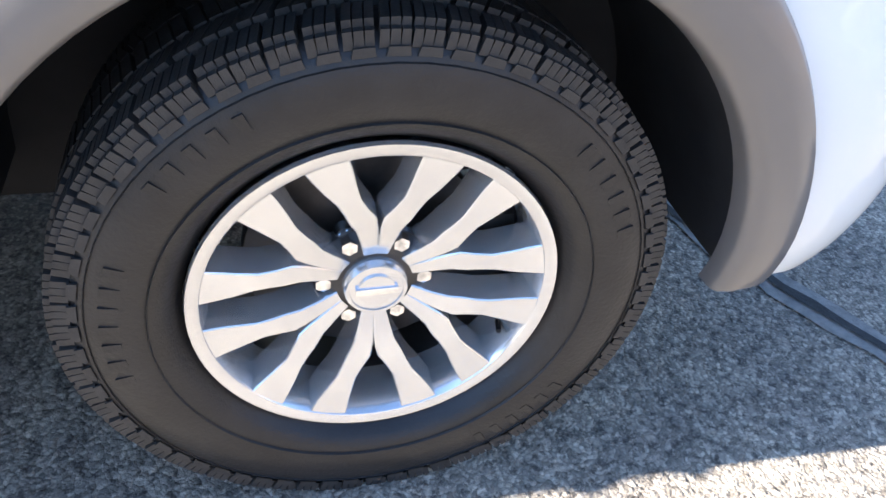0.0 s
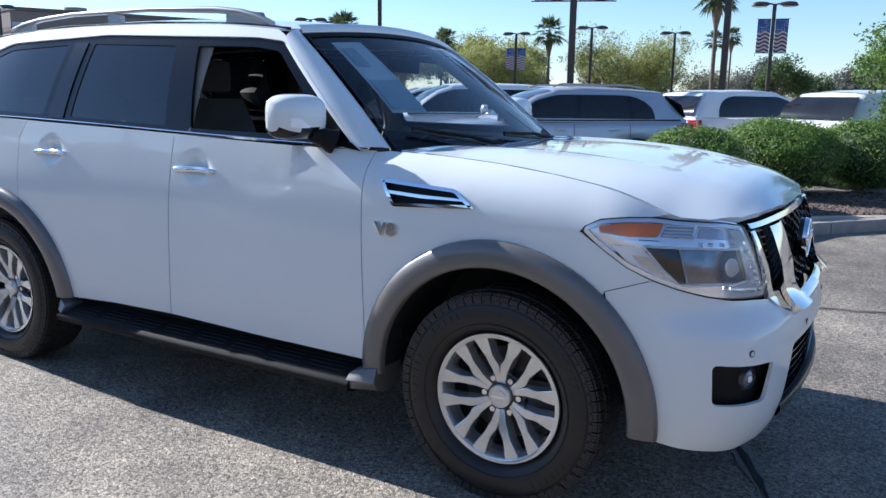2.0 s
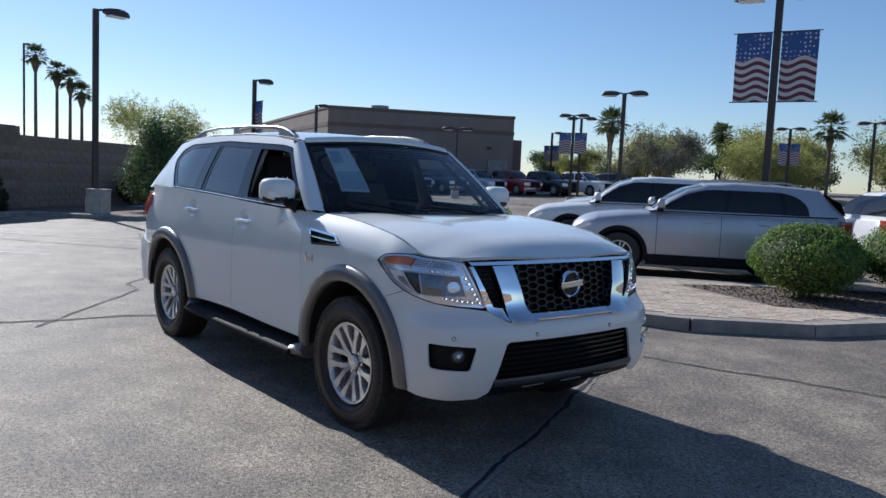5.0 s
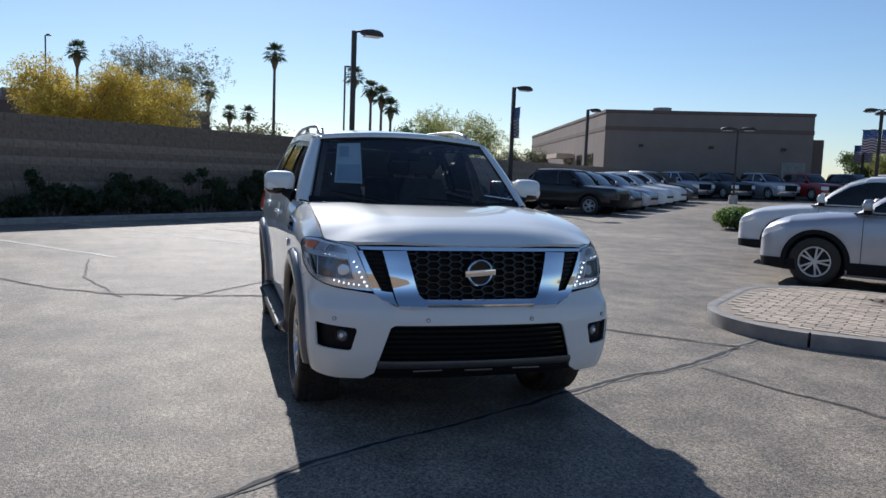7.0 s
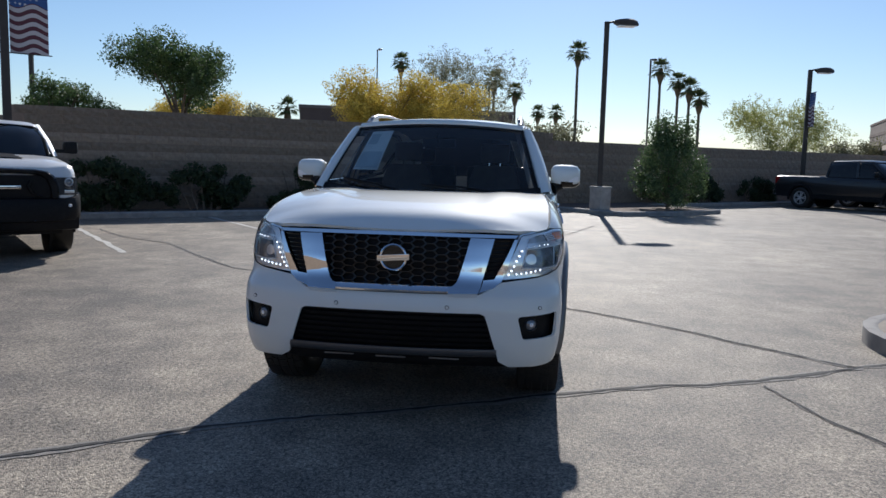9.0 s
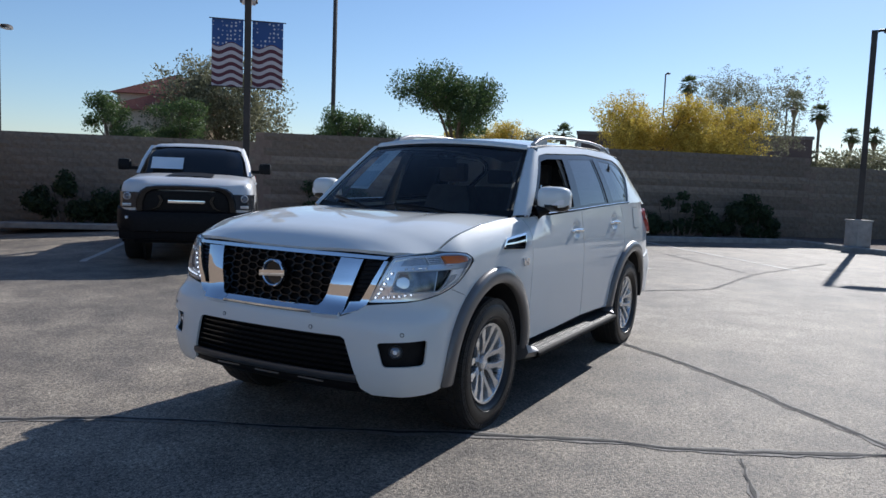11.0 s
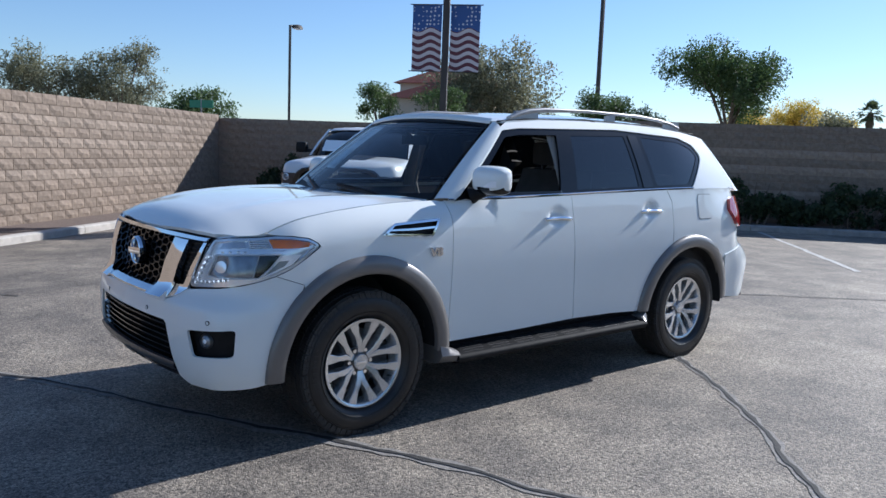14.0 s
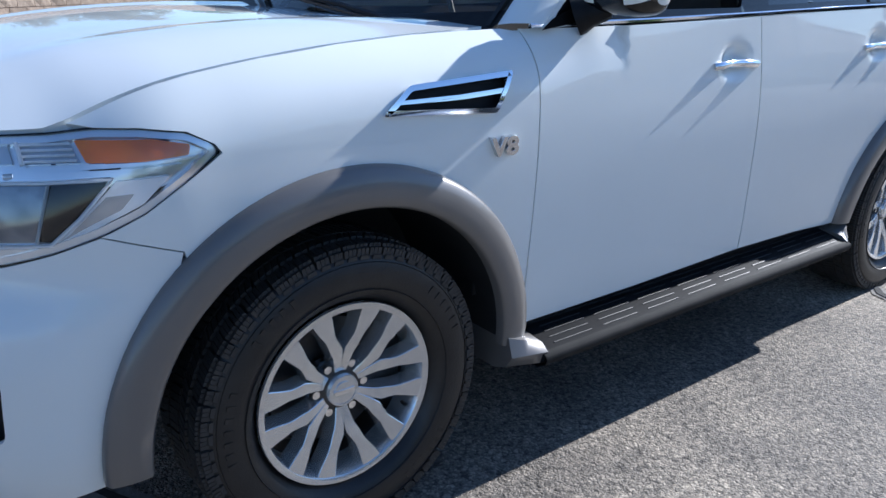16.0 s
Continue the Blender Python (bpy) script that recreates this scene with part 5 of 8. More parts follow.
# ---- roof and greenhouse
_rf = [(0.47, 0.0), (0.46, 0.25), (0.43, 0.45), (0.375, 0.64), (0.33, 0.688), (-0.5, 0.69), (-1.4, 0.685), (-1.9, 0.64), (-2.13, 0.55), (-2.2, 0.3), (-2.22, 0.0)]
part("roof", panel_mesh("roof", _rf + [(x, -y) for x, y in _rf[::-1]][1:-1], roof_at, WHITE_PAINT, step=0.05, thick=0.01), None, SUV)
DLO = round_poly([(0.86, 1.290), (0.395, 1.708), (0.22, 1.730), (-0.8, 1.768), (-1.60, 1.742), (-1.805, 1.690), (-1.880, 1.600), (-1.61, 1.352), (-1.1, 1.334), (-0.1, 1.308)], 0.04)
_edge = [(x, ROOF_C(x) - 0.058) for x in (0.33, 0.0, -0.5, -1.0, -1.4, -1.7, -1.9, -2.05)]
both("side_frame", [(0.90, 1.277), (0.375, 1.745)] + _edge + [(-2.175, 1.60), (-2.315, 1.345), (-1.7, 1.340), (-0.1, 1.298)], green, WHITE_PAINT, holes=[DLO], step=0.05)
W_FRONT = round_poly([(0.785, 1.308), (0.375, 1.680), (0.22, 1.702), (-0.150, 1.714), (-0.055, 1.318)], 0.03)
W_REAR = round_poly([(-0.272, 1.716), (-0.900, 1.738), (-0.928, 1.350), (-0.200, 1.326)], 0.025)
W_VENT = round_poly([(-0.935, 1.738), (-1.043, 1.738), (-1.093, 1.352), (-0.962, 1.350)], 0.012)
W_QUARTER = round_poly([(-1.078, 1.738), (-1.60, 1.718), (-1.775, 1.668), (-1.840, 1.600), (-1.585, 1.370), (-1.130, 1.354)], 0.045)
both("window_frame", DLO, green, FRAME_BLACK, off=-0.010, holes=[W_FRONT, W_REAR, W_QUARTER], step=0.05, gap=-0.012)
for _w in (W_REAR, W_QUARTER):
    for _o in both("side_window", _w, green, TINTED, "dark privacy glass", off=-0.014, thick=0.0, gap=-0.006):
        _o.visible_shadow = False
both("door_divider", W_VENT, green, BLACK_GLOSS, "gloss black door divider", off=-0.004)


def belt_strip(side):
    pts = [shell(s_of_x(x), z, 0.0, side).lerp(green(x, z, 0.004, side), 0.75) for x, z in ((0.93, 1.282), (0.5, 1.294), (-0.1, 1.311), (-0.7, 1.331), (-1.2, 1.344), (-1.6, 1.352))]
    return sweep(pts, 0.007, 6)


for _sd in (1, -1):
    part("belt_moulding", belt_strip(_sd), CHROME, SUV, "thin bright belt moulding")


def ws_point(a, t):
    """The windscreen: a from -1 to 1 across, t from 0 at the cowl to 1 at the roof."""
    yb, yt = 0.815 * a, 0.660 * a
    b = Vector((1.155 - 0.165 * a * a, yb, 1.238 + 0.036 * a * a))
    c = Vector((0.478 - 0.085 * a * a, yt, 1.795 - 0.036 * a * a))
    p = b.lerp(c, t)
    n = Vector((0.6, 0.0, 0.78))
    return p + n * 0.030 * math.sin(math.pi * t) * (1 - 0.6 * a * a)


def strip_loft(rows):
    bm = bmesh.new()
    grid = [[bm.verts.new(p) for p in r] for r in rows]
    for a, b in zip(grid, grid[1:]):
        for k in range(len(a) - 1):
            bm.faces.new((a[k], a[k + 1], b[k + 1], b[k]))
    bmesh.ops.recalc_face_normals(bm, faces=bm.faces)
    return bm


WS = part("windscreen", strip_loft([[ws_point(-1 + 2 * i / 24, j / 10) for i in range(25)] for j in range(11)]), WINDSCREEN, SUV, "clear laminated windscreen", 80)
WS.visible_shadow = False
for _sd in (1, -1):
    rows = []
    for _j in range(11):
        _t = _j / 10
        a = ws_point(_sd * 1.0, _t)
        _gx, _gz = 0.885 - 0.505 * _t, 1.282 + 0.445 * _t
        c = green(_gx, _gz, 0.0, _sd)
        m = a.lerp(c, 0.5) + Vector((0.018, 0.022 * _sd, 0.014))
        rows.append([a + Vector((-0.012, -0.01 * _sd, -0.006)), a.lerp(m, 0.15) + Vector((0.004, 0, 0.006)), a.lerp(m, 0.6) + Vector((0.004, 0.004 * _sd, 0.003)), m.lerp(c, 0.3), m.lerp(c, 0.75), c, c + Vector((-0.03, -0.012 * _sd, 0))])
    part("a_pillar", strip_loft(rows), WHITE_PAINT, SUV, "", 80)
    # dark quarter trim at the mirror's foot and the cowl end
    tri = [green(0.90, 1.272, 0.002, _sd), green(0.70, 1.300, 0.003, _sd), green(0.70, 1.36, 0.003, _sd), green(0.86, 1.30, 0.004, _sd)]
    bm = bmesh.new()
    bm.faces.new([bm.verts.new(p) for p in tri])
    bmesh.ops.solidify(bm, geom=bm.faces[:], thickness=0.008)
    part("mirror_sail", bm, BLACK_PLASTIC, SUV)
    bm = strip_loft([[ws_point(_sd * (0.985 + 0.0 * k), j / 12) + Vector((0.006, 0.012 * _sd * k, 0.006)) for k in (-1.2, 0.2)] for j in range(13)])
    part("screen_moulding", bm, BLACK_PLASTIC, SUV)
    # fender-to-pillar closing plate
    rows = []
    for x in (2.06, 1.95, 1.84, 1.72, 1.6, 1.48, 1.36, 1.26, 1.16, 1.08, 1.0, 0.93, 0.87):
        y0 = hood_half(x) - 0.02
        rows.append([Vector((x, _sd * (y0 - 0.06), HOODLINE_Z(x) - 0.03)), Vector((x, _sd * y0, HOODLINE_Z(x) - 0.014)), shell(s_of_x(x), HOODLINE_Z(x) - 0.008, -0.006, _sd), shell(s_of_x(x), HOODLINE_Z(x) - 0.03, -0.006, _sd)])
    part("fender_corner", strip_loft(rows[9:]), WHITE_PAINT, SUV, "", 80)
    part("hood_gutter", strip_loft(rows[:10]), LINER, SUV, "dark gutter under the hood's edge", 80)

# top frame of the screen, cowl, wipers
part("screen_header", strip_loft([[ws_point(-1 + 2 * i / 24, t) + Vector((0.003, 0, 0.004)) for i in range(25)] for t in (0.93, 0.955, 0.98)]), BLACK_PLASTIC, SUV, "black printed edge of the screen")
part("roof_lip", strip_loft([[ws_point(-1 + 2 * i / 24, t) + Vector((0.004 + o, 0, 0.005 + o)) for i in range(25)] for t, o in ((0.968, 0.0), (0.974, 0.006), (1.0, 0.010), (1.03, 0.008))]), WHITE_PAINT, SUV, "painted front edge of the roof", 60)
part("cowl", strip_loft([[ws_point(-1 + 2 * i / 20, 0) + Vector((dx, 0, dz)) for i in range(21)] for dx, dz in ((-0.05, 0.045), (-0.005, 0.008), (0.03, -0.012), (0.11, -0.03))]), BLACK_PLASTIC, SUV, "black cowl under the screen")
for _y0, _y1, _t1 in ((0.55, -0.05, 0.10), (-0.12, -0.66, 0.13)):
    a, b = ws_point(_y0 / 0.815, 0.0) + Vector((0.05, 0, 0.02)), ws_point(_y1 / 0.8, _t1) + Vector((0.015, 0, 0.022))
    w = part("wiper", sweep([a, a.lerp(b, 0.5) + Vector((0.015, 0, 0.012)), b], [0.011, 0.008, 0.006], 6), BLACK_PLASTIC, SUV)
    part("blade", sweep([a.lerp(b, 0.12) + Vector((0.01, 0, -0.006)), b + Vector((0.004, 0, -0.008))], 0.007, 6), RUBBER, w)

# rear glass and tail panel
_tail = []
for _j in range(9):
    _t = _j / 8
    _row = []
    for _i in range(17):
        _a = -1 + 2 * _i / 16
        b = Vector((-2.475 + 0.09 * abs(_a) ** 3, 0.825 * _a, 1.32))
        c = Vector((-2.16 + 0.10 * abs(_a) ** 3, 0.625 * _a, 1.775 - 0.04 * _a * _a))
        _row.append(b.lerp(c, _t) + Vector((-0.02 * math.sin(math.pi * _t), 0, 0)))
    _tail.append(_row)
part("rear_window", strip_loft([r[2:15] for r in _tail]), TINTED, SUV, "dark privacy glass", 80)
for _sd in (1, -1):
    rows = [[_tail[j][2 if _sd < 0 else 14] + Vector((-0.004, 0, 0.002)), _tail[j][1 if _sd < 0 else 15] + Vector((-0.006, 0, 0.002)), _tail[j][0 if _sd < 0 else 16] + Vector((-0.004, 0, 0.002)), _tail[j][0 if _sd < 0 else 16].lerp(green(-2.325 + 0.275 * j / 8, 1.33 + 0.44 * j / 8, 0, _sd), 0.5) + Vector((-0.02, 0.012 * _sd, 0)), green(-2.325 + 0.275 * j / 8, 1.33 + 0.44 * j / 8, 0.001, _sd)] for j in range(9)]
    part("d_pillar", strip_loft(rows), WHITE_PAINT, SUV, "", 80)

# ---- dark shell behind the panels, underbody, arch liners
both("inner_shell", SX([(2.12, 0.46), (2.12, 1.02), (1.9, 1.10), (1.0, 1.22), (-1.2, 1.30), (-2.2, 1.30), (-2.3, 0.45), (-2.10, 0.45)] + ring(AXLE_R, 0.40, 0.56, 0.55, 3, 177)[::-1] + [(-0.9, 0.45), (0.95, 0.45)] + ring(AXLE_F, 0.40, 0.545, 0.55, 177, 3)), shell, LINER, off=-0.022, thick=0.0, gap=0, step=0.08)
_fi = SY([(0.0, 0.37), (0.6, 0.37), (0.80, 0.40)]) + SX([(2.16, 0.42), (2.16, 1.04)]) + SY([(0.7, 1.085), (0.0, 1.085)])
part("nose_shell", panel_mesh("nose_shell", _fi + [(-s, z) for s, z in _fi[::-1]][1:-1], shell, LINER, off=-0.075, thick=0.0, gap=0, step=0.08), None, SUV)
bm = bmesh.new()
add_box(bm, -2.5, 2.1, -0.50, 0.50, 0.30, 0.62)
part("underbody", bm, LINER, SUV, "dark underbody", 0)
part("floor_pan", box(-0.92, 0.92, -0.86, 0.86, 0.33, 0.50), LINER, SUV, smooth=0)
part("rear_pan", box(-2.55, -2.1, -0.86, 0.86, 0.40, 0.8), LINER, SUV, smooth=0)
part("engine_bay", box(1.0, 2.1, -0.52, 0.52, 0.4, 1.02), LINER, SUV, smooth=0)
for _cx in (AXLE_F, AXLE_R):
    for _sd in (1, -1):
        rows = [[Vector((x, _sd * y, z)) for x, z in ring(_cx, 0.40, 0.508, 0.506, 0, 180, 24)] for y in (0.955, 0.75, 0.50)]
        rows.append([Vector((_cx, _sd * 0.50, 0.45))] * 25)
        bm = strip_loft(rows)
        bmesh.ops.remove_doubles(bm, verts=bm.verts, dist=1e-4)
        part("arch_liner", bm, LINER, SUV)


def flare(cx, rx, rz, a0, a1, side):
    """The grey lip round a wheel arch."""
    rows = []
    for i in range(49):
        a = radians(a0 + (a1 - a0) * i / 48)
        c, s = math.cos(a), math.sin(a)
        row = []
        for f, o in ((1.058, -0.012), (1.056, 0.010), (1.035, 0.027), (0.985, 0.034), (0.935, 0.0365), (0.892, 0.034), (0.879, 0.024), (0.878, -0.004)):
            x, z = cx + rx * f * c, 0.40 + rz * f * s
            p = shell(s_of_x(x), max(z, 0.37), o, side)
            p.z = max(z, 0.372)
            row.append(p)
        rows.append(row)
    return strip_loft(rows)


for _sd in (1, -1):
    part("wheel_arch_trim", flare(AXLE_F, 0.565, 0.562, -4, 180, _sd), TRIM_GREY, SUV, "painted grey wheel-arch trim", 50)
    part("wheel_arch_trim", flare(AXLE_R, 0.585, 0.558, 3, 177, _sd), TRIM_GREY, SUV, "painted grey wheel-arch trim", 50)


# ---- running boards
BOARD_EDGE = surface("board_edge", (0.016, 0.016, 0.016), (0.028, 0.027, 0.026), 0.7, scale=9, spec=0.1)
RIB = surface("rib_plastic", (0.016, 0.016, 0.018), (0.026, 0.026, 0.028), 0.5, scale=9, spec=0.25)


def board_z(y):
    return 0.402 - (y - 0.86) * 0.22


def running_board(side):
    prof = ((0.80, 0.404), (0.86, 0.402), (1.018, board_z(1.018)), (1.028, 0.356), (1.02, 0.338), (0.99, 0.322), (0.80, 0.33))
    brd = part("running_board", loft([[Vector((x, side * y, z)) for y, z in prof] for x in (0.92, 0.0, -0.93)], True), BLACK_PLASTIC, SUV, "black ribbed running board")
    for k in range(8):
        x0 = -0.90 + k * 0.222
        for j in range(4):
            y = 0.912 + 0.027 * j
            part("tread_rib", sweep([(x0 + 0.01 * j, side * y, board_z(y) + 0.001), (x0 + 0.178 + 0.006 * j, side * y, board_z(y) + 0.0005)], 0.0024, 6), RIB, brd)
    part("inner_strip", sweep([(0.88, side * 0.888, board_z(0.888) + 0.001), (-0.92, side * 0.888, board_z(0.888) + 0.001)], 0.003, 6), RIB, brd)
    rows = []
    for x in (0.92, 0.0, -0.93):
        rows.append([Vector((x, side * y, z)) for y, z in ((1.014, board_z(1.014) + 0.003), (1.032, 0.362), (1.036, 0.350), (1.030, 0.332), (1.0, 0.316), (0.93, 0.312))])
    part("edge_trim", strip_loft(rows), BOARD_EDGE, brd, "thin grey outer edge", 60)
    for x0, x1 in ((0.905, 1.022), (-0.98, -0.915)):
        xs = [x0 + (x1 - x0) * i / 5 for i in range(6)]
        rows = []
        for i, x in enumerate(xs):
            t = i / 5 if x1 > 0 else 1 - i / 5
            top = 0.395 + 0.035 * t
            rows.append([Vector((x, side * y, z)) for y, z in ((0.80, top), (0.93, top + 0.004), (0.995 - 0.02 * t, top - 0.004), (1.024 - 0.03 * t, 0.37), (1.014 - 0.045 * t, 0.332), (0.95 - 0.03 * t, 0.312), (0.80, 0.312))])
        bm = strip_loft(rows)
        for r in (rows[0], rows[-1]):
            bm.faces.new([bm.verts.new(p) for p in r])
        part("end_cap", bm, TRIM_GREY, brd, "grey end cap", 50)
    # sill above the board
    rows = [[shell(s_of_x(x), z, o, side) for z, o in ((0.455, -0.010), (0.44, -0.012), (0.41, -0.03), (0.36, -0.10))] for x in (0.94, 0.4, -0.2, -0.92)]
    part("sill", strip_loft(rows), BLACK_PLASTIC, SUV, "black sill", 60)


running_board(1)
running_board(-1)


# ---- wheels
def tyre_mesh():
    prof = [(0.248, -0.090), (0.2565, -0.100), (0.264, -0.113), (0.272, -0.122), (0.290, -0.1315), (0.318, -0.1355), (0.345, -0.133), (0.362, -0.1275), (0.372, -0.122), (0.381, -0.114), (0.388, -0.104), (0.3915, -0.09), (0.3935, -0.05), (0.394, 0.0)]
    prof = prof + [(r, -h) for r, h in prof[::-1][1:]]
    bm = lathe(prof, 96)
    for v in bm.verts:
        if v.co.z < -HUB_Z / 1.010:
            v.co.z = -HUB_Z / 1.010
    return solid("tyre", bm, RUBBER, 40)


def tread_mesh():
    verts, faces = [], []
    rng = random.Random(5)
    n = 66

    def block(a0, a1, y0, y1, r0, r1, skew):
        k = len(verts)
        for a, f in ((a0, 0), (a1, 0)):
            for y in (y0, y1):
                for r in (r0, r1):
                    aa = a + skew * (y - y0) / max(abs(y1 - y0), 1e-6) + (0.06 * (a1 - a0) if (r == r1) == (a == a0) else -0.06 * (a1 - a0) if r == r1 else 0)
                    yy = y
                    verts.append((r * math.cos(aa), yy, r * math.sin(aa)))
        # order: a0y0r0 a0y0r1 a0y1r0 a0y1r1 a1...
        for f in ((1, 3, 7, 5), (0, 1, 5, 4), (2, 6, 7, 3), (0, 2, 3, 1), (4, 5, 7, 6)):
            faces.append(tuple(k + i for i in f))

    step = 2 * math.pi / n
    for i in range(n):
        a = i * step + rng.uniform(-0.005, 0.005)
        for sg in (1, -1):
            for lo, hi in ((0.0, 0.27), (0.29, 0.58), (0.60, 0.88)):
                block(a + step * lo, a + step * hi, sg * 0.074, sg * 0.116, 0.384, 0.4000, step * 0.16 * sg)
                block(a + step * (lo + 0.16), a + step * (hi + 0.16), sg * 0.116, sg * 0.1255, 0.372, 0.3915, step * 0.03 * sg)
            block(a + step * 0.16, a + step * 0.86, sg * 0.1262, sg * 0.1290, 0.3640, 0.3745, 0.0)
            for lo, hi in ((0.36, 0.78), (0.81, 1.24)):
                block(a + step * lo, a + step * hi, sg * 0.034, sg * 0.068, 0.388, 0.4045, step * 0.40 * sg)
        for lo, hi in ((0.03, 0.48), (0.52, 0.97)):
            block(a + step * lo, a + step * hi, -0.028, 0.028, 0.388, 0.405, step * 0.25)
    low = -HUB_Z / 1.010
    verts = [(x, y, max(z, low)) for x, y, z in verts]
    return raw("tread", verts, faces, TREAD)


def sidewall_mesh():
    """Raised rings and blocks of worn moulded marks on the sidewall."""
    bm = bmesh.new()
    for r in (0.2885, 0.357):
        lathe([(r - 0.0012, -0.128 - (0.003 if r < 0.3 else 0.0)), (r, -0.1345 if r < 0.3 else -0.1315), (r + 0.0014, -0.128 - (0.003 if r < 0.3 else 0.0))], 72, bm)
    for a0, count, r in ((118, 5, 0.335), (160, 7, 0.33), (300, 6, 0.33), (20, 6, 0.333)):
        for k in range(count):
            a = radians(a0 + k * 5.2)
            add_box(bm, -0.006, 0.006, -0.1362, -0.130, -0.011, 0.011, 0.0, Matrix.Rotation(-a + math.pi / 2, 4, "Y") @ Matrix.Translation((0, 0, r)))
    return solid("sidewall_relief", bm, RUBBER, 30)


def rim_mesh():
    prof = [(0.2425, -0.092), (0.2475, -0.101), (0.2455, -0.1075), (0.2300, -0.1055), (0.2285, -0.104), (0.2225, -0.075), (0.2200, -0.050)]
    return solid("rim", lathe(prof, 72), ALLOY, 40)


def barrel_mesh():
    """The deep drum of the wheel behind the spokes, its inner part coloured dark as shade."""
    bm = lathe([(0.2200, -0.050), (0.217, -0.022), (0.215, -0.018), (0.214, 0.0), (0.218, 0.095), (0.236, 0.10)], 60)
    for f in bm.faces:
        f.material_index = 1 if f.calc_center_median().y > -0.021 else 0
    return solid("barrel", bm, [ALLOY, BARREL_SHADE], 40)


def spoke_mesh():
    """One spoke of the upper pair arm; the other arm is its mirror image."""
    rows = []
    for r, ang, w, d, skirt in ((0.052, 8.6, 0.0085, -0.066, 0.004), (0.080, 8.3, 0.0110, -0.074, 0.005), (0.104, 8.6, 0.0138, -0.080, 0.006), (0.124, 10.4, 0.0172, -0.085, 0.007), (0.142, 12.8, 0.0148, -0.089, 0.0085), (0.162, 14.8, 0.0142, -0.093, 0.010), (0.186, 16.3, 0.0192, -0.097, 0.0105), (0.208, 17.1, 0.0235, -0.100, 0.010), (0.225, 17.5, 0.0262, -0.103, 0.010), (0.238, 17.6, 0.0320, -0.105, 0.010)):
        skirt *= 0.4
        a = radians(ang)
        c = Vector((r * math.cos(a), 0, r * math.sin(a)))
        t = Vector((-math.sin(a), 0, math.cos(a)))
        y = Vector((0, 1, 0))
        rows.append([c - t * (w + skirt) + y * (d + 0.050), c - t * (w + skirt * 0.75) + y * (d + 0.026), c - t * (w + 0.0008) + y * (d + 0.0014), c - t * (w - 0.0012) + y * d, c + t * (w - 0.0012) + y * d, c + t * (w + 0.0008) + y * (d + 0.0014), c + t * (w + skirt * 0.75) + y * (d + 0.026), c + t * (w + skirt) + y * (d + 0.050)])
    return rows


def wheel(x, side):
    flip = pose(x, side * 0.829, HUB_Z) if side < 0 else pose(x, side * 0.829, HUB_Z, 0, 0, 180)
    ob = part("wheel", WHEEL["tyre"], None, SUV, "tyre on a twelve-spoke silver alloy wheel", m=flip @ Matrix.Diagonal((TYRE_FIT, 1, TYRE_FIT, 1)))
    tagged(part("tread", WHEEL["tread"], None, ob), kind="stuff")
    part("sidewall_relief", WHEEL["marks"], None, ob, "raised unreadable moulding on the sidewall")
    big = Matrix.Diagonal((1.003, 1, 1.003, 1))
    rim = part("rim", WHEEL["rim"], None, ob, m=big, label="silver twelve-spoke alloy rim")
    part("barrel", WHEEL["barrel"], None, ob, "wheel barrel with its deep shade put into the colour", m=big)
    for k in range(6):
        for me in (WHEEL["spoke_a"], WHEEL["spoke_b"]):
            part("spoke", me, None, ob, m=big @ Matrix.Rotation(radians(30 + 60 * k), 4, "Y"))
    part("hub", WHEEL["hub"], None, ob)
    part("centre_cap", WHEEL["cap"], None, ob, "round chrome-ringed centre cap")
    part("cap_mark", WHEEL["mark"], None, ob, "plain bar across the cap")
    for k in range(6):
        part("wheel_nut", WHEEL["nut"], None, ob, "chrome wheel nut", m=Matrix.Rotation(radians(60 * k), 4, "Y") @ Matrix.Translation((0.0695, 0.020, 0)))
    part("brake_disc", WHEEL["disc"], None, ob, "rusty steel brake disc")
    part("caliper", WHEEL["caliper"], None, ob)
    part("valve", WHEEL["valve"], None, ob)


_sp = spoke_mesh()
TYRE_FIT = 1.010
WHEEL = {"tyre": tyre_mesh(), "tread": tread_mesh(), "marks": sidewall_mesh(), "rim": rim_mesh(), "barrel": barrel_mesh()}
WHEEL["spoke_a"] = solid("spoke", strip_loft(_sp), ALLOY, 22)
WHEEL["spoke_b"] = solid("spoke", strip_loft([[Vector((p.x, p.y, -p.z)) for p in r] for r in _sp]), ALLOY, 22)
bm = lathe([(0.001, -0.060), (0.036, -0.062), (0.050, -0.064), (0.060, -0.064), (0.078, -0.056), (0.088, -0.045), (0.085, -0.02)], 48)
bmesh.ops.scale(bm, vec=(0.93, 1.0, 0.93), verts=bm.verts)
# dark iron tone here puts the shade of the nut pockets into the hub
WHEEL["hub"] = solid("hub", bm, IRON, 30)
bm = lathe([(0.0005, -0.079), (0.026, -0.0785), (0.030, -0.0785), (0.031, -0.081), (0.0345, -0.081), (0.036, -0.078), (0.038, -0.060)], 48)
add_cyl(bm, 0.0215, 0.0215, 0.0785, 0.082, 32, pose(0, 0, 0, 90, 0, 0))
bmesh.ops.scale(bm, vec=(1.2, 1.0, 1.2), verts=bm.verts)
WHEEL["cap"] = solid("centre_cap", bm, ALLOY, 30)
WHEEL["mark"] = solid("cap_mark", box(-0.029, 0.029, -0.0845, -0.078, -0.0055, 0.0055, bevel=0.001), CHROME, 30)
bm = bmesh.new()
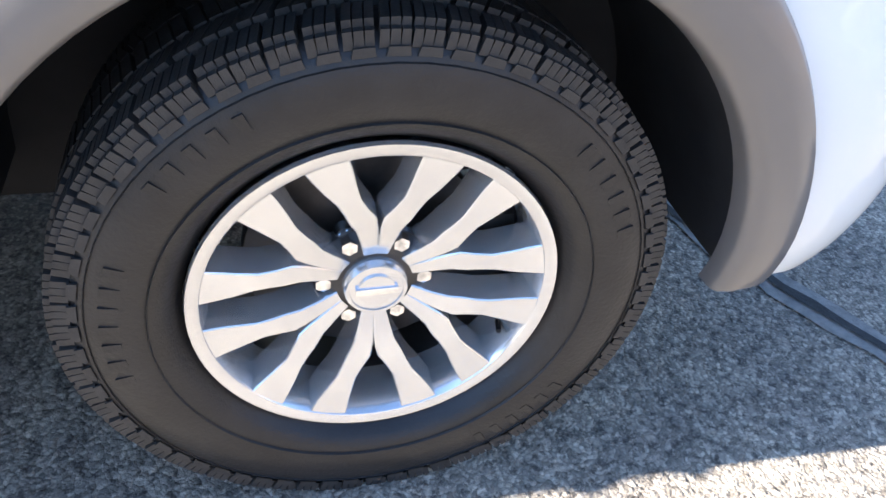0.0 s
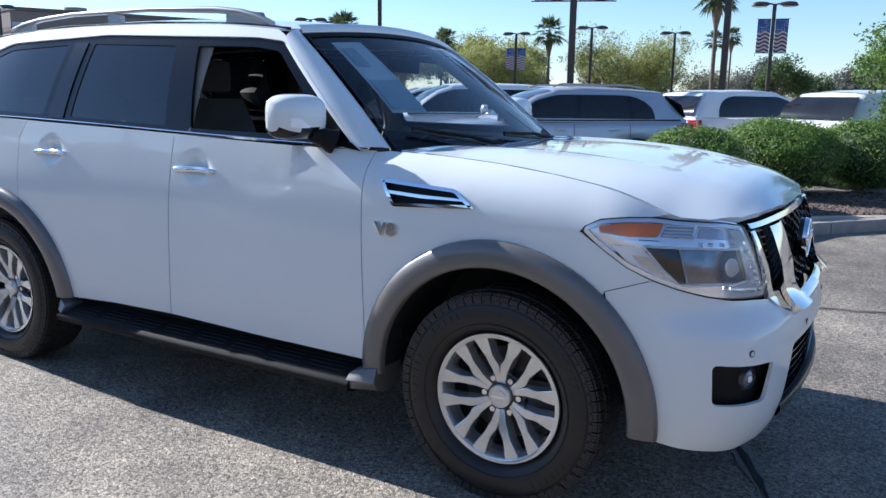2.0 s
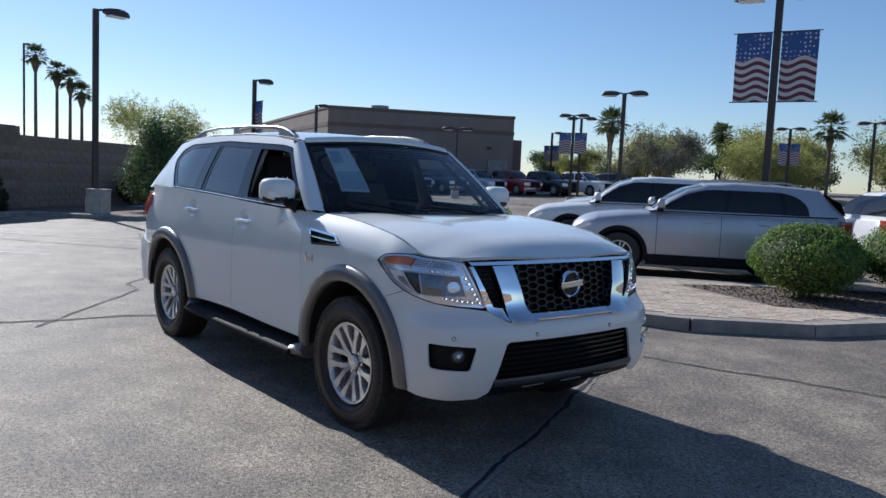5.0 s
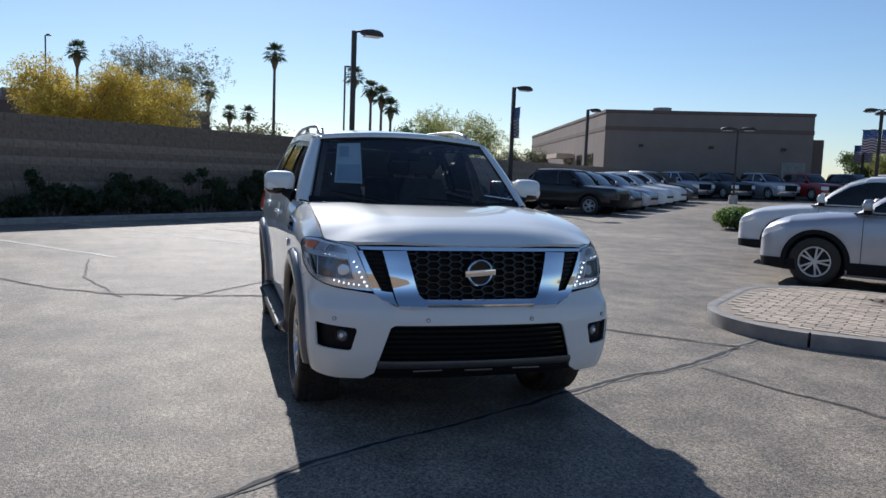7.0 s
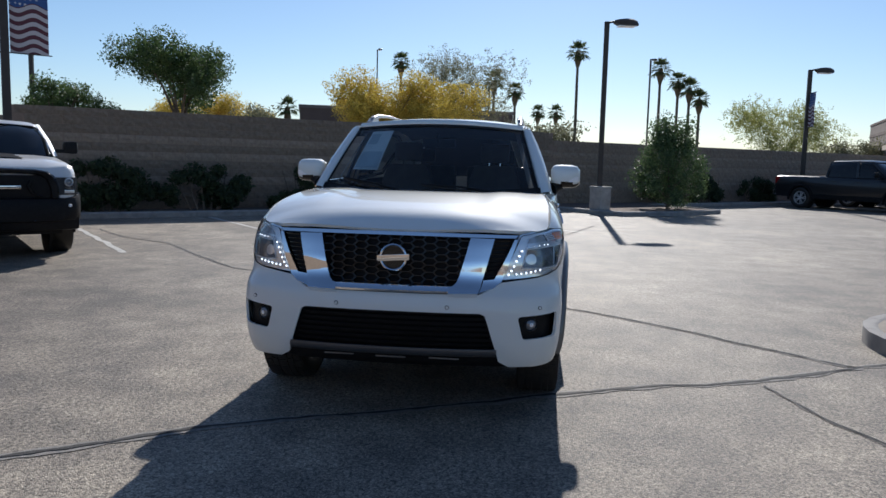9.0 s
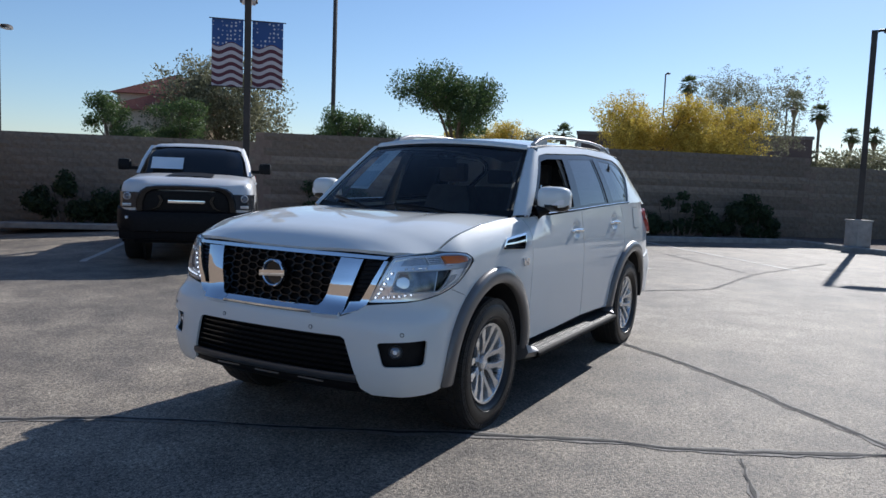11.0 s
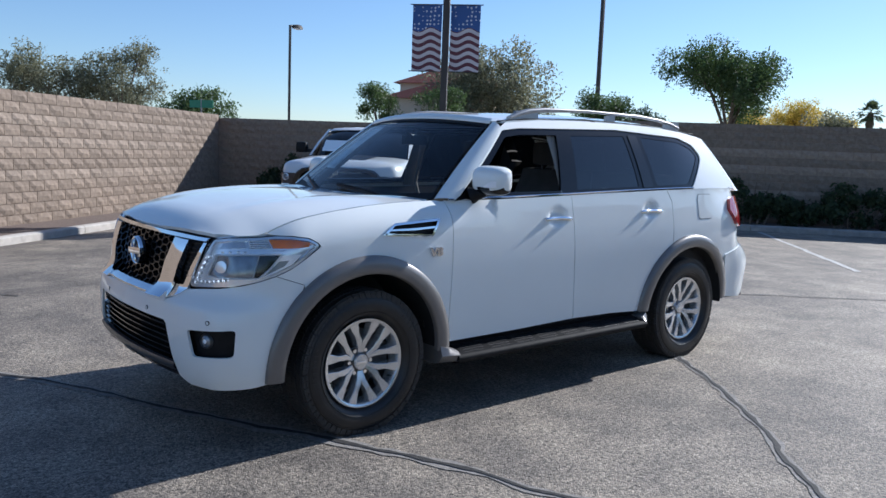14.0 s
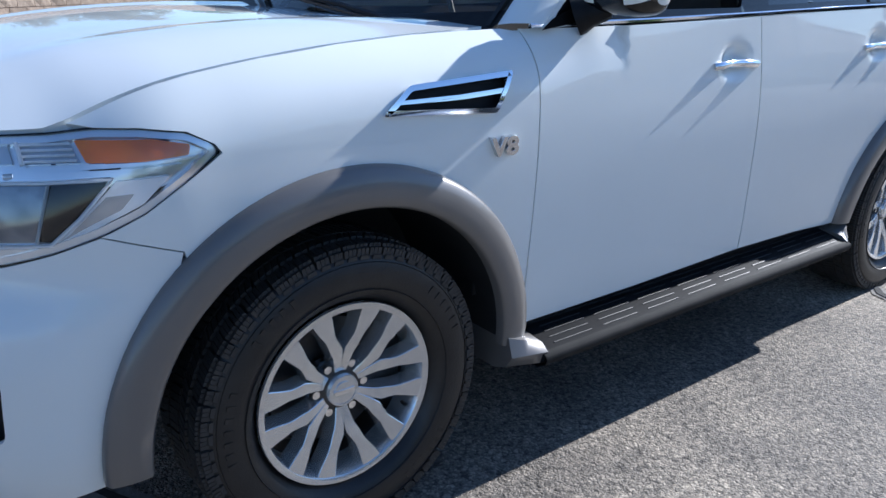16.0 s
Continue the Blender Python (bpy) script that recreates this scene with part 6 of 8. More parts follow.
add_cyl(bm, 0.0135, 0.0115, 0.052, 0.082, 6, pose(0, 0, 0, 90, 0, 0))
add_cyl(bm, 0.0165, 0.0165, 0.040, 0.058, 16, pose(0, 0, 0, 90, 0, 0))
WHEEL["nut"] = solid("wheel_nut", bm, CHROME, 30)
bm = lathe([(0.06, 0.0), (0.172, 0.0), (0.174, 0.004), (0.174, 0.024), (0.06, 0.028)], 48)
WHEEL["disc"] = solid("brake_disc", bm, IRON, 30)
WHEEL["caliper"] = solid("caliper", box(0.09, 0.205, -0.030, 0.06, -0.075, 0.075, bevel=0.015), IRON, 30)
WHEEL["valve"] = solid("valve", sweep([(0.192, -0.06, -0.105), (0.186, -0.085, -0.102)], 0.004, 8), BLACK_PLASTIC, 30)
for _x in (AXLE_F, AXLE_R):
    for _sd in (1, -1):
        wheel(_x, _sd)


# ---- nose: grille, chrome frame, lamps
GR = [(-0.432, 1.068), (0.432, 1.068), (0.372, 0.85), (0.352, 0.797), (-0.352, 0.797), (-0.372, 0.85)]
GRILLE = part("grille", panel_mesh("grille", SY(GR), shell, BLACK_PLASTIC, off=-0.055, thick=0.0, gap=-0.01, step=0.06), None, SUV, "black honeycomb grille")


def honeycomb():
    """Hexagonal cells of black bars with bright front edges."""
    bm = bmesh.new()
    w, h = 0.068, 0.040
    poly = SY(GR)
    seen = set()
    for r in range(-1, 10):
        for c in range(-8, 9):
            cx, cz = c * w * 0.75 * 1.32, 0.79 + r * h * 1.0 + (h / 2 if c % 2 else 0)
            pts = [(cx + w * 0.62 * math.cos(radians(a)), cz + h * 0.577 * math.sin(radians(a))) for a in (0, 60, 120, 180, 240, 300)]
            for a, b in zip(pts, pts[1:] + pts[:1]):
                key = tuple(sorted(((round(a[0], 3), round(a[1], 3)), (round(b[0], 3), round(b[1], 3)))))
                m = ((a[0] + b[0]) / 2, (a[1] + b[1]) / 2)
                if key in seen or not inside(poly, *m):
                    continue
                seen.add(key)
                p, q = shell(a[0], a[1], -0.022), shell(b[0], b[1], -0.022)
                d = (q - p).normalized()
                up = Vector((1, 0, 0.1)).cross(d).normalized() * 0.0035
                back = Vector((-0.022, 0, 0))
                v = [bm.verts.new(x) for x in (p - up, q - up, q + up, p + up, p - up + back, q - up + back, q + up + back, p + up + back)]
                for f in ((0, 1, 2, 3), (0, 4, 5, 1), (3, 2, 6, 7)):
                    bm.faces.new([v[i] for i in f])
    bmesh.ops.recalc_face_normals(bm, faces=bm.faces)
    return bm


tagged(part("grille_mesh", honeycomb(), MESH_BLACK, GRILLE, "glossy black hexagonal mesh", 0), kind="stuff")
# chrome V: two bars, sill and thin top strip
_vl = [(0.432, 1.074), (0.572, 1.070), (0.492, 0.80), (0.474, 0.770), (0.31, 0.767), (0.312, 0.805), (0.338, 0.811), (0.357, 0.830), (0.372, 0.865)]


def bar_face(s, z, off=0.0, side=1):
    """The front face of a grille bar: crowned across, kicked out at its foot."""
    t = min(max((1.074 - z) / 0.308, 0.0), 1.0)
    mid, half = s_of_y(0.502 - 0.090 * t), 0.070
    q = min(abs((abs(s) - mid) / half), 1.15)
    return shell(s, z, off - 0.004 * q * q + 0.004 * ease(0.86, 0.78, z) - 0.07 * max(0.0, z - 0.77), side)


both("chrome_bar", SY(_vl), bar_face, CHROME, "broad chrome bar of the grille frame", off=0.042, thick=0.05, step=0.02, own=False)
def sill_face(s, z, off=0.0, side=1):
    return shell(s, z, off - 0.012 * ((z - 0.786) / 0.018) ** 2, side)


part("chrome_sill", panel_mesh("chrome_sill", SY([(-0.39, 0.806), (0.39, 0.806), (0.40, 0.764), (-0.40, 0.764)]), sill_face, CHROME, off=0.030, thick=0.04, step=0.012, own=False), None, SUV, "chrome lower edge of the grille frame")
_top = SY([(-0.72, 1.090), (-0.4, 1.095), (0.0, 1.097), (0.4, 1.095), (0.72, 1.090), (0.70, 1.068), (0.4, 1.070), (0.0, 1.072), (-0.4, 1.070), (-0.70, 1.068)])
part("chrome_strip", panel_mesh("chrome_strip", _top, shell, CHROME, off=0.004, thick=0.03), None, SUV, "thin chrome strip under the hood")
both("side_grille", SY([(0.574, 1.062), (0.682, 1.060), (0.566, 0.842), (0.507, 0.842)]), shell, BLACK_PLASTIC, "black mesh insert", off=-0.02, thick=0.03)
for _sd in (1, -1):
    bm = bmesh.new()
    for k in range(9):
        z = 0.86 + k * 0.024
        y0, y1 = 0.509 + (z - 0.842) * 0.30, 0.564 + (z - 0.842) * 0.53
        sweep([shell(s_of_y(y0), z, -0.012, _sd), shell(s_of_y(y1), z + 0.004, -0.012, _sd)], 0.0035, 5, bm=bm)
    part("grille_slats", bm, BLACK_GLOSS, SUV, "thin dark slats")
both("chrome_edge", SY([(0.688, 1.068), (0.714, 1.066), (0.612, 0.828), (0.565, 0.794), (0.478, 0.768), (0.494, 0.802), (0.507, 0.839), (0.568, 0.846)]), shell, CHROME, "slim chrome outer edge", off=0.010, thick=0.03)


def badge():
    """The round emblem: a chrome ring with a plain bar."""
    base = shell(0.0, 0.952, 0.018)
    ob = part("badge", lathe([(0.062, 0.012), (0.066, -0.004), (0.072, -0.008), (0.078, -0.004), (0.081, 0.012)], 48), CHROME, SUV, "chrome ring emblem", m=Matrix.Translation(base) @ pose(0, 0, 0, 0, -4, 90))
    part("backing", lathe([(0.0005, 0.010), (0.078, 0.010), (0.079, 0.03)], 40), BLACK_GLOSS, ob, "black backing disc")
    part("bar", box(-0.092, 0.092, -0.012, 0.012, -0.017, 0.017, bevel=0.003), CHROME, ob, "plain chrome bar across the ring")


badge()

# lower intake, skid trim, fog lamps, sensors, camera plate
part("lower_grille", panel_mesh("lower_grille", SY([(-0.515, 0.66), (0.515, 0.66), (0.60, 0.40), (-0.60, 0.40)]), shell, BLACK_PLASTIC, off=-0.05, thick=0.0, gap=-0.01, step=0.06), None, SUV, "black slatted lower grille")
for _k in range(7):
    z = 0.635 - _k * 0.03
    y = 0.50 + (0.66 - z) * 0.32
    rows = [[shell(math.copysign(s_of_y(abs(yy)), yy), z + dz, o) for o, dz in ((-0.05, 0.004), (-0.018, 0.0), (-0.02, -0.008), (-0.05, -0.006))] for yy in [y * (-1 + i / 8) for i in range(17)]]
    part("grille_slat", strip_loft(rows), BLACK_GLOSS, SUV, "", 60)
part("sensor_block", box(2.405, 2.442, -0.075, 0.075, 0.50, 0.64, bevel=0.006), SKID, SUV, "square dark-grey radar cover")
_sk = [[shell(math.copysign(s_of_y(abs(yy)), yy), z, o) for z, o in ((0.452, -0.03), (0.455, 0.004), (0.434, 0.014), (0.412, 0.008), (0.405, -0.02))] for yy in [0.585 * (-1 + i / 12) for i in range(25)]]
part("skid_bar", strip_loft(_sk), SKID, SUV, "dark silver bar of the lower bumper", 60)
_sk = [[shell(math.copysign(s_of_y(abs(yy)), yy), z, o) for z, o in ((0.428, -0.012), (0.40, -0.012), (0.36, -0.03), (0.325, -0.08), (0.31, -0.16))] for yy in [0.66 * (-1 + i / 12) for i in range(25)]]
part("air_dam", strip_loft(_sk), BLACK_PLASTIC, SUV, "black lower air dam", 60)
for _y in (-0.3, 0.0, 0.3):
    part("dam_slot", box(0, 0.012, -0.085, 0.085, -0.004, 0.004, bevel=0.002), TRIM_GREY, SUV, "pale slot of the air dam", m=Matrix.Translation(shell(math.copysign(s_of_y(abs(_y)), _y), 0.395, -0.012)))
for _sd in (1, -1):
    part("fog_bezel", panel_mesh("fog_bezel", FOG, shell, BLACK_PLASTIC, _sd, off=-0.042, thick=0.0, gap=-0.01), None, SUV, "black fog-lamp recess")
    sg = s_of_y(0.775)
    p = shell(sg, 0.590, -0.040, _sd)
    q = (shell(sg, 0.590, 0.1, _sd) - shell(sg, 0.590, 0.0, _sd)).to_track_quat("-Y", "Z").to_matrix().to_4x4()
    fg = part("fog_lamp", lathe([(0.031, -0.004), (0.033, -0.012), (0.035, -0.010), (0.040, 0.004)], 32), SKID, SUV, "round fog lamp", m=Matrix.Translation(p) @ q)
    part("lens", lathe([(0.0005, -0.014), (0.02, -0.012), (0.031, -0.004)], 32), LAMP_BOWL, fg)
    part("reflector", lathe([(0.0005, -0.017), (0.008, -0.016), (0.012, -0.0125)], 24), LAMP_WHITE, fg)
    for yy, z in ((0.805, 0.690), (0.31, 0.690)):
        so = s_of_y(yy) if yy < 0.9 else s_of_x(2.28)
        q2 = (shell(so, z, 0.1, _sd) - shell(so, z, 0.0, _sd)).to_track_quat("-Y", "Z").to_matrix().to_4x4()
        part("parking_sensor", lathe([(0.0005, -0.002), (0.008, -0.002), (0.0085, 0.002)], 24), WHITE_PAINT, SUV, "round parking sensor", m=Matrix.Translation(shell(so, z, 0.001, _sd)) @ q2)
        part("sensor_ring", lathe([(0.0086, 0.001), (0.0090, -0.0018), (0.0112, -0.0018), (0.0118, 0.002)], 24), DARK_TRIM, SUV, "dark ring round a sensor", m=Matrix.Translation(shell(so, z, 0.001, _sd)) @ q2)

# headlamps
_hl = SY([(0.738, 1.080), (0.665, 0.94), (0.615, 0.842), (0.72, 0.850)]) + SX([(2.27, 0.868), (2.155, 0.894), (2.075, 0.918), (1.99, 0.954), (1.90, 1.012), (1.842, 1.057), (1.85, 1.072), (1.895, 1.095), (1.98, 1.106), (2.06, 1.108), (2.14, 1.10)]) + SY([(0.83, 1.093)])
_hl = shrink(densify(round_poly(_hl, 0.012), 0.03), -0.006)


GLOW = bpy.data.materials.new("running_light")
GLOW.use_nodes = True
GLOW.node_tree.nodes["Principled BSDF"].inputs["Emission Color"].default_value = (0.85, 0.93, 1.0, 1)
GLOW.node_tree.nodes["Principled BSDF"].inputs["Emission Strength"].default_value = 1.2


def lamp_poly(pts):
    """Points of the lamp: (y, z) on the front, or ("x", x, z) round the side."""
    return [(s_of_x(p[1]), p[2]) if len(p) == 3 else (s_of_y(p[0]), p[1]) for p in pts]


def lamp_bowl(s, z, off=0.0, side=1):
    """A reflector hollowed round the projector."""
    d2 = ((s - s_of_y(0.80)) / 0.075) ** 2 + ((z - 0.950) / 0.050) ** 2
    return shell(s, z, off - 0.012 * math.exp(-d2), side)


for _sd in (1, -1):
    HL = part("headlight", panel_mesh("headlight", _hl, shell, LAMP_SILVER, _sd, off=-0.024, thick=0.0, gap=-0.004), None, SUV, "wedge-shaped headlight with an amber reflector")

    def lamp_part(name, pts, material, off, thick, label="", surf=shell, r=0.004, step=0.03):
        poly = round_poly(lamp_poly(pts), r, 2)
        return part(name, panel_mesh(name, poly, surf, material, _sd, off=off, thick=thick, step=step, gap=0.0), None, HL, label)

    part("bezel", panel_mesh("bezel", _hl, shell, BLACK_GLOSS, _sd, off=-0.003, holes=[shrink(densify(_hl, 0.03), 0.003)], thick=0.008, gap=0.0), None, HL, "black outer seal")
    part("chrome_border", panel_mesh("chrome_border", shrink(densify(_hl, 0.03), 0.0032), shell, LAMP_SILVER, _sd, off=-0.008, holes=[shrink(densify(_hl, 0.03), 0.017)], thick=0.024, gap=0.0), None, HL, "silver inner border")
    lamp_part("amber_reflector", [("x", 1.895, 1.056), ("x", 1.890, 1.076), ("x", 1.96, 1.090), ("x", 2.095, 1.092), ("x", 2.080, 1.052), ("x", 1.98, 1.050)], AMBER, -0.008, 0.02, "orange side reflector")
    lamp_part("amber_surround", [("x", 1.870, 1.054), ("x", 1.880, 1.046), ("x", 2.09, 1.041), ("x", 2.08, 1.051), ("x", 1.98, 1.049)], LAMP_SILVER, -0.007, 0.02, "silver edge under the reflector", r=0.002)
    lamp_part("indicator", [("x", 2.088, 1.052), ("x", 2.103, 1.091), ("x", 2.215, 1.087), ("x", 2.195, 1.050)], LAMP_DIM, -0.016, 0.012, "clear ribbed indicator")
    for k in range(4):
        part("rib", sweep([shell(s_of_x(2.095 + 0.002 * k), 1.057 + 0.0095 * k, -0.011, _sd), shell(s_of_x(2.200 + 0.003 * k), 1.055 + 0.0095 * k, -0.011, _sd)], 0.0026, 5), LAMP_WHITE, HL)
    part("rib_post", sweep([shell(s_of_x(2.200), 1.050, -0.010, _sd), shell(s_of_x(2.214), 1.088, -0.010, _sd)], 0.0045, 6), LAMP_WHITE, HL)
    lamp_part("clear_box", [("x", 2.222, 1.050), ("x", 2.236, 1.084), (0.80, 1.070), (0.776, 1.040)], LAMP_DIM, -0.018, 0.012, "dim clear lamp chamber")
    # bar under the upper chambers, with the bay hanging from it
    lamp_part("chrome_blade", [("x", 1.905, 1.040), ("x", 2.10, 1.038), ("x", 2.22, 1.040), (0.772, 1.032), (0.765, 1.012), ("x", 2.22, 1.022), ("x", 2.06, 1.026), ("x", 1.95, 1.026)], LAMP_SILVER, -0.009, 0.022, "silver blade between the chambers", r=0.003)
    lamp_part("reflector_bowl", [(0.775, 1.004), ("x", 2.22, 1.016), ("x", 2.155, 1.016), ("x", 2.19, 0.910), (0.80, 0.905), (0.735, 0.908)], LAMP_BOWL, -0.016, 0.010, "hollow grey reflector", lamp_bowl, step=0.012)
    lamp_part("projector_window", [("x", 2.150, 1.016), ("x", 2.045, 1.018), ("x", 2.105, 0.950), ("x", 2.155, 0.906), ("x", 2.185, 0.910)], BLACK_GLOSS, -0.020, 0.010, "dark projector chamber")
    part("chamber_edge", sweep([shell(s_of_x(2.152), 1.016, -0.013, _sd), shell(s_of_x(2.187), 0.908, -0.013, _sd)], 0.0035, 6), LAMP_SILVER, HL)
    lamp_part("light_guide", [("x", 1.935, 1.018), ("x", 2.035, 1.016), ("x", 2.105, 0.944), ("x", 2.165, 0.904), ("x", 2.19, 0.890), ("x", 2.150, 0.902), ("x", 2.075, 0.930), ("x", 1.99, 0.968)], LAMP_WHITE, -0.013, 0.016, "bright boomerang light guide", r=0.003)
    lamp_part("guide_inset", [("x", 2.005, 0.990), ("x", 2.055, 0.988), ("x", 2.125, 0.922), ("x", 2.145, 0.908), ("x", 2.085, 0.938), ("x", 2.03, 0.962)], LAMP_DIM, -0.0118, 0.004, "recess of the light guide", r=0.002)
    lamp_part("led_strip", [(0.764, 1.008), (0.738, 0.908), (0.80, 0.903), ("x", 2.19, 0.905), ("x", 2.165, 0.900), ("x", 2.20, 0.884), (0.80, 0.868), (0.65, 0.856), (0.672, 0.885), (0.700, 0.935), (0.735, 1.000)], LAMP_SILVER, -0.012, 0.018, "silver carrier of the running lights", r=0.003)
    leds = [(0.735, 1.000), (0.718, 0.972), (0.702, 0.944), (0.687, 0.916), (0.672, 0.890), (0.655, 0.868), (0.700, 0.872), (0.728, 0.875), (0.757, 0.878), (0.786, 0.882), (0.815, 0.887), (0.842, 0.892)]
    for (y, z), r in [(q, 0.0064) for q in leds] + [(q, 0.0046) for q in ((0.905, 1.031), (0.880, 1.031), (0.850, 1.029), (0.815, 1.026))]:
        seat = Matrix.Translation(shell(s_of_y(y) if y < 0.84 else s_of_x(float(np.interp(y, (0.84, 0.925), (2.315, 2.20)))), z, -0.008, _sd)) @ pose(0, 0, 0, 0, 0, 90)
        tube = part("led_tube", lathe([(r, 0.006), (r, -0.009), (r * 1.2, -0.009), (r * 1.25, 0.006)], 12), LAMP_SILVER, HL, m=seat)
        part("led", lathe([(0.0003, 0.0022), (r * 0.6, 0.0026), (r, 0.0032)], 12), GLOW, HL, "lit white running light", m=seat)
    bay = lamp_poly([(0.766, 1.010), ("x", 2.22, 1.019), ("x", 2.04, 1.021), ("x", 2.105, 0.950), ("x", 2.160, 0.904), (0.80, 0.900), (0.733, 0.904)])
    part("bay_outline", sweep([shell(q, z, -0.010, _sd) for q, z in densify(bay + bay[:1], 0.03, False)], 0.0042, 6), LAMP_WHITE, HL, "bright outline of the projector bay")
    lens = part("lens", panel_mesh("lens", _hl, shell, CLEAR, _sd, off=0.002, thick=0.0, gap=0.004), None, HL, "clear outer lens")
    lens.visible_shadow = False

# ---- fuel flap on the driver's side
FLAP = round_poly(SX([(-1.615, 1.305), (-1.815, 1.305), (-1.825, 1.11), (-1.625, 1.11)]), 0.03)
part("flap_seam", panel_mesh("flap_seam", shrink(densify(FLAP, 0.03), -0.004), shell, TRIM_GREY, 1, off=0.0012, thick=0.0), None, SUV, "shadow gap round the fuel flap")
part("fuel_flap", panel_mesh("fuel_flap", FLAP, shell, WHITE_PAINT, 1, off=0.0035, thick=0.003), None, SUV, "painted fuel flap")

# ---- fender vent and lettering
for _sd in (1, -1):
    _dx = VENT_SHIFT[_sd]
    VENT = vent_outline(_dx)
    v = part("fender_vent", panel_mesh("fender_vent", VENT, shell, CHROME, _sd, off=0.010, holes=[shrink(densify(VENT, 0.02), 0.013)], thick=0.025, step=0.03, gap=0.0), None, SUV, "chrome-framed fender vent")
    part("vent_mesh", panel_mesh("vent_mesh", VENT, shell, BLACK_PLASTIC, _sd, off=-0.020, thick=0.0, step=0.04), None, v, "black vent recess")
    bar = SX([(1.058 + _dx, 1.142), (1.068 + _dx, 1.124), (1.22 + _dx, 1.115), (1.42 + _dx, 1.116), (1.40 + _dx, 1.130), (1.22 + _dx, 1.133)])
    part("vent_bar", panel_mesh("vent_bar", bar, shell, CHROME, _sd, off=0.008, thick=0.02, step=0.03), None, v, "chrome bar of the vent")


def lettering(text, size, m, material, parent, depth=0.004):
    cu = bpy.data.curves.new("lettering", "FONT")
    cu.body, cu.size, cu.extrude, cu.bevel_depth, cu.offset = text, size, depth, 0.001, 0.0022
    cu.align_x, cu.align_y = "CENTER", "CENTER"
    tmp = bpy.data.objects.new("tmp", cu)
    me = bpy.data.meshes.new_from_object(tmp)
    bpy.data.objects.remove(tmp)
    me.materials.append(material)
    return part("lettering", me, None, parent, "chrome letters " + text, m=m)


for _sd in (1, -1):
    p = shell(s_of_x(1.070 + VENT_SHIFT[_sd]), 0.988, 0.004, _sd)
    lettering("V8", 0.066, Matrix.Translation(p) @ pose(0, 0, 0, 90, 0, 0 if _sd < 0 else 180) @ Matrix.Diagonal((1.25, 1, 1, 1)), BADGE_CHROME, SUV, 0.008)


# ---- door handles and mirrors
def handle(x, z, side):
    pts = [shell(s_of_x(x + dx), z + dz, o, side) for dx, dz, o in ((0.125, 0.0, 0.0), (0.105, 0.002, 0.009), (0.04, 0.004, 0.014), (-0.04, 0.004, 0.014), (-0.105, 0.001, 0.009), (-0.128, 0.0, 0.0))]
    h = part("door_handle", sweep(pts, [0.011, 0.014, 0.0155, 0.0155, 0.015, 0.012], 10), CHROME, SUV, "chrome door handle", 60)


for _hx, _hz in HANDLES:
    for _sd in (1, -1):
        handle(_hx, _hz, _sd)


def mirror(side):
    """Door mirror: painted cap over a black lower shell, glass facing back."""
    back = 0.0 if side > 0 else 0.03
    secs, low = [], []
    for i in range(13):
        t = i / 12
        y = 0.888 + 0.220 * t
        k = math.sqrt(max(0.0, 1 - abs(2 * t - 0.98) ** 3.4)) if 0 < t < 1 else 0.12
        hz, dx = 0.088 * (0.55 + 0.45 * k), 0.105 * (0.30 + 0.70 * k)
        zc, xc = 1.402 - 0.004 * t, 0.685 - 0.025 * t - back
        ringp = []
        for j in range(25):
            a = radians(-90 + 360 * j / 24)
            c, s = math.cos(a), math.sin(a)
            px = math.copysign(abs(c) ** 0.72, c) * dx
            if px < 0:
                px *= 0.62
            pz = math.copysign(abs(s) ** 0.62, s) * hz
            ringp.append(Vector((xc + px, side * y, zc + pz)))
        secs.append(ringp)
    cap = loft([s[:-1] for s in secs], True)
    for face in cap.faces:
        if face.calc_center_median().z < 1.353:
            face.material_index = 1
    ob = part("mirror", cap, [WHITE_PAINT, BLACK_GLOSS], SUV, "white door mirror with a black lower edge", 60)
    pts = [(0.765, 0.895, 1.302), (0.74, 0.925, 1.318), (0.71, 0.965, 1.335)]
    part("foot", sweep([Vector((x, side * y, z)) for x, y, z in pts], [0.055, 0.040, 0.032], 10), BLACK_PLASTIC, ob)
    sig = [[secs[k][5] + Vector((0.004, 0.003 * side, -0.002)), secs[k][5].lerp(secs[k][6], u) + Vector((0.004, 0.003 * side, 0))] for k, u in ((7, 0.15), (8, 0.45), (9, 0.8), (10, 1.0), (11, 1.0))]
    part("signal", strip_loft(sig), LAMP_WHITE, ob, "clear turn-signal lens")
    bm = bmesh.new()
    bm.faces.new([bm.verts.new((0.613 - back, side * y, z)) for y, z in ((0.89, 1.345), (1.075, 1.345), (1.082, 1.46), (0.90, 1.465))])
    part("mirror_glass", bm, CHROME, ob, "mirror glass", 0)


mirror(1)
mirror(-1)


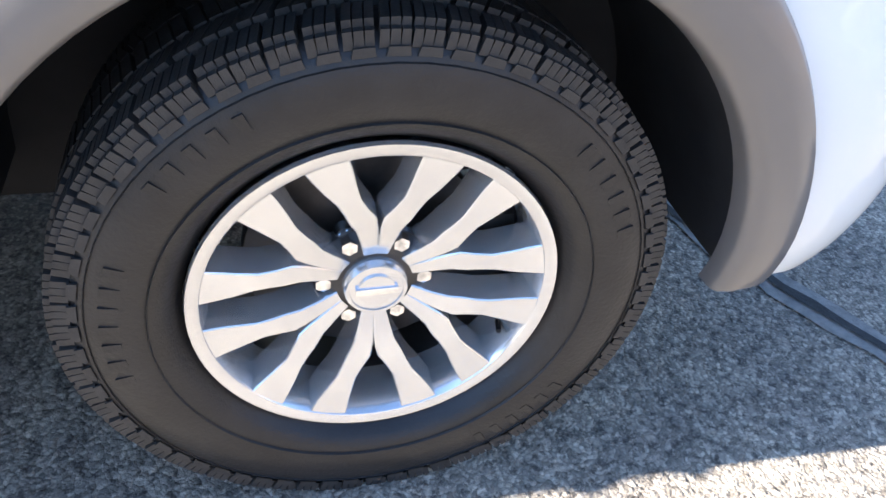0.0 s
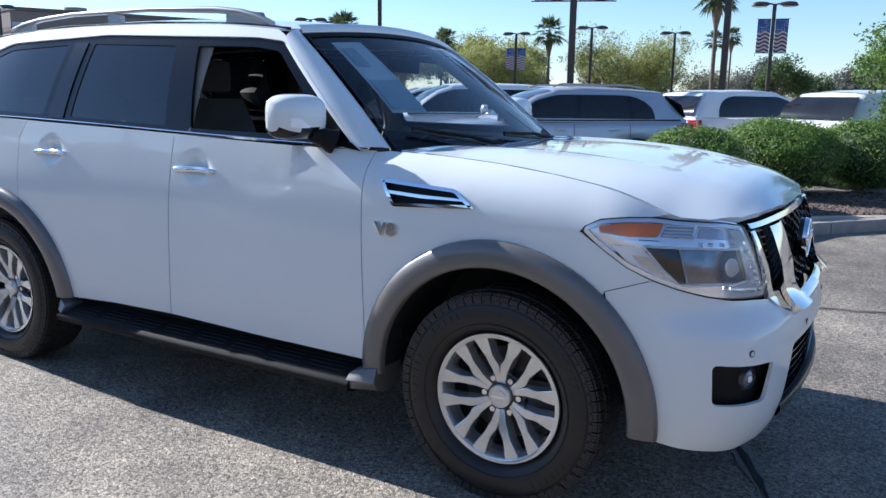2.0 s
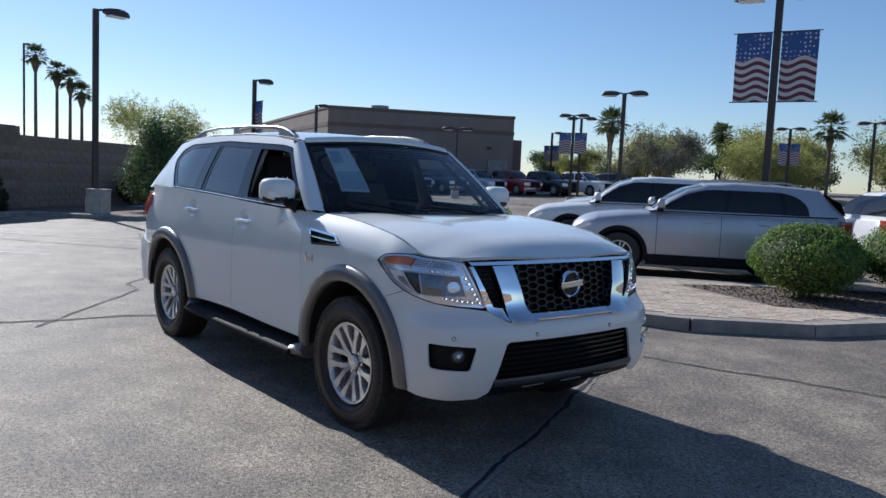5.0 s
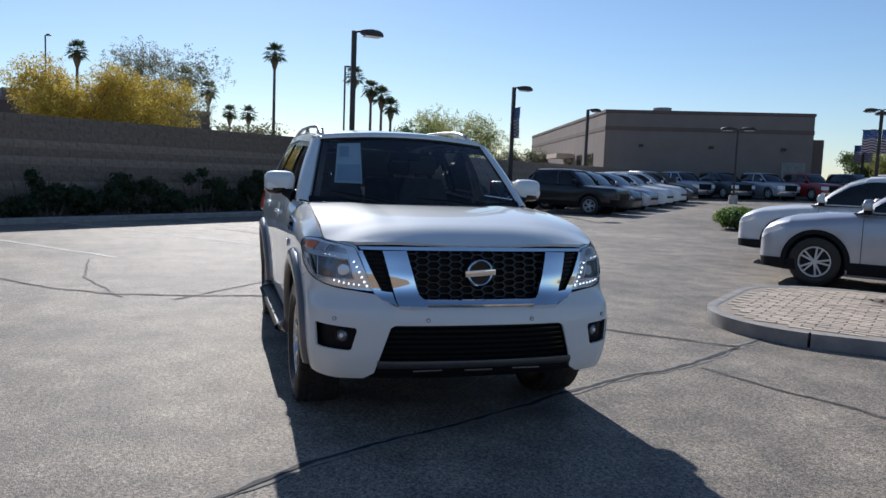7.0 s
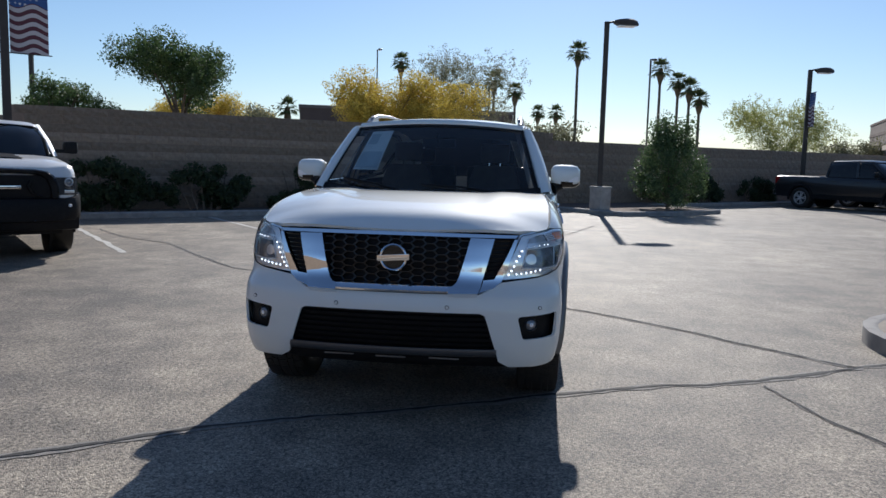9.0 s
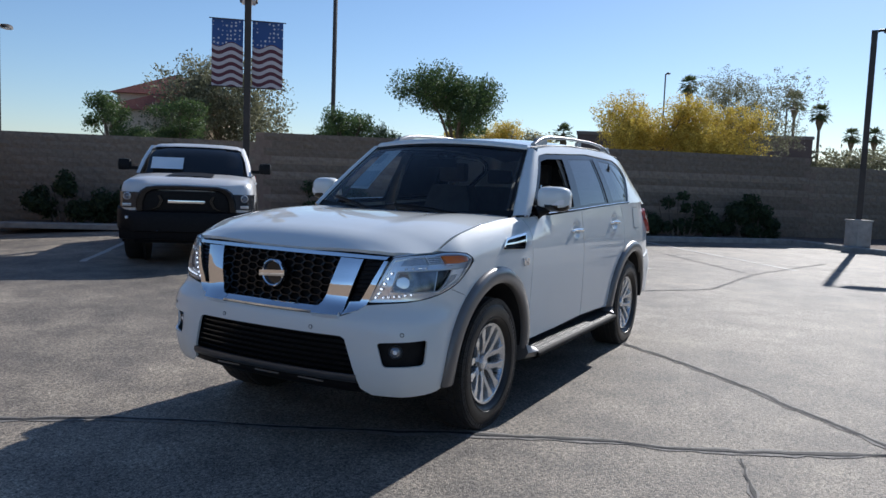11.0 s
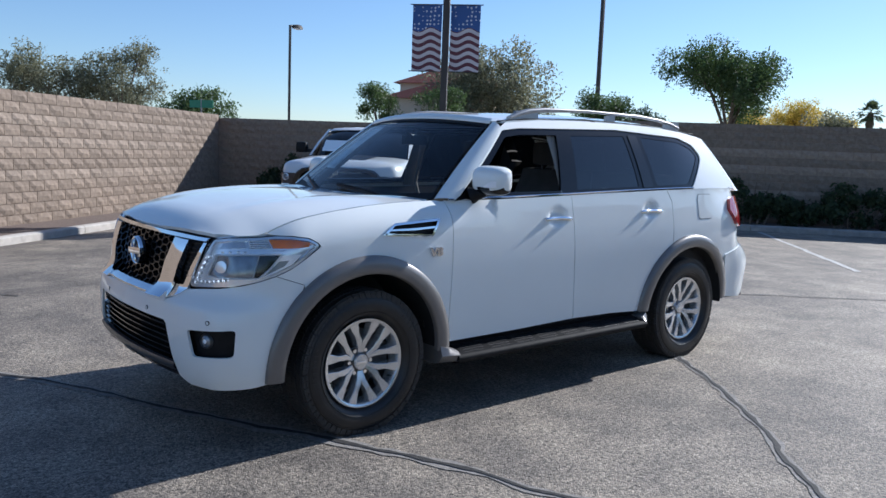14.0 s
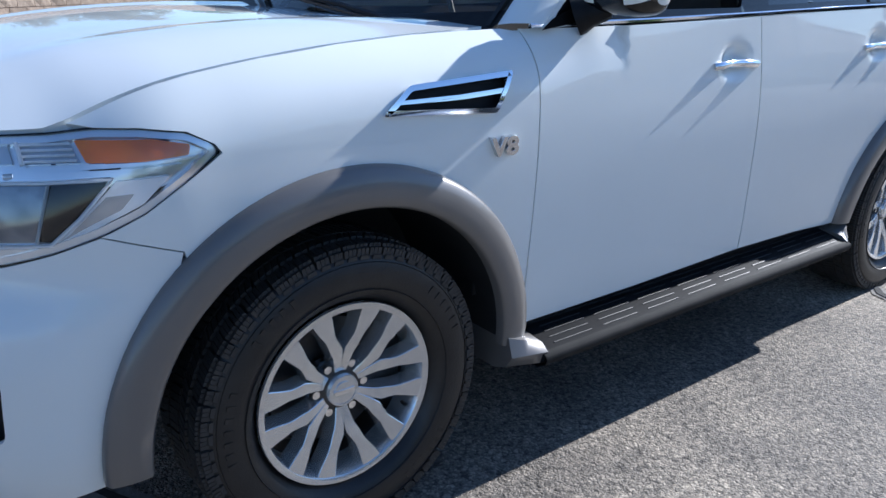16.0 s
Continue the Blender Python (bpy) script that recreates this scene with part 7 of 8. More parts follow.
# ---- roof rails
def rail(side):
    pts = [(0.22, 0.632, 1.800), (0.13, 0.628, 1.830), (0.03, 0.624, 1.855), (-0.12, 0.62, 1.872), (-0.6, 0.62, 1.892), (-1.2, 0.62, 1.892), (-1.48, 0.622, 1.874), (-1.64, 0.626, 1.850), (-1.73, 0.628, 1.826)]
    rows = []
    for i, (x, y, z) in enumerate(pts):
        w, h = (0.020, 0.010) if i not in (1, 2, 3) else (0.022, 0.016)
        rows.append([Vector((x, side * (y + a * w), z + b * h)) for a, b in ((-1, -0.6), (-1, 0.5), (-0.6, 1), (0.6, 1), (1, 0.5), (1, -0.6), (0.6, -1), (-0.6, -1))])
    r = part("roof_rail", loft(rows, True), RAIL, SUV, "silver raised roof rail", 60)
    for x0, x1, z in ((0.20, -0.06, 1.83), (-0.80, -0.90, 1.85), (-1.55, -1.74, 1.83)):
        bm = loft([[Vector((x0, side * 0.607, z - 0.06)), Vector((x0, side * 0.638, z - 0.06)), Vector((x1, side * 0.638, z - 0.06)), Vector((x1, side * 0.607, z - 0.06))], [Vector((x0 - 0.05 * (1 if x0 > 0 else 0), side * 0.61, z + 0.02)), Vector((x0 - 0.05 * (1 if x0 > 0 else 0), side * 0.634, z + 0.02)), Vector((x1, side * 0.634, z + 0.043)), Vector((x1, side * 0.61, z + 0.043))]], True)
        part("rail_foot", bm, RAIL, r, "", 0)
    ditch = [roof_at(x, side * 0.672, 0.003) for x in (0.36, 0.1, -0.5, -1.2, -1.9)]
    part("roof_ditch", sweep(ditch, 0.006, 6), BLACK_PLASTIC, SUV)


RAIL = surface("rail_satin", (0.30, 0.29, 0.285), (0.36, 0.35, 0.345), 0.35, 0.6, scale=4)
rail(1)
rail(-1)


# ---- cabin seen through the glass
def front_seat(y):
    s = part("seat", box(-0.28, 0.28, y - 0.27, y + 0.27, 0.72, 0.92, bevel=0.06), SEAT, SUV, "dark leather front seat")
    part("backrest", loft([[Vector((x + dx, y + yy * w, z)) for dx, yy in ((-0.07, -0.26), (0.06, -0.24), (0.075, 0.0), (0.06, 0.24), (-0.07, 0.26), (-0.09, 0.0))] for x, z, w in ((-0.26, 0.88, 0.95), (-0.33, 1.10, 1.0), (-0.40, 1.32, 0.92), (-0.43, 1.46, 0.72))], True), SEAT, s, "", 60)
    part("headrest", box(-0.50, -0.40, y - 0.13, y + 0.13, 1.49, 1.66, bevel=0.035), SEAT, s)
    for yy in (-0.05, 0.05):
        part("post", sweep([(-0.44, y + yy, 1.42), (-0.45, y + yy, 1.52)], 0.007, 6), CHROME, s)


front_seat(0.40)
front_seat(-0.40)
for _y in (0.42, -0.42):
    s = part("rear_seat", box(-1.40, -0.90, _y - 0.36, _y + 0.36, 0.75, 0.95, bevel=0.05), SEAT, SUV, "dark rear seat")
    part("backrest", box(-1.52, -1.36, _y - 0.36, _y + 0.36, 0.92, 1.45, bevel=0.05), SEAT, s)
    part("headrest", box(-1.55, -1.46, _y - 0.13, _y + 0.13, 1.48, 1.62, bevel=0.03), SEAT, s)
part("cabin_floor", box(-2.3, 1.05, -0.84, 0.84, 0.52, 0.56), INTERIOR, SUV)
_ds = [[Vector((x, y, z)) for y in [-0.84 + 1.68 * i / 8 for i in range(9)]] for x, z in ((1.12, 1.21), (0.92, 1.225), (0.72, 1.19), (0.66, 1.10), (0.70, 0.85), (0.85, 0.60))]
DASH = part("dashboard", strip_loft(_ds), INTERIOR, SUV, "dark dashboard", 60)
part("instrument_hood", box(0.62, 0.84, 0.22, 0.56, 1.18, 1.265, bevel=0.03), INTERIOR, DASH)
part("firewall", box(1.0, 1.04, -0.84, 0.84, 0.55, 1.19), INTERIOR, SUV)
WHL = part("steering_wheel", lathe([(0.178, 0.0), (0.186, 0.013), (0.198, 0.0), (0.186, -0.013)], 36, None, True), INTERIOR, SUV, "black steering wheel", m=pose(0.50, 0.40, 1.10, 0, 0, 90) @ pose(0, 0, 0, -24, 0, 0))
for _a in (0, 120, 240):
    part("spoke", box(0.03, 0.18, -0.01, 0.01, -0.02, 0.02, bevel=0.006), INTERIOR, WHL, m=Matrix.Rotation(radians(_a + 90), 4, "Y"))
for _sd in (1, -1):
    rows = [[green(x, z, -0.05, _sd) for x in (0.6, 0.0, -0.6, -1.2, -1.7, -2.1)] for z in (0.62, 0.9, 1.26)]
    for r in rows[:2]:
        for p in r:
            p.y = _sd * 0.86
    part("door_card", strip_loft(rows), INTERIOR, SUV, "", 60)
    rows = [[green(x, z, -0.035, _sd) for x in (-0.06, -0.20)] for z in (1.27, 1.40, 1.55, 1.72)]
    part("pillar_trim", strip_loft(rows), CLOTH_TAN, SUV, "pale cloth pillar trim", 60)
    rows = [[p + Vector((-0.05, -0.05 * _sd, -0.02)) for p in (ws_point(_sd * 0.97, t), ws_point(_sd * 0.99, t) + Vector((-0.10, 0.02 * _sd, 0.0)))] for t in (0.0, 0.25, 0.5, 0.75, 1.0)]
    part("a_pillar_trim", strip_loft(rows), SEAT, SUV, "", 60)
    part("seat_belt", sweep([green(-0.13, 1.62, -0.06, _sd), green(-0.16, 1.30, -0.07, _sd) + Vector((0, 0, 0)), Vector((-0.2, _sd * 0.70, 0.9))], 0.016, 6), CLOTH_TAN, SUV)
_hd = [[roof_at(x, y, -0.045) for y in [-0.64 + 1.28 * i / 10 for i in range(11)]] for x in (0.40, 0.0, -0.6, -1.2, -1.8, -2.1)]
part("headliner", strip_loft(_hd), INTERIOR, SUV, "", 60)
MIR = part("rear_view_mirror", box(0.50, 0.53, -0.13, 0.13, 1.60, 1.67, bevel=0.012), BLACK_PLASTIC, SUV, "rear-view mirror behind the screen")
part("stalk", sweep([(0.53, 0, 1.65), (0.60, 0, 1.70)], 0.012, 6), BLACK_PLASTIC, MIR)


# ---- price sheet behind the screen
def screen_sheet():
    def at(u, v):
        return ws_point(-0.80 + 0.26 * u, 0.30 + 0.60 * v) + Vector((-0.012, 0, -0.010))

    sheet = part("price_sheet", strip_loft([[at(i / 6, j / 8) for i in range(7)] for j in range(9)]), PAPER, SUV, "pale printed price sheet behind the screen", 80)
    for v0, v1, u0, u1 in ((0.04, 0.42, 0.06, 0.94), (0.54, 0.545, 0.06, 0.94), (0.62, 0.90, 0.10, 0.50)):
        me = strip_loft([[at(u0 + (u1 - u0) * i / 4, v) + Vector((0.004, 0, 0.004)) for i in range(5)] for v in (v0, (v0 + v1) / 2, v1)])
        part("printed_block", me, PRINT, sheet, "grey block of unreadable print", 80)


screen_sheet()


# ---------------------------------------------------------------- other vehicles
def far_wheel(parent, x, y, r, side, broad=1.0):
    ob = part("wheel", FAR_TYRE, None, parent, "tyre on an alloy wheel", m=pose(x, y, r, 0, 0, 0 if side < 0 else 180) @ Matrix.Diagonal((r / 0.36, broad, r / 0.36, 1)))
    part("rim", FAR_RIM, None, ob)


def far_rim_mesh():
    bm = lathe([(0.198, -0.06), (0.06, -0.045), (0.0005, -0.045)], 28)
    for face in bm.faces:
        face.material_index = 1
    lathe([(0.215, -0.10), (0.222, -0.108), (0.205, -0.108), (0.198, -0.06)], 28, bm)
    for k in range(5):
        for da in (-11, 11):
            add_box(bm, 0.03, 0.207, -0.104, -0.075, -0.013, 0.013, 0.0, Matrix.Rotation(radians(72 * k + da), 4, "Y"))
    add_cyl(bm, 0.045, 0.04, 0.07, 0.108, 16, pose(0, 0, 0, 90, 0, 0))
    return solid("rim", bm, [WHEEL_SILVER, LINER], 30)


FAR_TYRE = solid("tyre", lathe([(0.21, -0.09), (0.24, -0.115), (0.30, -0.12), (0.345, -0.105), (0.358, -0.08), (0.36, 0.0), (0.358, 0.08), (0.345, 0.105), (0.24, 0.115), (0.21, 0.09)], 36), RUBBER, 40)
FAR_RIM = far_rim_mesh()


def body_rings(stations, W, arches=(), hub=0.36, reach=0.40):
    """Rings along the car; the underside lifts over each axle to clear the wheels."""
    order = sorted(stations)
    cols = [np.array([s[i] for s in order]) for i in range(5)]
    xs = set(float(v) for v in cols[0])
    for ax in arches:
        xs |= {ax + reach * c for c in (-1.002, -1.0, -0.96, -0.88, -0.75, -0.6, -0.4, -0.2, 0.0, 0.2, 0.4, 0.6, 0.75, 0.88, 0.96, 1.0, 1.002)}
    lo, hi = float(cols[0][0]), float(cols[0][-1])
    xs = sorted(v for v in xs if lo <= v <= hi)
    rings = []
    for x in xs:
        floor, zt, k, crown = (float(np.interp(x, cols[0], c)) for c in cols[1:])
        zb = floor
        for ax in arches:
            if abs(x - ax) <= reach * 1.001:
                zb = max(floor, min(hub + math.sqrt(max(0.0, reach * reach - (x - ax) ** 2)), zt - 0.16))
        w = W / 2 * k
        zm = max(floor + (zt - floor) * 0.55, zb + 0.06)
        half = [(0.0, zb), (w * 0.80, zb), (w * 0.965, zb + 0.003), (w * 0.985, zb + (0.03 if zb > floor else 0.10)), (w, zm), (w * 0.985, zt - 0.13), (w * 0.955, zt - 0.05), (w * 0.89, zt - 0.006), (w * 0.6, zt + crown * 0.7), (0.0, zt + crown)]
        rings.append([Vector((x, y, z)) for y, z in half] + [Vector((x, -y, z)) for y, z in half[::-1][1:-1]])
    return rings


def cab_rings(stations, W):
    rings = []
    for x, zb, zt, kb, kt in stations:
        wb_, wt = W / 2 * kb, W / 2 * kt
        half = [(0.0, zb), (wb_, zb), (wb_ * 0.55 + wt * 0.45 + 0.012, zb + (zt - zb) * 0.5), (wt + 0.01, zt - 0.06), (wt * 0.93, zt - 0.012), (wt * 0.6, zt + 0.012), (0.0, zt + 0.02)]
        rings.append([Vector((x, y, z)) for y, z in half] + [Vector((x, -y, z)) for y, z in half[::-1][1:-1]])
    return rings


def cab_side(cs, W, x, z):
    """Half width of a painted cab at one station and height."""
    order = sorted(cs)
    zb, zt, kb, kt = (float(np.interp(x, [c[0] for c in order], [c[i] for c in order])) for i in (1, 2, 3, 4))
    wb_, wt = W / 2 * kb, W / 2 * kt
    return float(np.interp(z, (zb, zb + (zt - zb) * 0.5, zt - 0.06), (wb_, wb_ * 0.55 + wt * 0.45 + 0.012, wt + 0.01))), zt, wt


def suv_glass(ob, cs, W, H, belt, cab0, b):
    """Screen and two long side windows set into the painted cab, with gloss-black posts."""
    rows = []
    for i in range(9):
        x = cab0 - 0.17 - 0.81 * i / 8
        zt, wt = cab_side(cs, W, x, belt)[1:]
        rows.append([Vector((x + 0.006, y * wt, zt + dz + 0.008)) for y, dz in ((-0.87, -0.007), (-0.6, 0.012), (0, 0.02), (0.6, 0.012), (0.87, -0.007))])
    part("windscreen", strip_loft(rows), DARK_GLASS, ob, "", 60)
    xr, low = b + 0.64, belt + 0.035

    def top_at(x):
        full = min(H - 0.135, cab_side(cs, W, x, belt)[1] - 0.095)
        k = min(1.0, max(0.0, (x - xr) / 0.62))
        return low + 0.012 + max(0.0, full - low) * (1 - (1 - k) ** 2.6) ** (1 / 2.2)

    for sd in (1, -1):
        rows = []
        x0 = cab0 - 0.36
        for i in range(37):
            x = x0 + (xr - x0) * (i / 36 if i < 24 else 1 - (1 - 24 / 36) * ((36 - i) / 12) ** 1.6)
            hi = top_at(x)
            rows.append([Vector((x, sd * (cab_side(cs, W, x, z)[0] + 0.007), z)) for z in (low, low + (hi - low) * 0.33, low + (hi - low) * 0.66, hi)])
        part("side_window", strip_loft(rows), DARK_GLASS, ob, "dark side glass with a rounded rear end", 60)
        for x0, x1 in ((cab0 - 1.34, cab0 - 1.42), (cab0 - 2.28, cab0 - 2.22)):
            hi = top_at(x1)
            rows = [[Vector((x0 + (x1 - x0) * t + dx, sd * (cab_side(cs, W, x0, low + (hi - low) * t)[0] + 0.011), low + (hi - low) * t)) for dx in (-0.035, 0.035)] for t in (0.0, 0.35, 0.7, 1.0)]
            part("window_post", strip_loft(rows), BLACK_GLOSS, ob, "", 60)


def vehicle(name, label, category, m, L, W, H, wb, r, paint, belt, hood, nose, kind="suv", clad=True, rails=False, group="parked cars", shift=0.0, detail=1):
    """A parked car: lofted body, glasshouse with painted pillars and roof, wheels, lamps, mirrors."""
    ob = thing(name, label, category, group, m)
    p = PAINT[paint]
    f, b = L / 2, -L / 2
    fa, ra = wb / 2 + shift, -wb / 2 + shift
    zb = r * 0.62
    heavy = kind == "pickup" and clad
    if heavy:
        zb = 0.40
    if kind == "suv":
        cab0, cab1 = f - nose, b + 0.10
        st = [(f, zb + 0.12, hood - 0.42, 0.52, 0.0), (f - 0.02, zb + 0.07, hood - 0.33, 0.66, 0.02), (f - 0.06, zb + 0.03, hood - 0.255, 0.78, 0.035), (f - 0.13, zb + 0.01, hood - 0.195, 0.87, 0.045), (f - 0.25, zb, hood - 0.135, 0.94, 0.055), (f - 0.45, zb, hood - 0.075, 0.985, 0.06), (f - nose * 0.75, zb, hood - 0.01, 1.0, 0.06), (cab0 - 0.15, zb, belt - 0.02, 1.0, 0.03), (0.0, zb, belt, 1.0, 0.0), (b + 0.5, zb, belt + 0.03, 0.99, 0.0), (b + 0.12, zb + 0.03, belt + 0.02, 0.94, 0.0), (b + 0.02, zb + 0.14, belt - 0.06, 0.86, 0.0), (b, zb + 0.2, belt - 0.2, 0.80, 0.0)]
        cs = [(cab0 - 0.12, belt - 0.02, belt, 0.90, 0.86), (cab0 - 0.42, belt - 0.02, belt + (H - belt) * 0.44, 0.925, 0.82), (cab0 - 0.72, belt - 0.02, belt + (H - belt) * 0.76, 0.935, 0.775), (cab0 - 1.02, belt - 0.02, H - 0.05, 0.94, 0.76), (cab0 - 1.5, belt - 0.02, H - 0.015, 0.945, 0.75), (b + 1.1, belt - 0.02, H - 0.03, 0.94, 0.74), (b + 0.45, belt - 0.02, H - 0.07, 0.93, 0.71), (b + 0.16, belt - 0.02, H - 0.36, 0.90, 0.76), (b + 0.07, belt - 0.02, belt + 0.06, 0.88, 0.84)]
        roof = [c for c in cs[3:7]]
    else:
        cab0, cab1 = f - nose, f - nose - 2.35
        bedz = belt + 0.03
        st = [(f, zb + 0.18, hood - 0.30, 0.80, 0.0), (f - 0.05, zb + 0.06, hood - 0.08, 0.90, 0.0), (f - 0.16, zb, hood - 0.02, 0.965, 0.02), (f - 0.5, zb, hood, 0.99, 0.05), (cab0, zb, belt - 0.01, 1.0, 0.03), (cab1, zb, bedz, 1.0, 0.0), (b + 0.1, zb + 0.05, bedz, 0.985, 0.0), (b, zb + 0.1, bedz - 0.03, 0.97, 0.0)]
        cs = [(cab0 - 0.02, belt - 0.02, belt, 0.88, 0.84), (cab0 - 0.34, belt - 0.02, belt + (H - belt) * 0.55, 0.90, 0.80), (cab0 - 0.66, belt - 0.02, H - 0.05, 0.91, 0.74), (cab0 - 1.2, belt - 0.02, H - 0.02, 0.91, 0.74), (cab1 + 0.18, belt - 0.02, H - 0.05, 0.90, 0.73), (cab1 + 0.04, belt - 0.02, H - 0.25, 0.89, 0.76), (cab1, belt - 0.02, belt + 0.05, 0.88, 0.84)]
        roof = [c for c in cs[2:5]]
        posts = [(cab0, belt, cab0 - 0.69, H - 0.06), (cab0 - 1.12, belt, cab0 - 1.18, H - 0.04), (cab1 + 0.05, belt + 0.02, cab1 + 0.16, H - 0.07)]
    body = loft(body_rings(st, W, (fa, ra), r * 1.02, r * 1.12), True)
    body.normal_update()
    for face in body.faces:
        if face.normal.z < -0.6:
            face.material_index = 1
    part("body", body, [p, LINER], ob, "", 42)
    if kind == "suv":
        part("cab", loft(cab_rings(cs, W), True), p, ob, "", 42)
        suv_glass(ob, cs, W, H, belt, cab0, b)
        posts = []
    else:
        part("glasshouse", loft(cab_rings(cs, W), True), DARK_GLASS, ob, "dark side and rear glass", 42)
    rows = []
    first = roof[0]
    lip, drop = (0.016, 0.08) if kind == "suv" else (0.030, 0.15)
    for x, z0, zt, kb, kt in [(first[0] + 0.075, first[1], first[2] - 0.045, first[3], first[4] + 0.01)] + roof:
        w = W / 2 * kt
        rows.append([Vector((x, y, z)) for y, z in ((-w - lip, zt - drop), (-w - 0.010, zt - 0.035), (-w * 0.9, zt + 0.008), (-w * 0.5, zt + 0.026), (0, zt + 0.032), (w * 0.5, zt + 0.026), (w * 0.9, zt + 0.008), (w + 0.010, zt - 0.035), (w + lip, zt - drop))])
    part("roof", strip_loft(rows), p, ob, "", 60)
    for x0, z0, x1, z1 in posts:
        for sd in (1, -1):
            y0, y1 = sd * (W / 2 * 0.915 + 0.006), sd * (W / 2 * 0.755 + 0.016)
            mid = Vector(((x0 + x1) / 2, (y0 + y1) / 2 + sd * 0.022, (z0 + z1) / 2))
            wd = 0.045 if x0 > 0 or x0 < b + 0.3 else 0.03
            rows = [[q + Vector((-wd, 0, 0)), q + Vector((0, sd * 0.010, 0)), q + Vector((wd, 0, 0))] for q in (Vector((x0, y0, z0)), mid, Vector((x1, y1, z1)))]
            if x0 > cab0 - 0.2:
                rows = [[q + Vector((-wd, 0, 0)), q + Vector((0, sd * 0.012, 0)), q + Vector((wd * 0.8, -sd * 0.004, 0)), q + Vector((wd + 0.03, -sd * 0.055, 0.0))] for q in (Vector((x0, y0, z0)), mid, Vector((x1, y1, z1)))]
            part("pillar", strip_loft(rows), p if wd != 0.03 else BLACK_GLOSS, ob, "", 60)
    trim = BLACK_PLASTIC if clad else p
    for ax in (fa, ra):
        for sd in (1, -1):
            y = sd * (W / 2 - 0.30)
            bm = bmesh.new()
            add_cyl(bm, r * 1.13, r * 1.13, -0.02, 0.02, 32, pose(ax, y, r * 1.02, 90, 0, 0))
            part("wheel_well", bm, LINER, ob, "dark wheel well", 0)
            rows = [[Vector((ax + q * math.cos(a), sd * (W / 2 + o), r * 1.02 + q * math.sin(a))) for q, o in ((r * 1.10, -0.02), (r * 1.10, 0.022), (r * (1.27 if clad else 1.17), 0.012), (r * (1.29 if clad else 1.19), -0.02))] for a in (radians(-12 + 204 * i / 24) for i in range(25))]
            part("wheel_arch", strip_loft(rows), trim, ob, "", 50)
            far_wheel(ob, ax, sd * (W / 2 - (0.13 if heavy else 0.125)), r, sd, 1.3 if heavy else 1.0)
    if clad:
        for sd in (1, -1):
            part("sill_cladding", box(ra + r * 1.2, fa - r * 1.2, min(sd * (W / 2 - 0.06), sd * (W / 2 + 0.014)), max(sd * (W / 2 - 0.06), sd * (W / 2 + 0.014)), zb - 0.01, zb + 0.17, bevel=0.015), BLACK_PLASTIC, ob)
        part("front_lip", loft([[Vector((x, y, z)) for x, z in ((xx, zb + 0.02), (xx + 0.012, zb + 0.16), (xx - 0.12, zb + 0.17), (xx - 0.15, zb))] for y, xx in ((-W * 0.502, f - 0.45), (-W * 0.49, f - 0.30), (-W * 0.46, f - 0.16), (-W * 0.40, f - 0.06), (-W * 0.2, f + 0.008), (W * 0.2, f + 0.008), (W * 0.40, f - 0.06), (W * 0.46, f - 0.16), (W * 0.49, f - 0.30), (W * 0.502, f - 0.45))], True), BLACK_PLASTIC, ob, "", 40)
    big = kind == "pickup"
    zl = hood - (0.34 if big and clad else 0.24)
    for sd in (1, -1):
        rows = [[Vector((x, sd * y, z)) for z in ((zl - (0.14 if big else 0.05)), zl + 0.03, zl + 0.09)] for x, y in ((f - 0.006, W * 0.29), (f - 0.035, W * 0.375), (f - 0.10, W * 0.445), (f - 0.34, W * 0.488))]
        if big:
            rows = [[Vector((x, sd * y, z)) for z in ((zl - 0.11, zl + 0.02, zl + 0.13) if clad else (zl - 0.15, zl + 0.02, zl + 0.07))] for x, y in ((f + 0.008, W * 0.29), (f + 0.008, W * 0.398), (f - 0.035, W * 0.458), (f - 0.14, W * 0.489), (f - 0.24, W * 0.497))]
        if not big:
            rows = [[Vector((x, sd * y, hood + z)) for z in (z0, (z0 + z1) / 2, z1)] for x, y, z0, z1 in ((f - 0.004, W * 0.27, -0.45, -0.41), (f - 0.040, W * 0.365, -0.41, -0.335), (f - 0.105, W * 0.432, -0.35, -0.26), (f - 0.20, W * 0.468, -0.29, -0.21), (f - 0.34, W * 0.490, -0.22, -0.175))]
        hl = part("headlight", strip_loft(rows), LAMP_GREY if big and clad else LAMP_WHITE, ob, "clear headlight")
        bmesh_back = box(b - 0.012, b + 0.16, min(sd * W * 0.36, sd * W * 0.487), max(sd * W * 0.36, sd * W * 0.487), belt - 0.28, belt - 0.02, bevel=0.02)
        part("tail_light", bmesh_back, RED_LENS, ob, "red tail light")
        mr = part("mirror", loft([[Vector((cab0 - 0.30 + x * k, sd * y, belt + 0.13 + z * k)) for x, z in ((0.07, -0.07), (0.09, 0.0), (0.06, 0.08), (-0.03, 0.085), (-0.05, -0.07))] for y, k in (((W * 0.525, 0.6), (W * 0.535, 1.15), (W * 0.58, 1.25), (W * 0.62, 1.2), (W * 0.63, 0.7)) if heavy else ((W * 0.475, 0.5), (W * 0.50, 0.95), (W * 0.54, 1.05), (W * 0.57, 0.95), (W * 0.58, 0.5)))], True), trim if big else p, ob, "", 60)
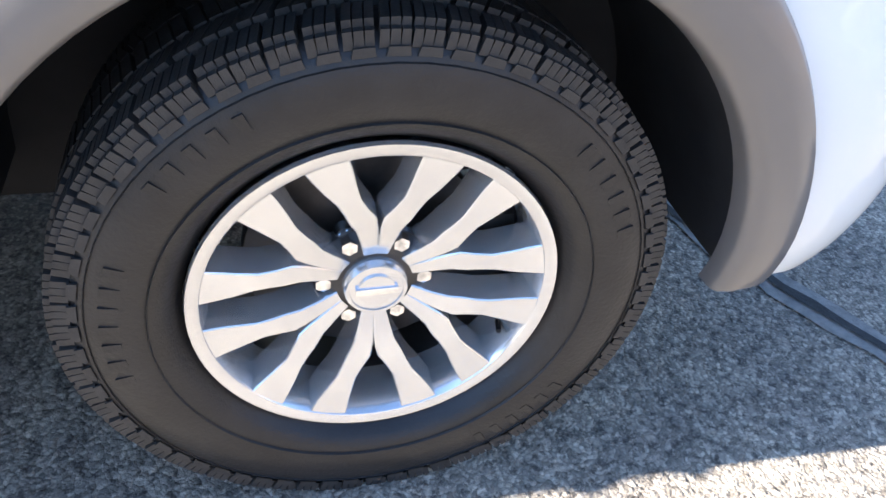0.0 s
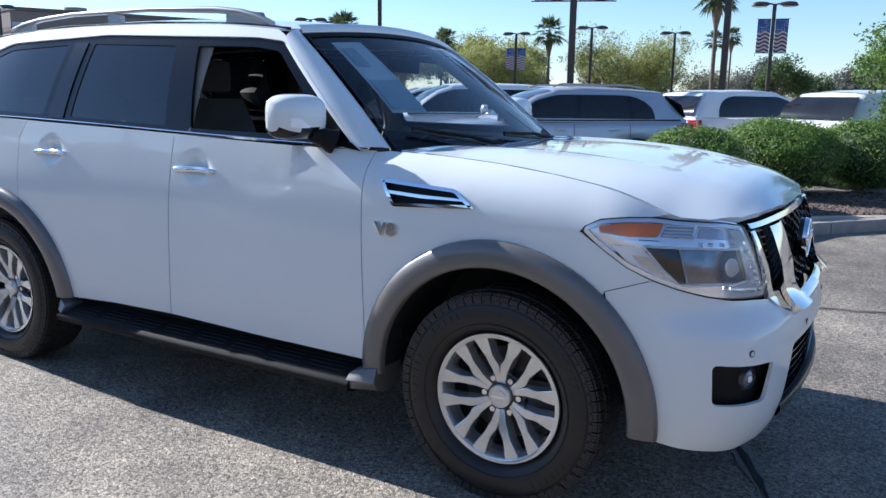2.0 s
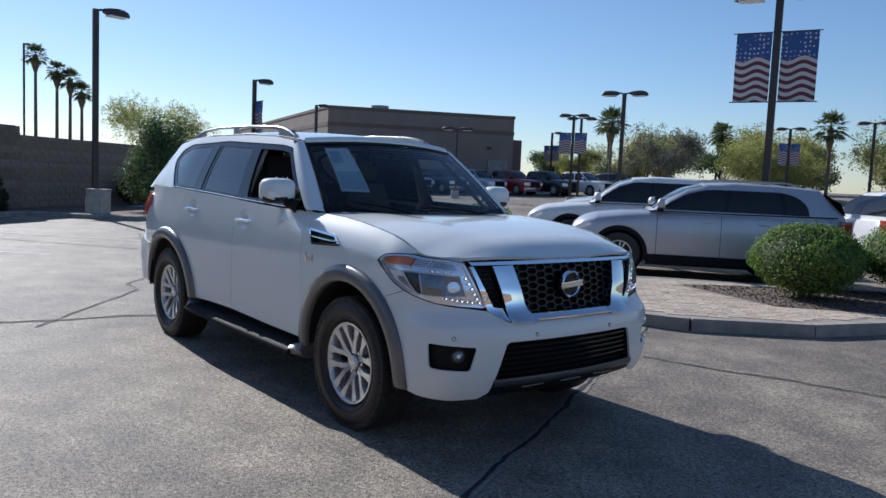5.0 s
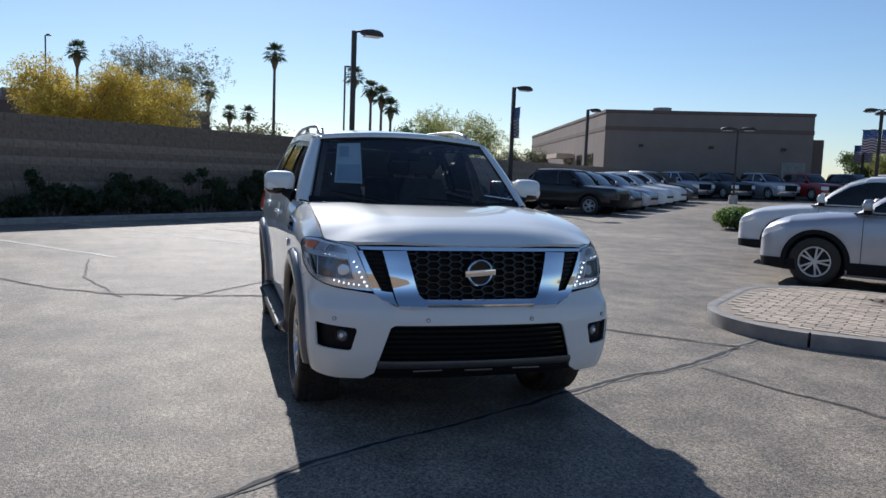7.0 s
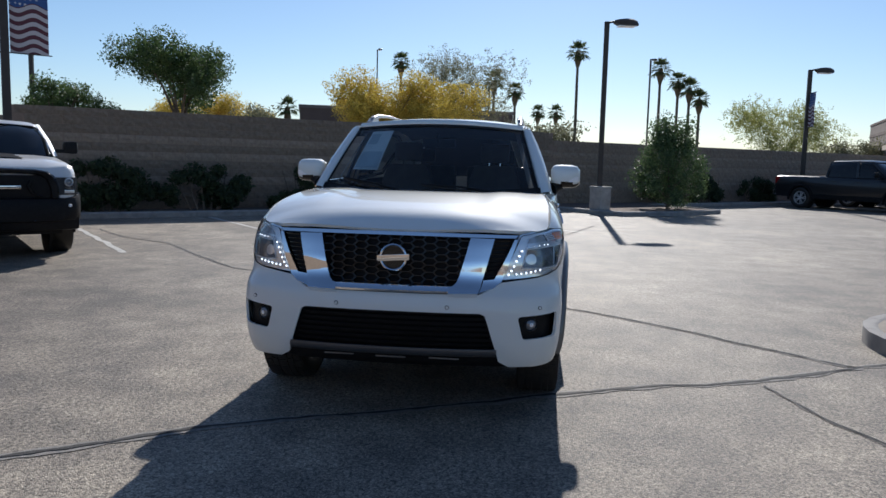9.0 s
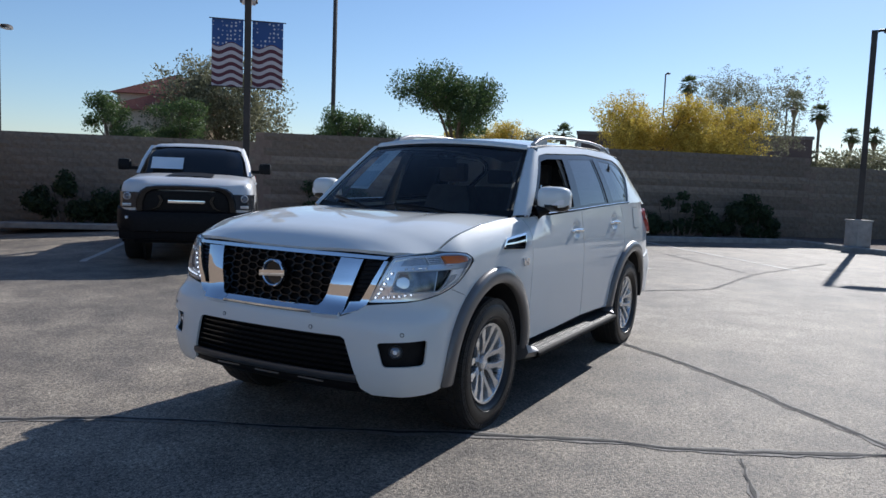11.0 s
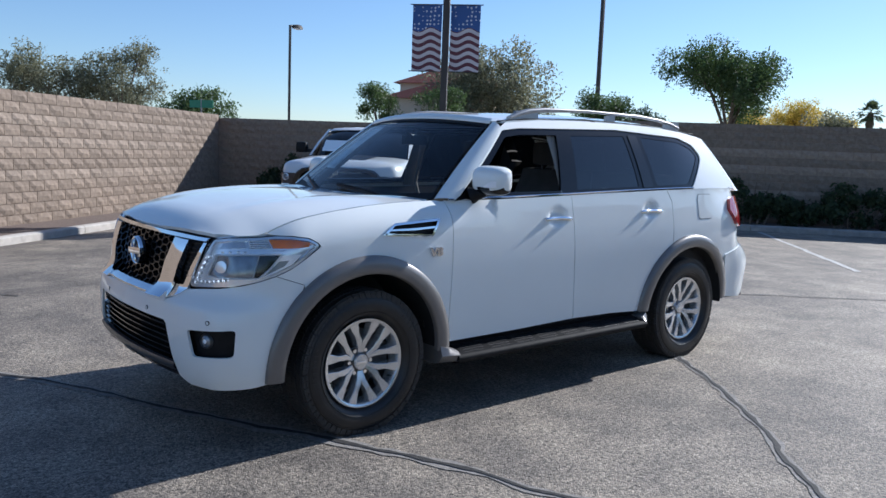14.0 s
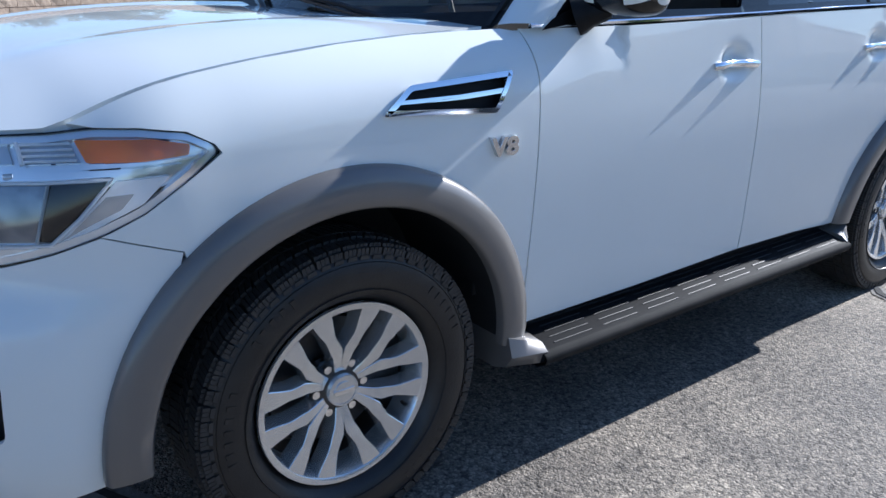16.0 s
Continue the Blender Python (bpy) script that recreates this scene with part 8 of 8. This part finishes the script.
        part("foot", box(cab0 - 0.33, cab0 - 0.23, min(sd * W * 0.45, sd * W * (0.54 if heavy else 0.51)), max(sd * W * 0.45, sd * W * (0.54 if heavy else 0.51)), belt + (0.05 if heavy else 0.0), belt + (0.11 if heavy else 0.07), bevel=0.01), BLACK_PLASTIC, mr)
        if detail:
            for hx in (cab0 - 1.05, cab0 - 1.95):
                part("door_handle", box(hx - 0.09, hx + 0.09, min(sd * W * 0.487, sd * W * 0.506), max(sd * W * 0.487, sd * W * 0.506), belt - 0.16, belt - 0.13, bevel=0.008), p, ob)
            for hx in (cab0 - 0.24, cab0 - 1.28, cab0 - 2.22):
                rows = [[Vector((hx + dx, sd * (W / 2 * k + 0.003), z)) for dx in (-0.004, 0.004)] for z, k in ((zb + 0.16, 0.99), (zb + (belt - zb) * 0.55, 1.0), (belt - 0.12, 0.986), (belt - 0.05, 0.957))]
                part("door_gap", strip_loft(rows), LINER, ob, "thin shut line", 0)
            part("belt_moulding", sweep([(cab0 - 0.1, sd * (W * 0.463), belt + 0.0), ((cab0 + cab1) / 2, sd * (W * 0.472), belt + 0.005), (cab1 + 0.1, sd * (W * 0.462), belt + 0.02)], 0.011, 6), CHROME if not clad else BLACK_GLOSS, ob)
    gz0, gz1 = (zl - 0.26, zl + 0.12) if big else (hood - 0.53, hood - 0.43)
    part("grille", box(f - 0.06, f + 0.012, -W * 0.27, W * 0.27, gz0, gz1, bevel=0.02), BLACK_PLASTIC, ob, "black grille")
    if big:
        part("front_bumper", loft([[Vector((xx + dx, y, z)) for dx, z in ((0.0, zb + 0.02), (0.04, zb + 0.10), (0.04, zb + 0.28), (-0.10, zb + 0.30), (-0.12, zb))] for y, xx in ((-W * 0.49, f - 0.12), (-W * 0.40, f), (0, f + 0.05), (W * 0.40, f), (W * 0.49, f - 0.12))], True), BLACK_PLASTIC if clad or paint == "black" else CHROME, ob, "", 40)
        part("rear_bumper", box(b - 0.10, b + 0.05, -W * 0.48, W * 0.48, zb + 0.1, zb + 0.3, bevel=0.03), CHROME, ob)
        part("bed_floor", box(b + 0.08, cab1 - 0.06, -W * 0.40, W * 0.40, bedz + 0.004, bedz + 0.008), LINER, ob, "dark open load bed")
    else:
        part("rear_bumper", loft([[Vector((xx, y, z)) for xx, z in ((x0 + 0.1, zb + 0.02), (x0, zb + 0.08), (x0 - 0.03, zb + 0.24), (x0 + 0.1, zb + 0.30))] for y, x0 in ((-W * 0.48, b + 0.14), (-W * 0.40, b + 0.02), (0, b - 0.02), (W * 0.40, b + 0.02), (W * 0.48, b + 0.14))], True), BLACK_PLASTIC if clad else p, ob, "", 40)
        part("rear_glass", strip_loft([[Vector((b + x, y, z)) for y in (-W * k, 0, W * k)] for x, z, k in ((0.055, belt + 0.06, 0.40), (0.13, belt + (H - belt) * 0.5, 0.385), (0.36, H - 0.13, 0.34))]), DARK_GLASS, ob, "dark rear screen", 60)
    if rails:
        for sd in (1, -1):
            y = sd * W / 2 * 0.66
            part("roof_rail", sweep([(cab0 - 1.0, y, H + 0.0), (cab0 - 1.15, y, H + 0.04), (b + 1.0, y, H + 0.035), (b + 0.75, y, H - 0.015)], 0.016, 6), RAIL, ob)
    return ob


vehicle("suv", "silver compact SUV with black cladding and roof rails", "suv", lot_pose(3.90, 8.32, 0.02, 180), 4.52, 1.86, 1.655, 2.70, 0.375, "grey", 1.13, 1.07, 1.22, rails=True, shift=0.06)
vehicle("suv", "white mid-size SUV with a dark window band", "suv", lot_pose(3.05, 11.6, 0.05, 180), 4.9, 1.93, 1.72, 2.85, 0.38, "white", 1.12, 1.06, 1.25, shift=0.05)
vehicle("suv", "white hatchback SUV parked past the hedge, tail outward", "suv", lot_pose(9.6, 11.4, 0.05, 14), 4.6, 1.85, 1.66, 2.7, 0.35, "white", 1.08, 1.02, 1.2, clad=False)
vehicle("suv", "white SUV parked beyond the hedge", "suv", lot_pose(11.0, 8.6, 0.05, 14), 4.7, 1.88, 1.66, 2.75, 0.36, "white", 1.08, 1.02, 1.2, clad=False)
vehicle("suv", "white SUV at the far side of the aisle", "suv", lot_pose(3.4, 17.8, 0.08, 180), 4.8, 1.9, 1.70, 2.8, 0.36, "white", 1.10, 1.04, 1.2, clad=False)
vehicle("suv", "pale crossover in the far row", "suv", lot_pose(3.3, 20.9, 0.08, 180), 4.6, 1.85, 1.64, 2.7, 0.35, "silver", 1.06, 1.02, 1.2, clad=False)
vehicle("suv", "white hatchback in the far row", "suv", lot_pose(3.3, 24.0, 0.1, 180), 4.5, 1.82, 1.58, 2.65, 0.34, "white", 1.04, 0.98, 1.2, clad=False)

# the row with its tails to the wall
vehicle("pickup_truck", "black crew-cab pickup truck, tail to the wall", "pickup truck", lot_pose(-9.9, 25.4, 0), 5.8, 2.0, 1.88, 3.6, 0.41, "black", 1.22, 1.16, 1.45, "pickup")
vehicle("suv", "charcoal full-size SUV, nose to the aisle", "suv", lot_pose(-10.1, 28.6, 0.0), 5.2, 2.0, 1.86, 3.0, 0.41, "charcoal", 1.20, 1.12, 1.4, clad=False)
vehicle("suv", "silver SUV, nose to the aisle", "suv", lot_pose(-10.2, 31.8, 0.05), 4.9, 1.95, 1.78, 2.9, 0.39, "silver", 1.15, 1.08, 1.3, clad=False)
vehicle("suv", "white SUV, nose to the aisle", "suv", lot_pose(-10.4, 35.0, 0.1), 4.9, 1.95, 1.78, 2.9, 0.39, "white", 1.15, 1.08, 1.3, clad=False)
vehicle("suv", "white SUV at the end of the row", "suv", lot_pose(-10.6, 38.2, 0.2), 4.9, 1.95, 1.78, 2.9, 0.39, "white", 1.15, 1.08, 1.3, clad=False)
vehicle("suv", "charcoal SUV at the end of the row", "suv", lot_pose(-10.8, 41.4, 0.28), 4.9, 1.95, 1.76, 2.9, 0.39, "charcoal", 1.15, 1.08, 1.3, clad=False)

# trucks before the building
for _k, (_x, _y, _c, _lab) in enumerate(((-41.8, 25.5, "charcoal", "dark pickup truck before the building"), (-40.7, 27.6, "white", "white pickup truck before the building"), (-39.6, 29.7, "silver", "silver pickup truck before the building"), (-38.4, 32.0, "charcoal", "dark pickup truck before the building"), (-37.1, 34.4, "silver", "silver pickup truck before the building"), (-35.8, 36.8, "red", "red pickup truck before the building"), (-34.5, 39.2, "black", "black pickup truck before the building"), (-33.2, 41.6, "white", "white pickup truck before the building"), (-31.9, 44.0, "charcoal", "dark pickup truck before the building"))):
    _q = rise(CU * _x + SU * _y, -SU * _x + CU * _y)
    vehicle("pickup_truck", _lab, "pickup truck", pose(_x, _y, _q + 0.02, 0, 0, 3 + (_k * 37 % 5)), 5.3, 1.86, 1.74, 3.3, 0.39, _c, 1.14, 1.08, 1.32, "pickup", False, group="trucks before the building", detail=0)


def big_truck():
    """The white truck parked by the wall: black grille and bumper, dark hood stripe."""
    ob = vehicle("pickup_truck", "white pickup truck with a black grille and hood stripe", "pickup truck", lot_pose(-9.12, -3.02, 0, 1.2), 5.8, 2.03, 1.97, 3.57, 0.43, "white", 1.42, 1.35, 1.42, "pickup", True)
    f, W = 2.9, 2.03
    part("hood_stripe", strip_loft([[Vector((x, y, z - 0.02 * abs(y / w))) for y in (-w, -w * 0.4, w * 0.4, w)] for x, z, w in ((f - 0.42, 1.412, 0.36), (f - 0.55, 1.420, 0.355), (f - 0.95, 1.440, 0.34), (f - 1.38, 1.462, 0.33))]), BLACK_PLASTIC, ob, "matt black hood stripe", 60)
    shield = [(-0.365, 0.86), (-0.36, 1.02), (-0.335, 1.16), (-0.29, 1.225), (-0.22, 1.25), (0.0, 1.262), (0.22, 1.25), (0.29, 1.225), (0.335, 1.16), (0.36, 1.02), (0.365, 0.86)]
    rows = [[Vector((f + dx - 0.16 * abs(y) ** 2.2 * 2, y * W * k, 0.86 + (z - 0.86) * k)) for y, z in shield] for k, dx in ((1.0, -0.06), (1.0, 0.055), (0.97, 0.085), (0.87, 0.085), (0.83, 0.03))]
    part("grille_surround", strip_loft(rows), BLACK_GLOSS, ob, "broad black grille surround", 40)
    part("grille_back", box(f - 0.04, f + 0.02, -W * 0.32, W * 0.32, 0.86, 1.17, bevel=0.02), BLACK_PLASTIC, ob, "recessed black grille")
    for sd in (1, -1):
        part("grille_spar", loft([[Vector((f + 0.02 + dx, sd * y + dy, z + dz)) for dx, dy, dz in ((0.0, -0.03, 0.0), (0.05, -0.022, 0.0), (0.05, 0.022, 0.0), (0.0, 0.03, 0.0))] for y, z, dz in ((0.40, 1.10, 0), (0.36, 1.02, 0), (0.41, 0.92, 0), (0.50, 0.88, 0))], True), BLACK_GLOSS, ob, "curved grille bar", 50)
        lamp = part("lamp_ring", lathe([(0.038, 0.0), (0.046, -0.02), (0.056, -0.018), (0.062, 0.0)], 24), LAMP_DIM, ob, "round bright projector", m=pose(f - 0.005, sd * W * 0.425, 1.075, 0, 0, 90 + sd * 14))
        part("lens", lathe([(0.0005, -0.016), (0.025, -0.012), (0.04, 0.0)], 20), LAMP_BOWL, lamp)
        part("lamp_bar", box(-0.012, 0.012, -0.088, 0.088, -0.022, 0.022, bevel=0.006), LAMP_DIM, ob, "clear lower lamp bar", m=pose(f + 0.004, sd * W * 0.415, 0.945, 0, 0, -sd * 12))
        part("bumper_lamp", lathe([(0.0005, -0.03), (0.018, -0.03), (0.024, 0.0)], 16), LAMP_WHITE, ob, "small round fog lamp", m=pose(f + 0.075, sd * 0.86, 0.755, 0, 0, 90))
        part("tow_hook", sweep([(f + 0.02, sd * 0.42, 0.56), (f + 0.10, sd * 0.42, 0.56), (f + 0.10, sd * 0.42, 0.62), (f + 0.02, sd * 0.42, 0.62)], 0.016, 6), BLACK_GLOSS, ob)
    part("grille_mark", box(f + 0.062, f + 0.072, -0.27, 0.27, 0.985, 1.03, bevel=0.004), CHROME, ob, "plain pale bar of grille lettering")
    part("lower_bumper", loft([[Vector((xx + dx, y, z + up)) for dx, z in ((-0.02, 0.50), (0.07, 0.55), (0.09, 0.74), (0.05, 0.84), (-0.02, 0.865), (-0.14, 0.865), (-0.14, 0.50))] for y, xx, up in ((-W * 0.505, f - 0.20, 0.05), (-W * 0.46, f - 0.07, 0.02), (-W * 0.36, f + 0.01, 0.0), (0, f + 0.06, 0.0), (W * 0.36, f + 0.01, 0.0), (W * 0.46, f - 0.07, 0.02), (W * 0.505, f - 0.20, 0.05))], True), BLACK_PLASTIC, ob, "deep black bumper", 40)
    part("air_dam", strip_loft([[Vector((f - 0.02 + dx - 0.10 * abs(y), y * W, z)) for y in (-0.38, -0.2, 0.0, 0.2, 0.38)] for dx, z in ((0.02, 0.52), (0.0, 0.42), (-0.02, 0.36))]), BLACK_PLASTIC, ob, "black lip under the bumper", 60)
    part("screen_sheet", strip_loft([[Vector((f - 1.46 - 0.36 * t + 0.04, y, 1.43 + 0.30 * t + 0.04)) for y in (-0.72, -0.5, -0.20)] for t in (0.12, 0.45, 0.78)]), PAPER, ob, "pale price sheet behind the screen")


big_truck()


# ---------------------------------------------------------------- pieces of walls and pavements
def wall_blocks():
    """The sunlit wall: single blocks where the camera passes nearest, the rest joined."""
    rng = random.Random(17)
    face = Matrix.Rotation(radians(LOT_TURN), 3, "Z")
    meshes = []
    for k in range(20):
        v, f = rough_block(rng, BW - 0.012, BH - 0.012, 0.034)
        meshes.append(raw("block", v, f, BLOCK if k < 10 else BLOCK_PALE))
    rest = []
    inv = W_SIDE.matrix_basis.inverted()
    n = int(SIDE_H / BH)
    for r in range(-1, n):
        z = 0.02 + r * BH + (SIDE_H - n * BH)
        for c in range(66):
            u = WALL_U + 0.05 + c * BW - (BW / 2 if r % 2 else 0)
            if u < WALL_U:
                continue
            if -12.9 < u < -2.4 and r < 11:
                ob = part("block", meshes[rng.randrange(10) + (10 if r in PALE_ROWS else 0)], None, W_SIDE)
                ob.matrix_parent_inverse = inv
                ob.matrix_basis = Matrix.Translation(lot(u, WALL_V - 0.03, z)) @ Matrix.Rotation(radians(LOT_TURN), 4, "Z")
            else:
                rest.append((lot(u, WALL_V - 0.03, z), face))
    o = join_blocks("block_courses", rest, BLOCK, None, rng, (BW, BH), 0.034)
    o.parent = W_SIDE
    o.matrix_parent_inverse = inv


wall_blocks()


def pavers():
    """Brick pavers in running bond over the island's bed."""
    rng = random.Random(23)
    w, d, h = 0.232, 0.115, 0.026
    meshes = []
    for k in range(5):
        j = lambda: rng.uniform(-0.0025, 0.0025)
        v = [(0.004 + j(), 0.004 + j(), 0), (w - 0.004, 0.004, 0), (w - 0.004, d - 0.004, 0), (0.004, d - 0.004, 0)]
        t = [(0.008 + j(), 0.008 + j(), h + j()), (w - 0.008 + j(), 0.008 + j(), h + j()), (w - 0.008 + j(), d - 0.008 + j(), h + j()), (0.008 + j(), d - 0.008 + j(), h + j())]
        meshes.append((v + t, [(4, 5, 6, 7), (0, 1, 5, 4), (1, 2, 6, 5), (2, 3, 7, 6), (3, 0, 4, 7)]))
    data = [raw("paver", v, f, PAVER) for v, f in meshes]
    edge = shrink(densify(ISLAND, 0.3), 0.09)
    verts, faces, made = [], [], 0
    v = 2.3
    row = 0
    while v < 6.6:
        u = 1.7 - (w / 2 if row % 2 else 0)
        while u < 8.4:
            corners = ((u, v), (u + w, v), (u + w, v + d), (u, v + d))
            if all(inside(edge, *c) for c in corners) and not any(inside(BED, *c) for c in corners):
                k = rng.randrange(5)
                if made < 300 and u < 3.9:
                    ob = part("paver", data[k], None, PAVEMENT)
                    ob.matrix_basis = lot_pose(u, v, 0.115)
                    made += 1
                else:
                    b = len(verts)
                    m = lot_pose(u, v, 0.115)
                    verts += [m @ Vector(p) for p in meshes[k][0]]
                    faces += [tuple(i + b for i in f) for f in meshes[k][1]]
            u += w
        v += d
        row += 1
    if verts:
        tagged(part("paver_rest", raw("paver_rest", verts, faces, PAVER), None, PAVEMENT), kind="stuff")


pavers()
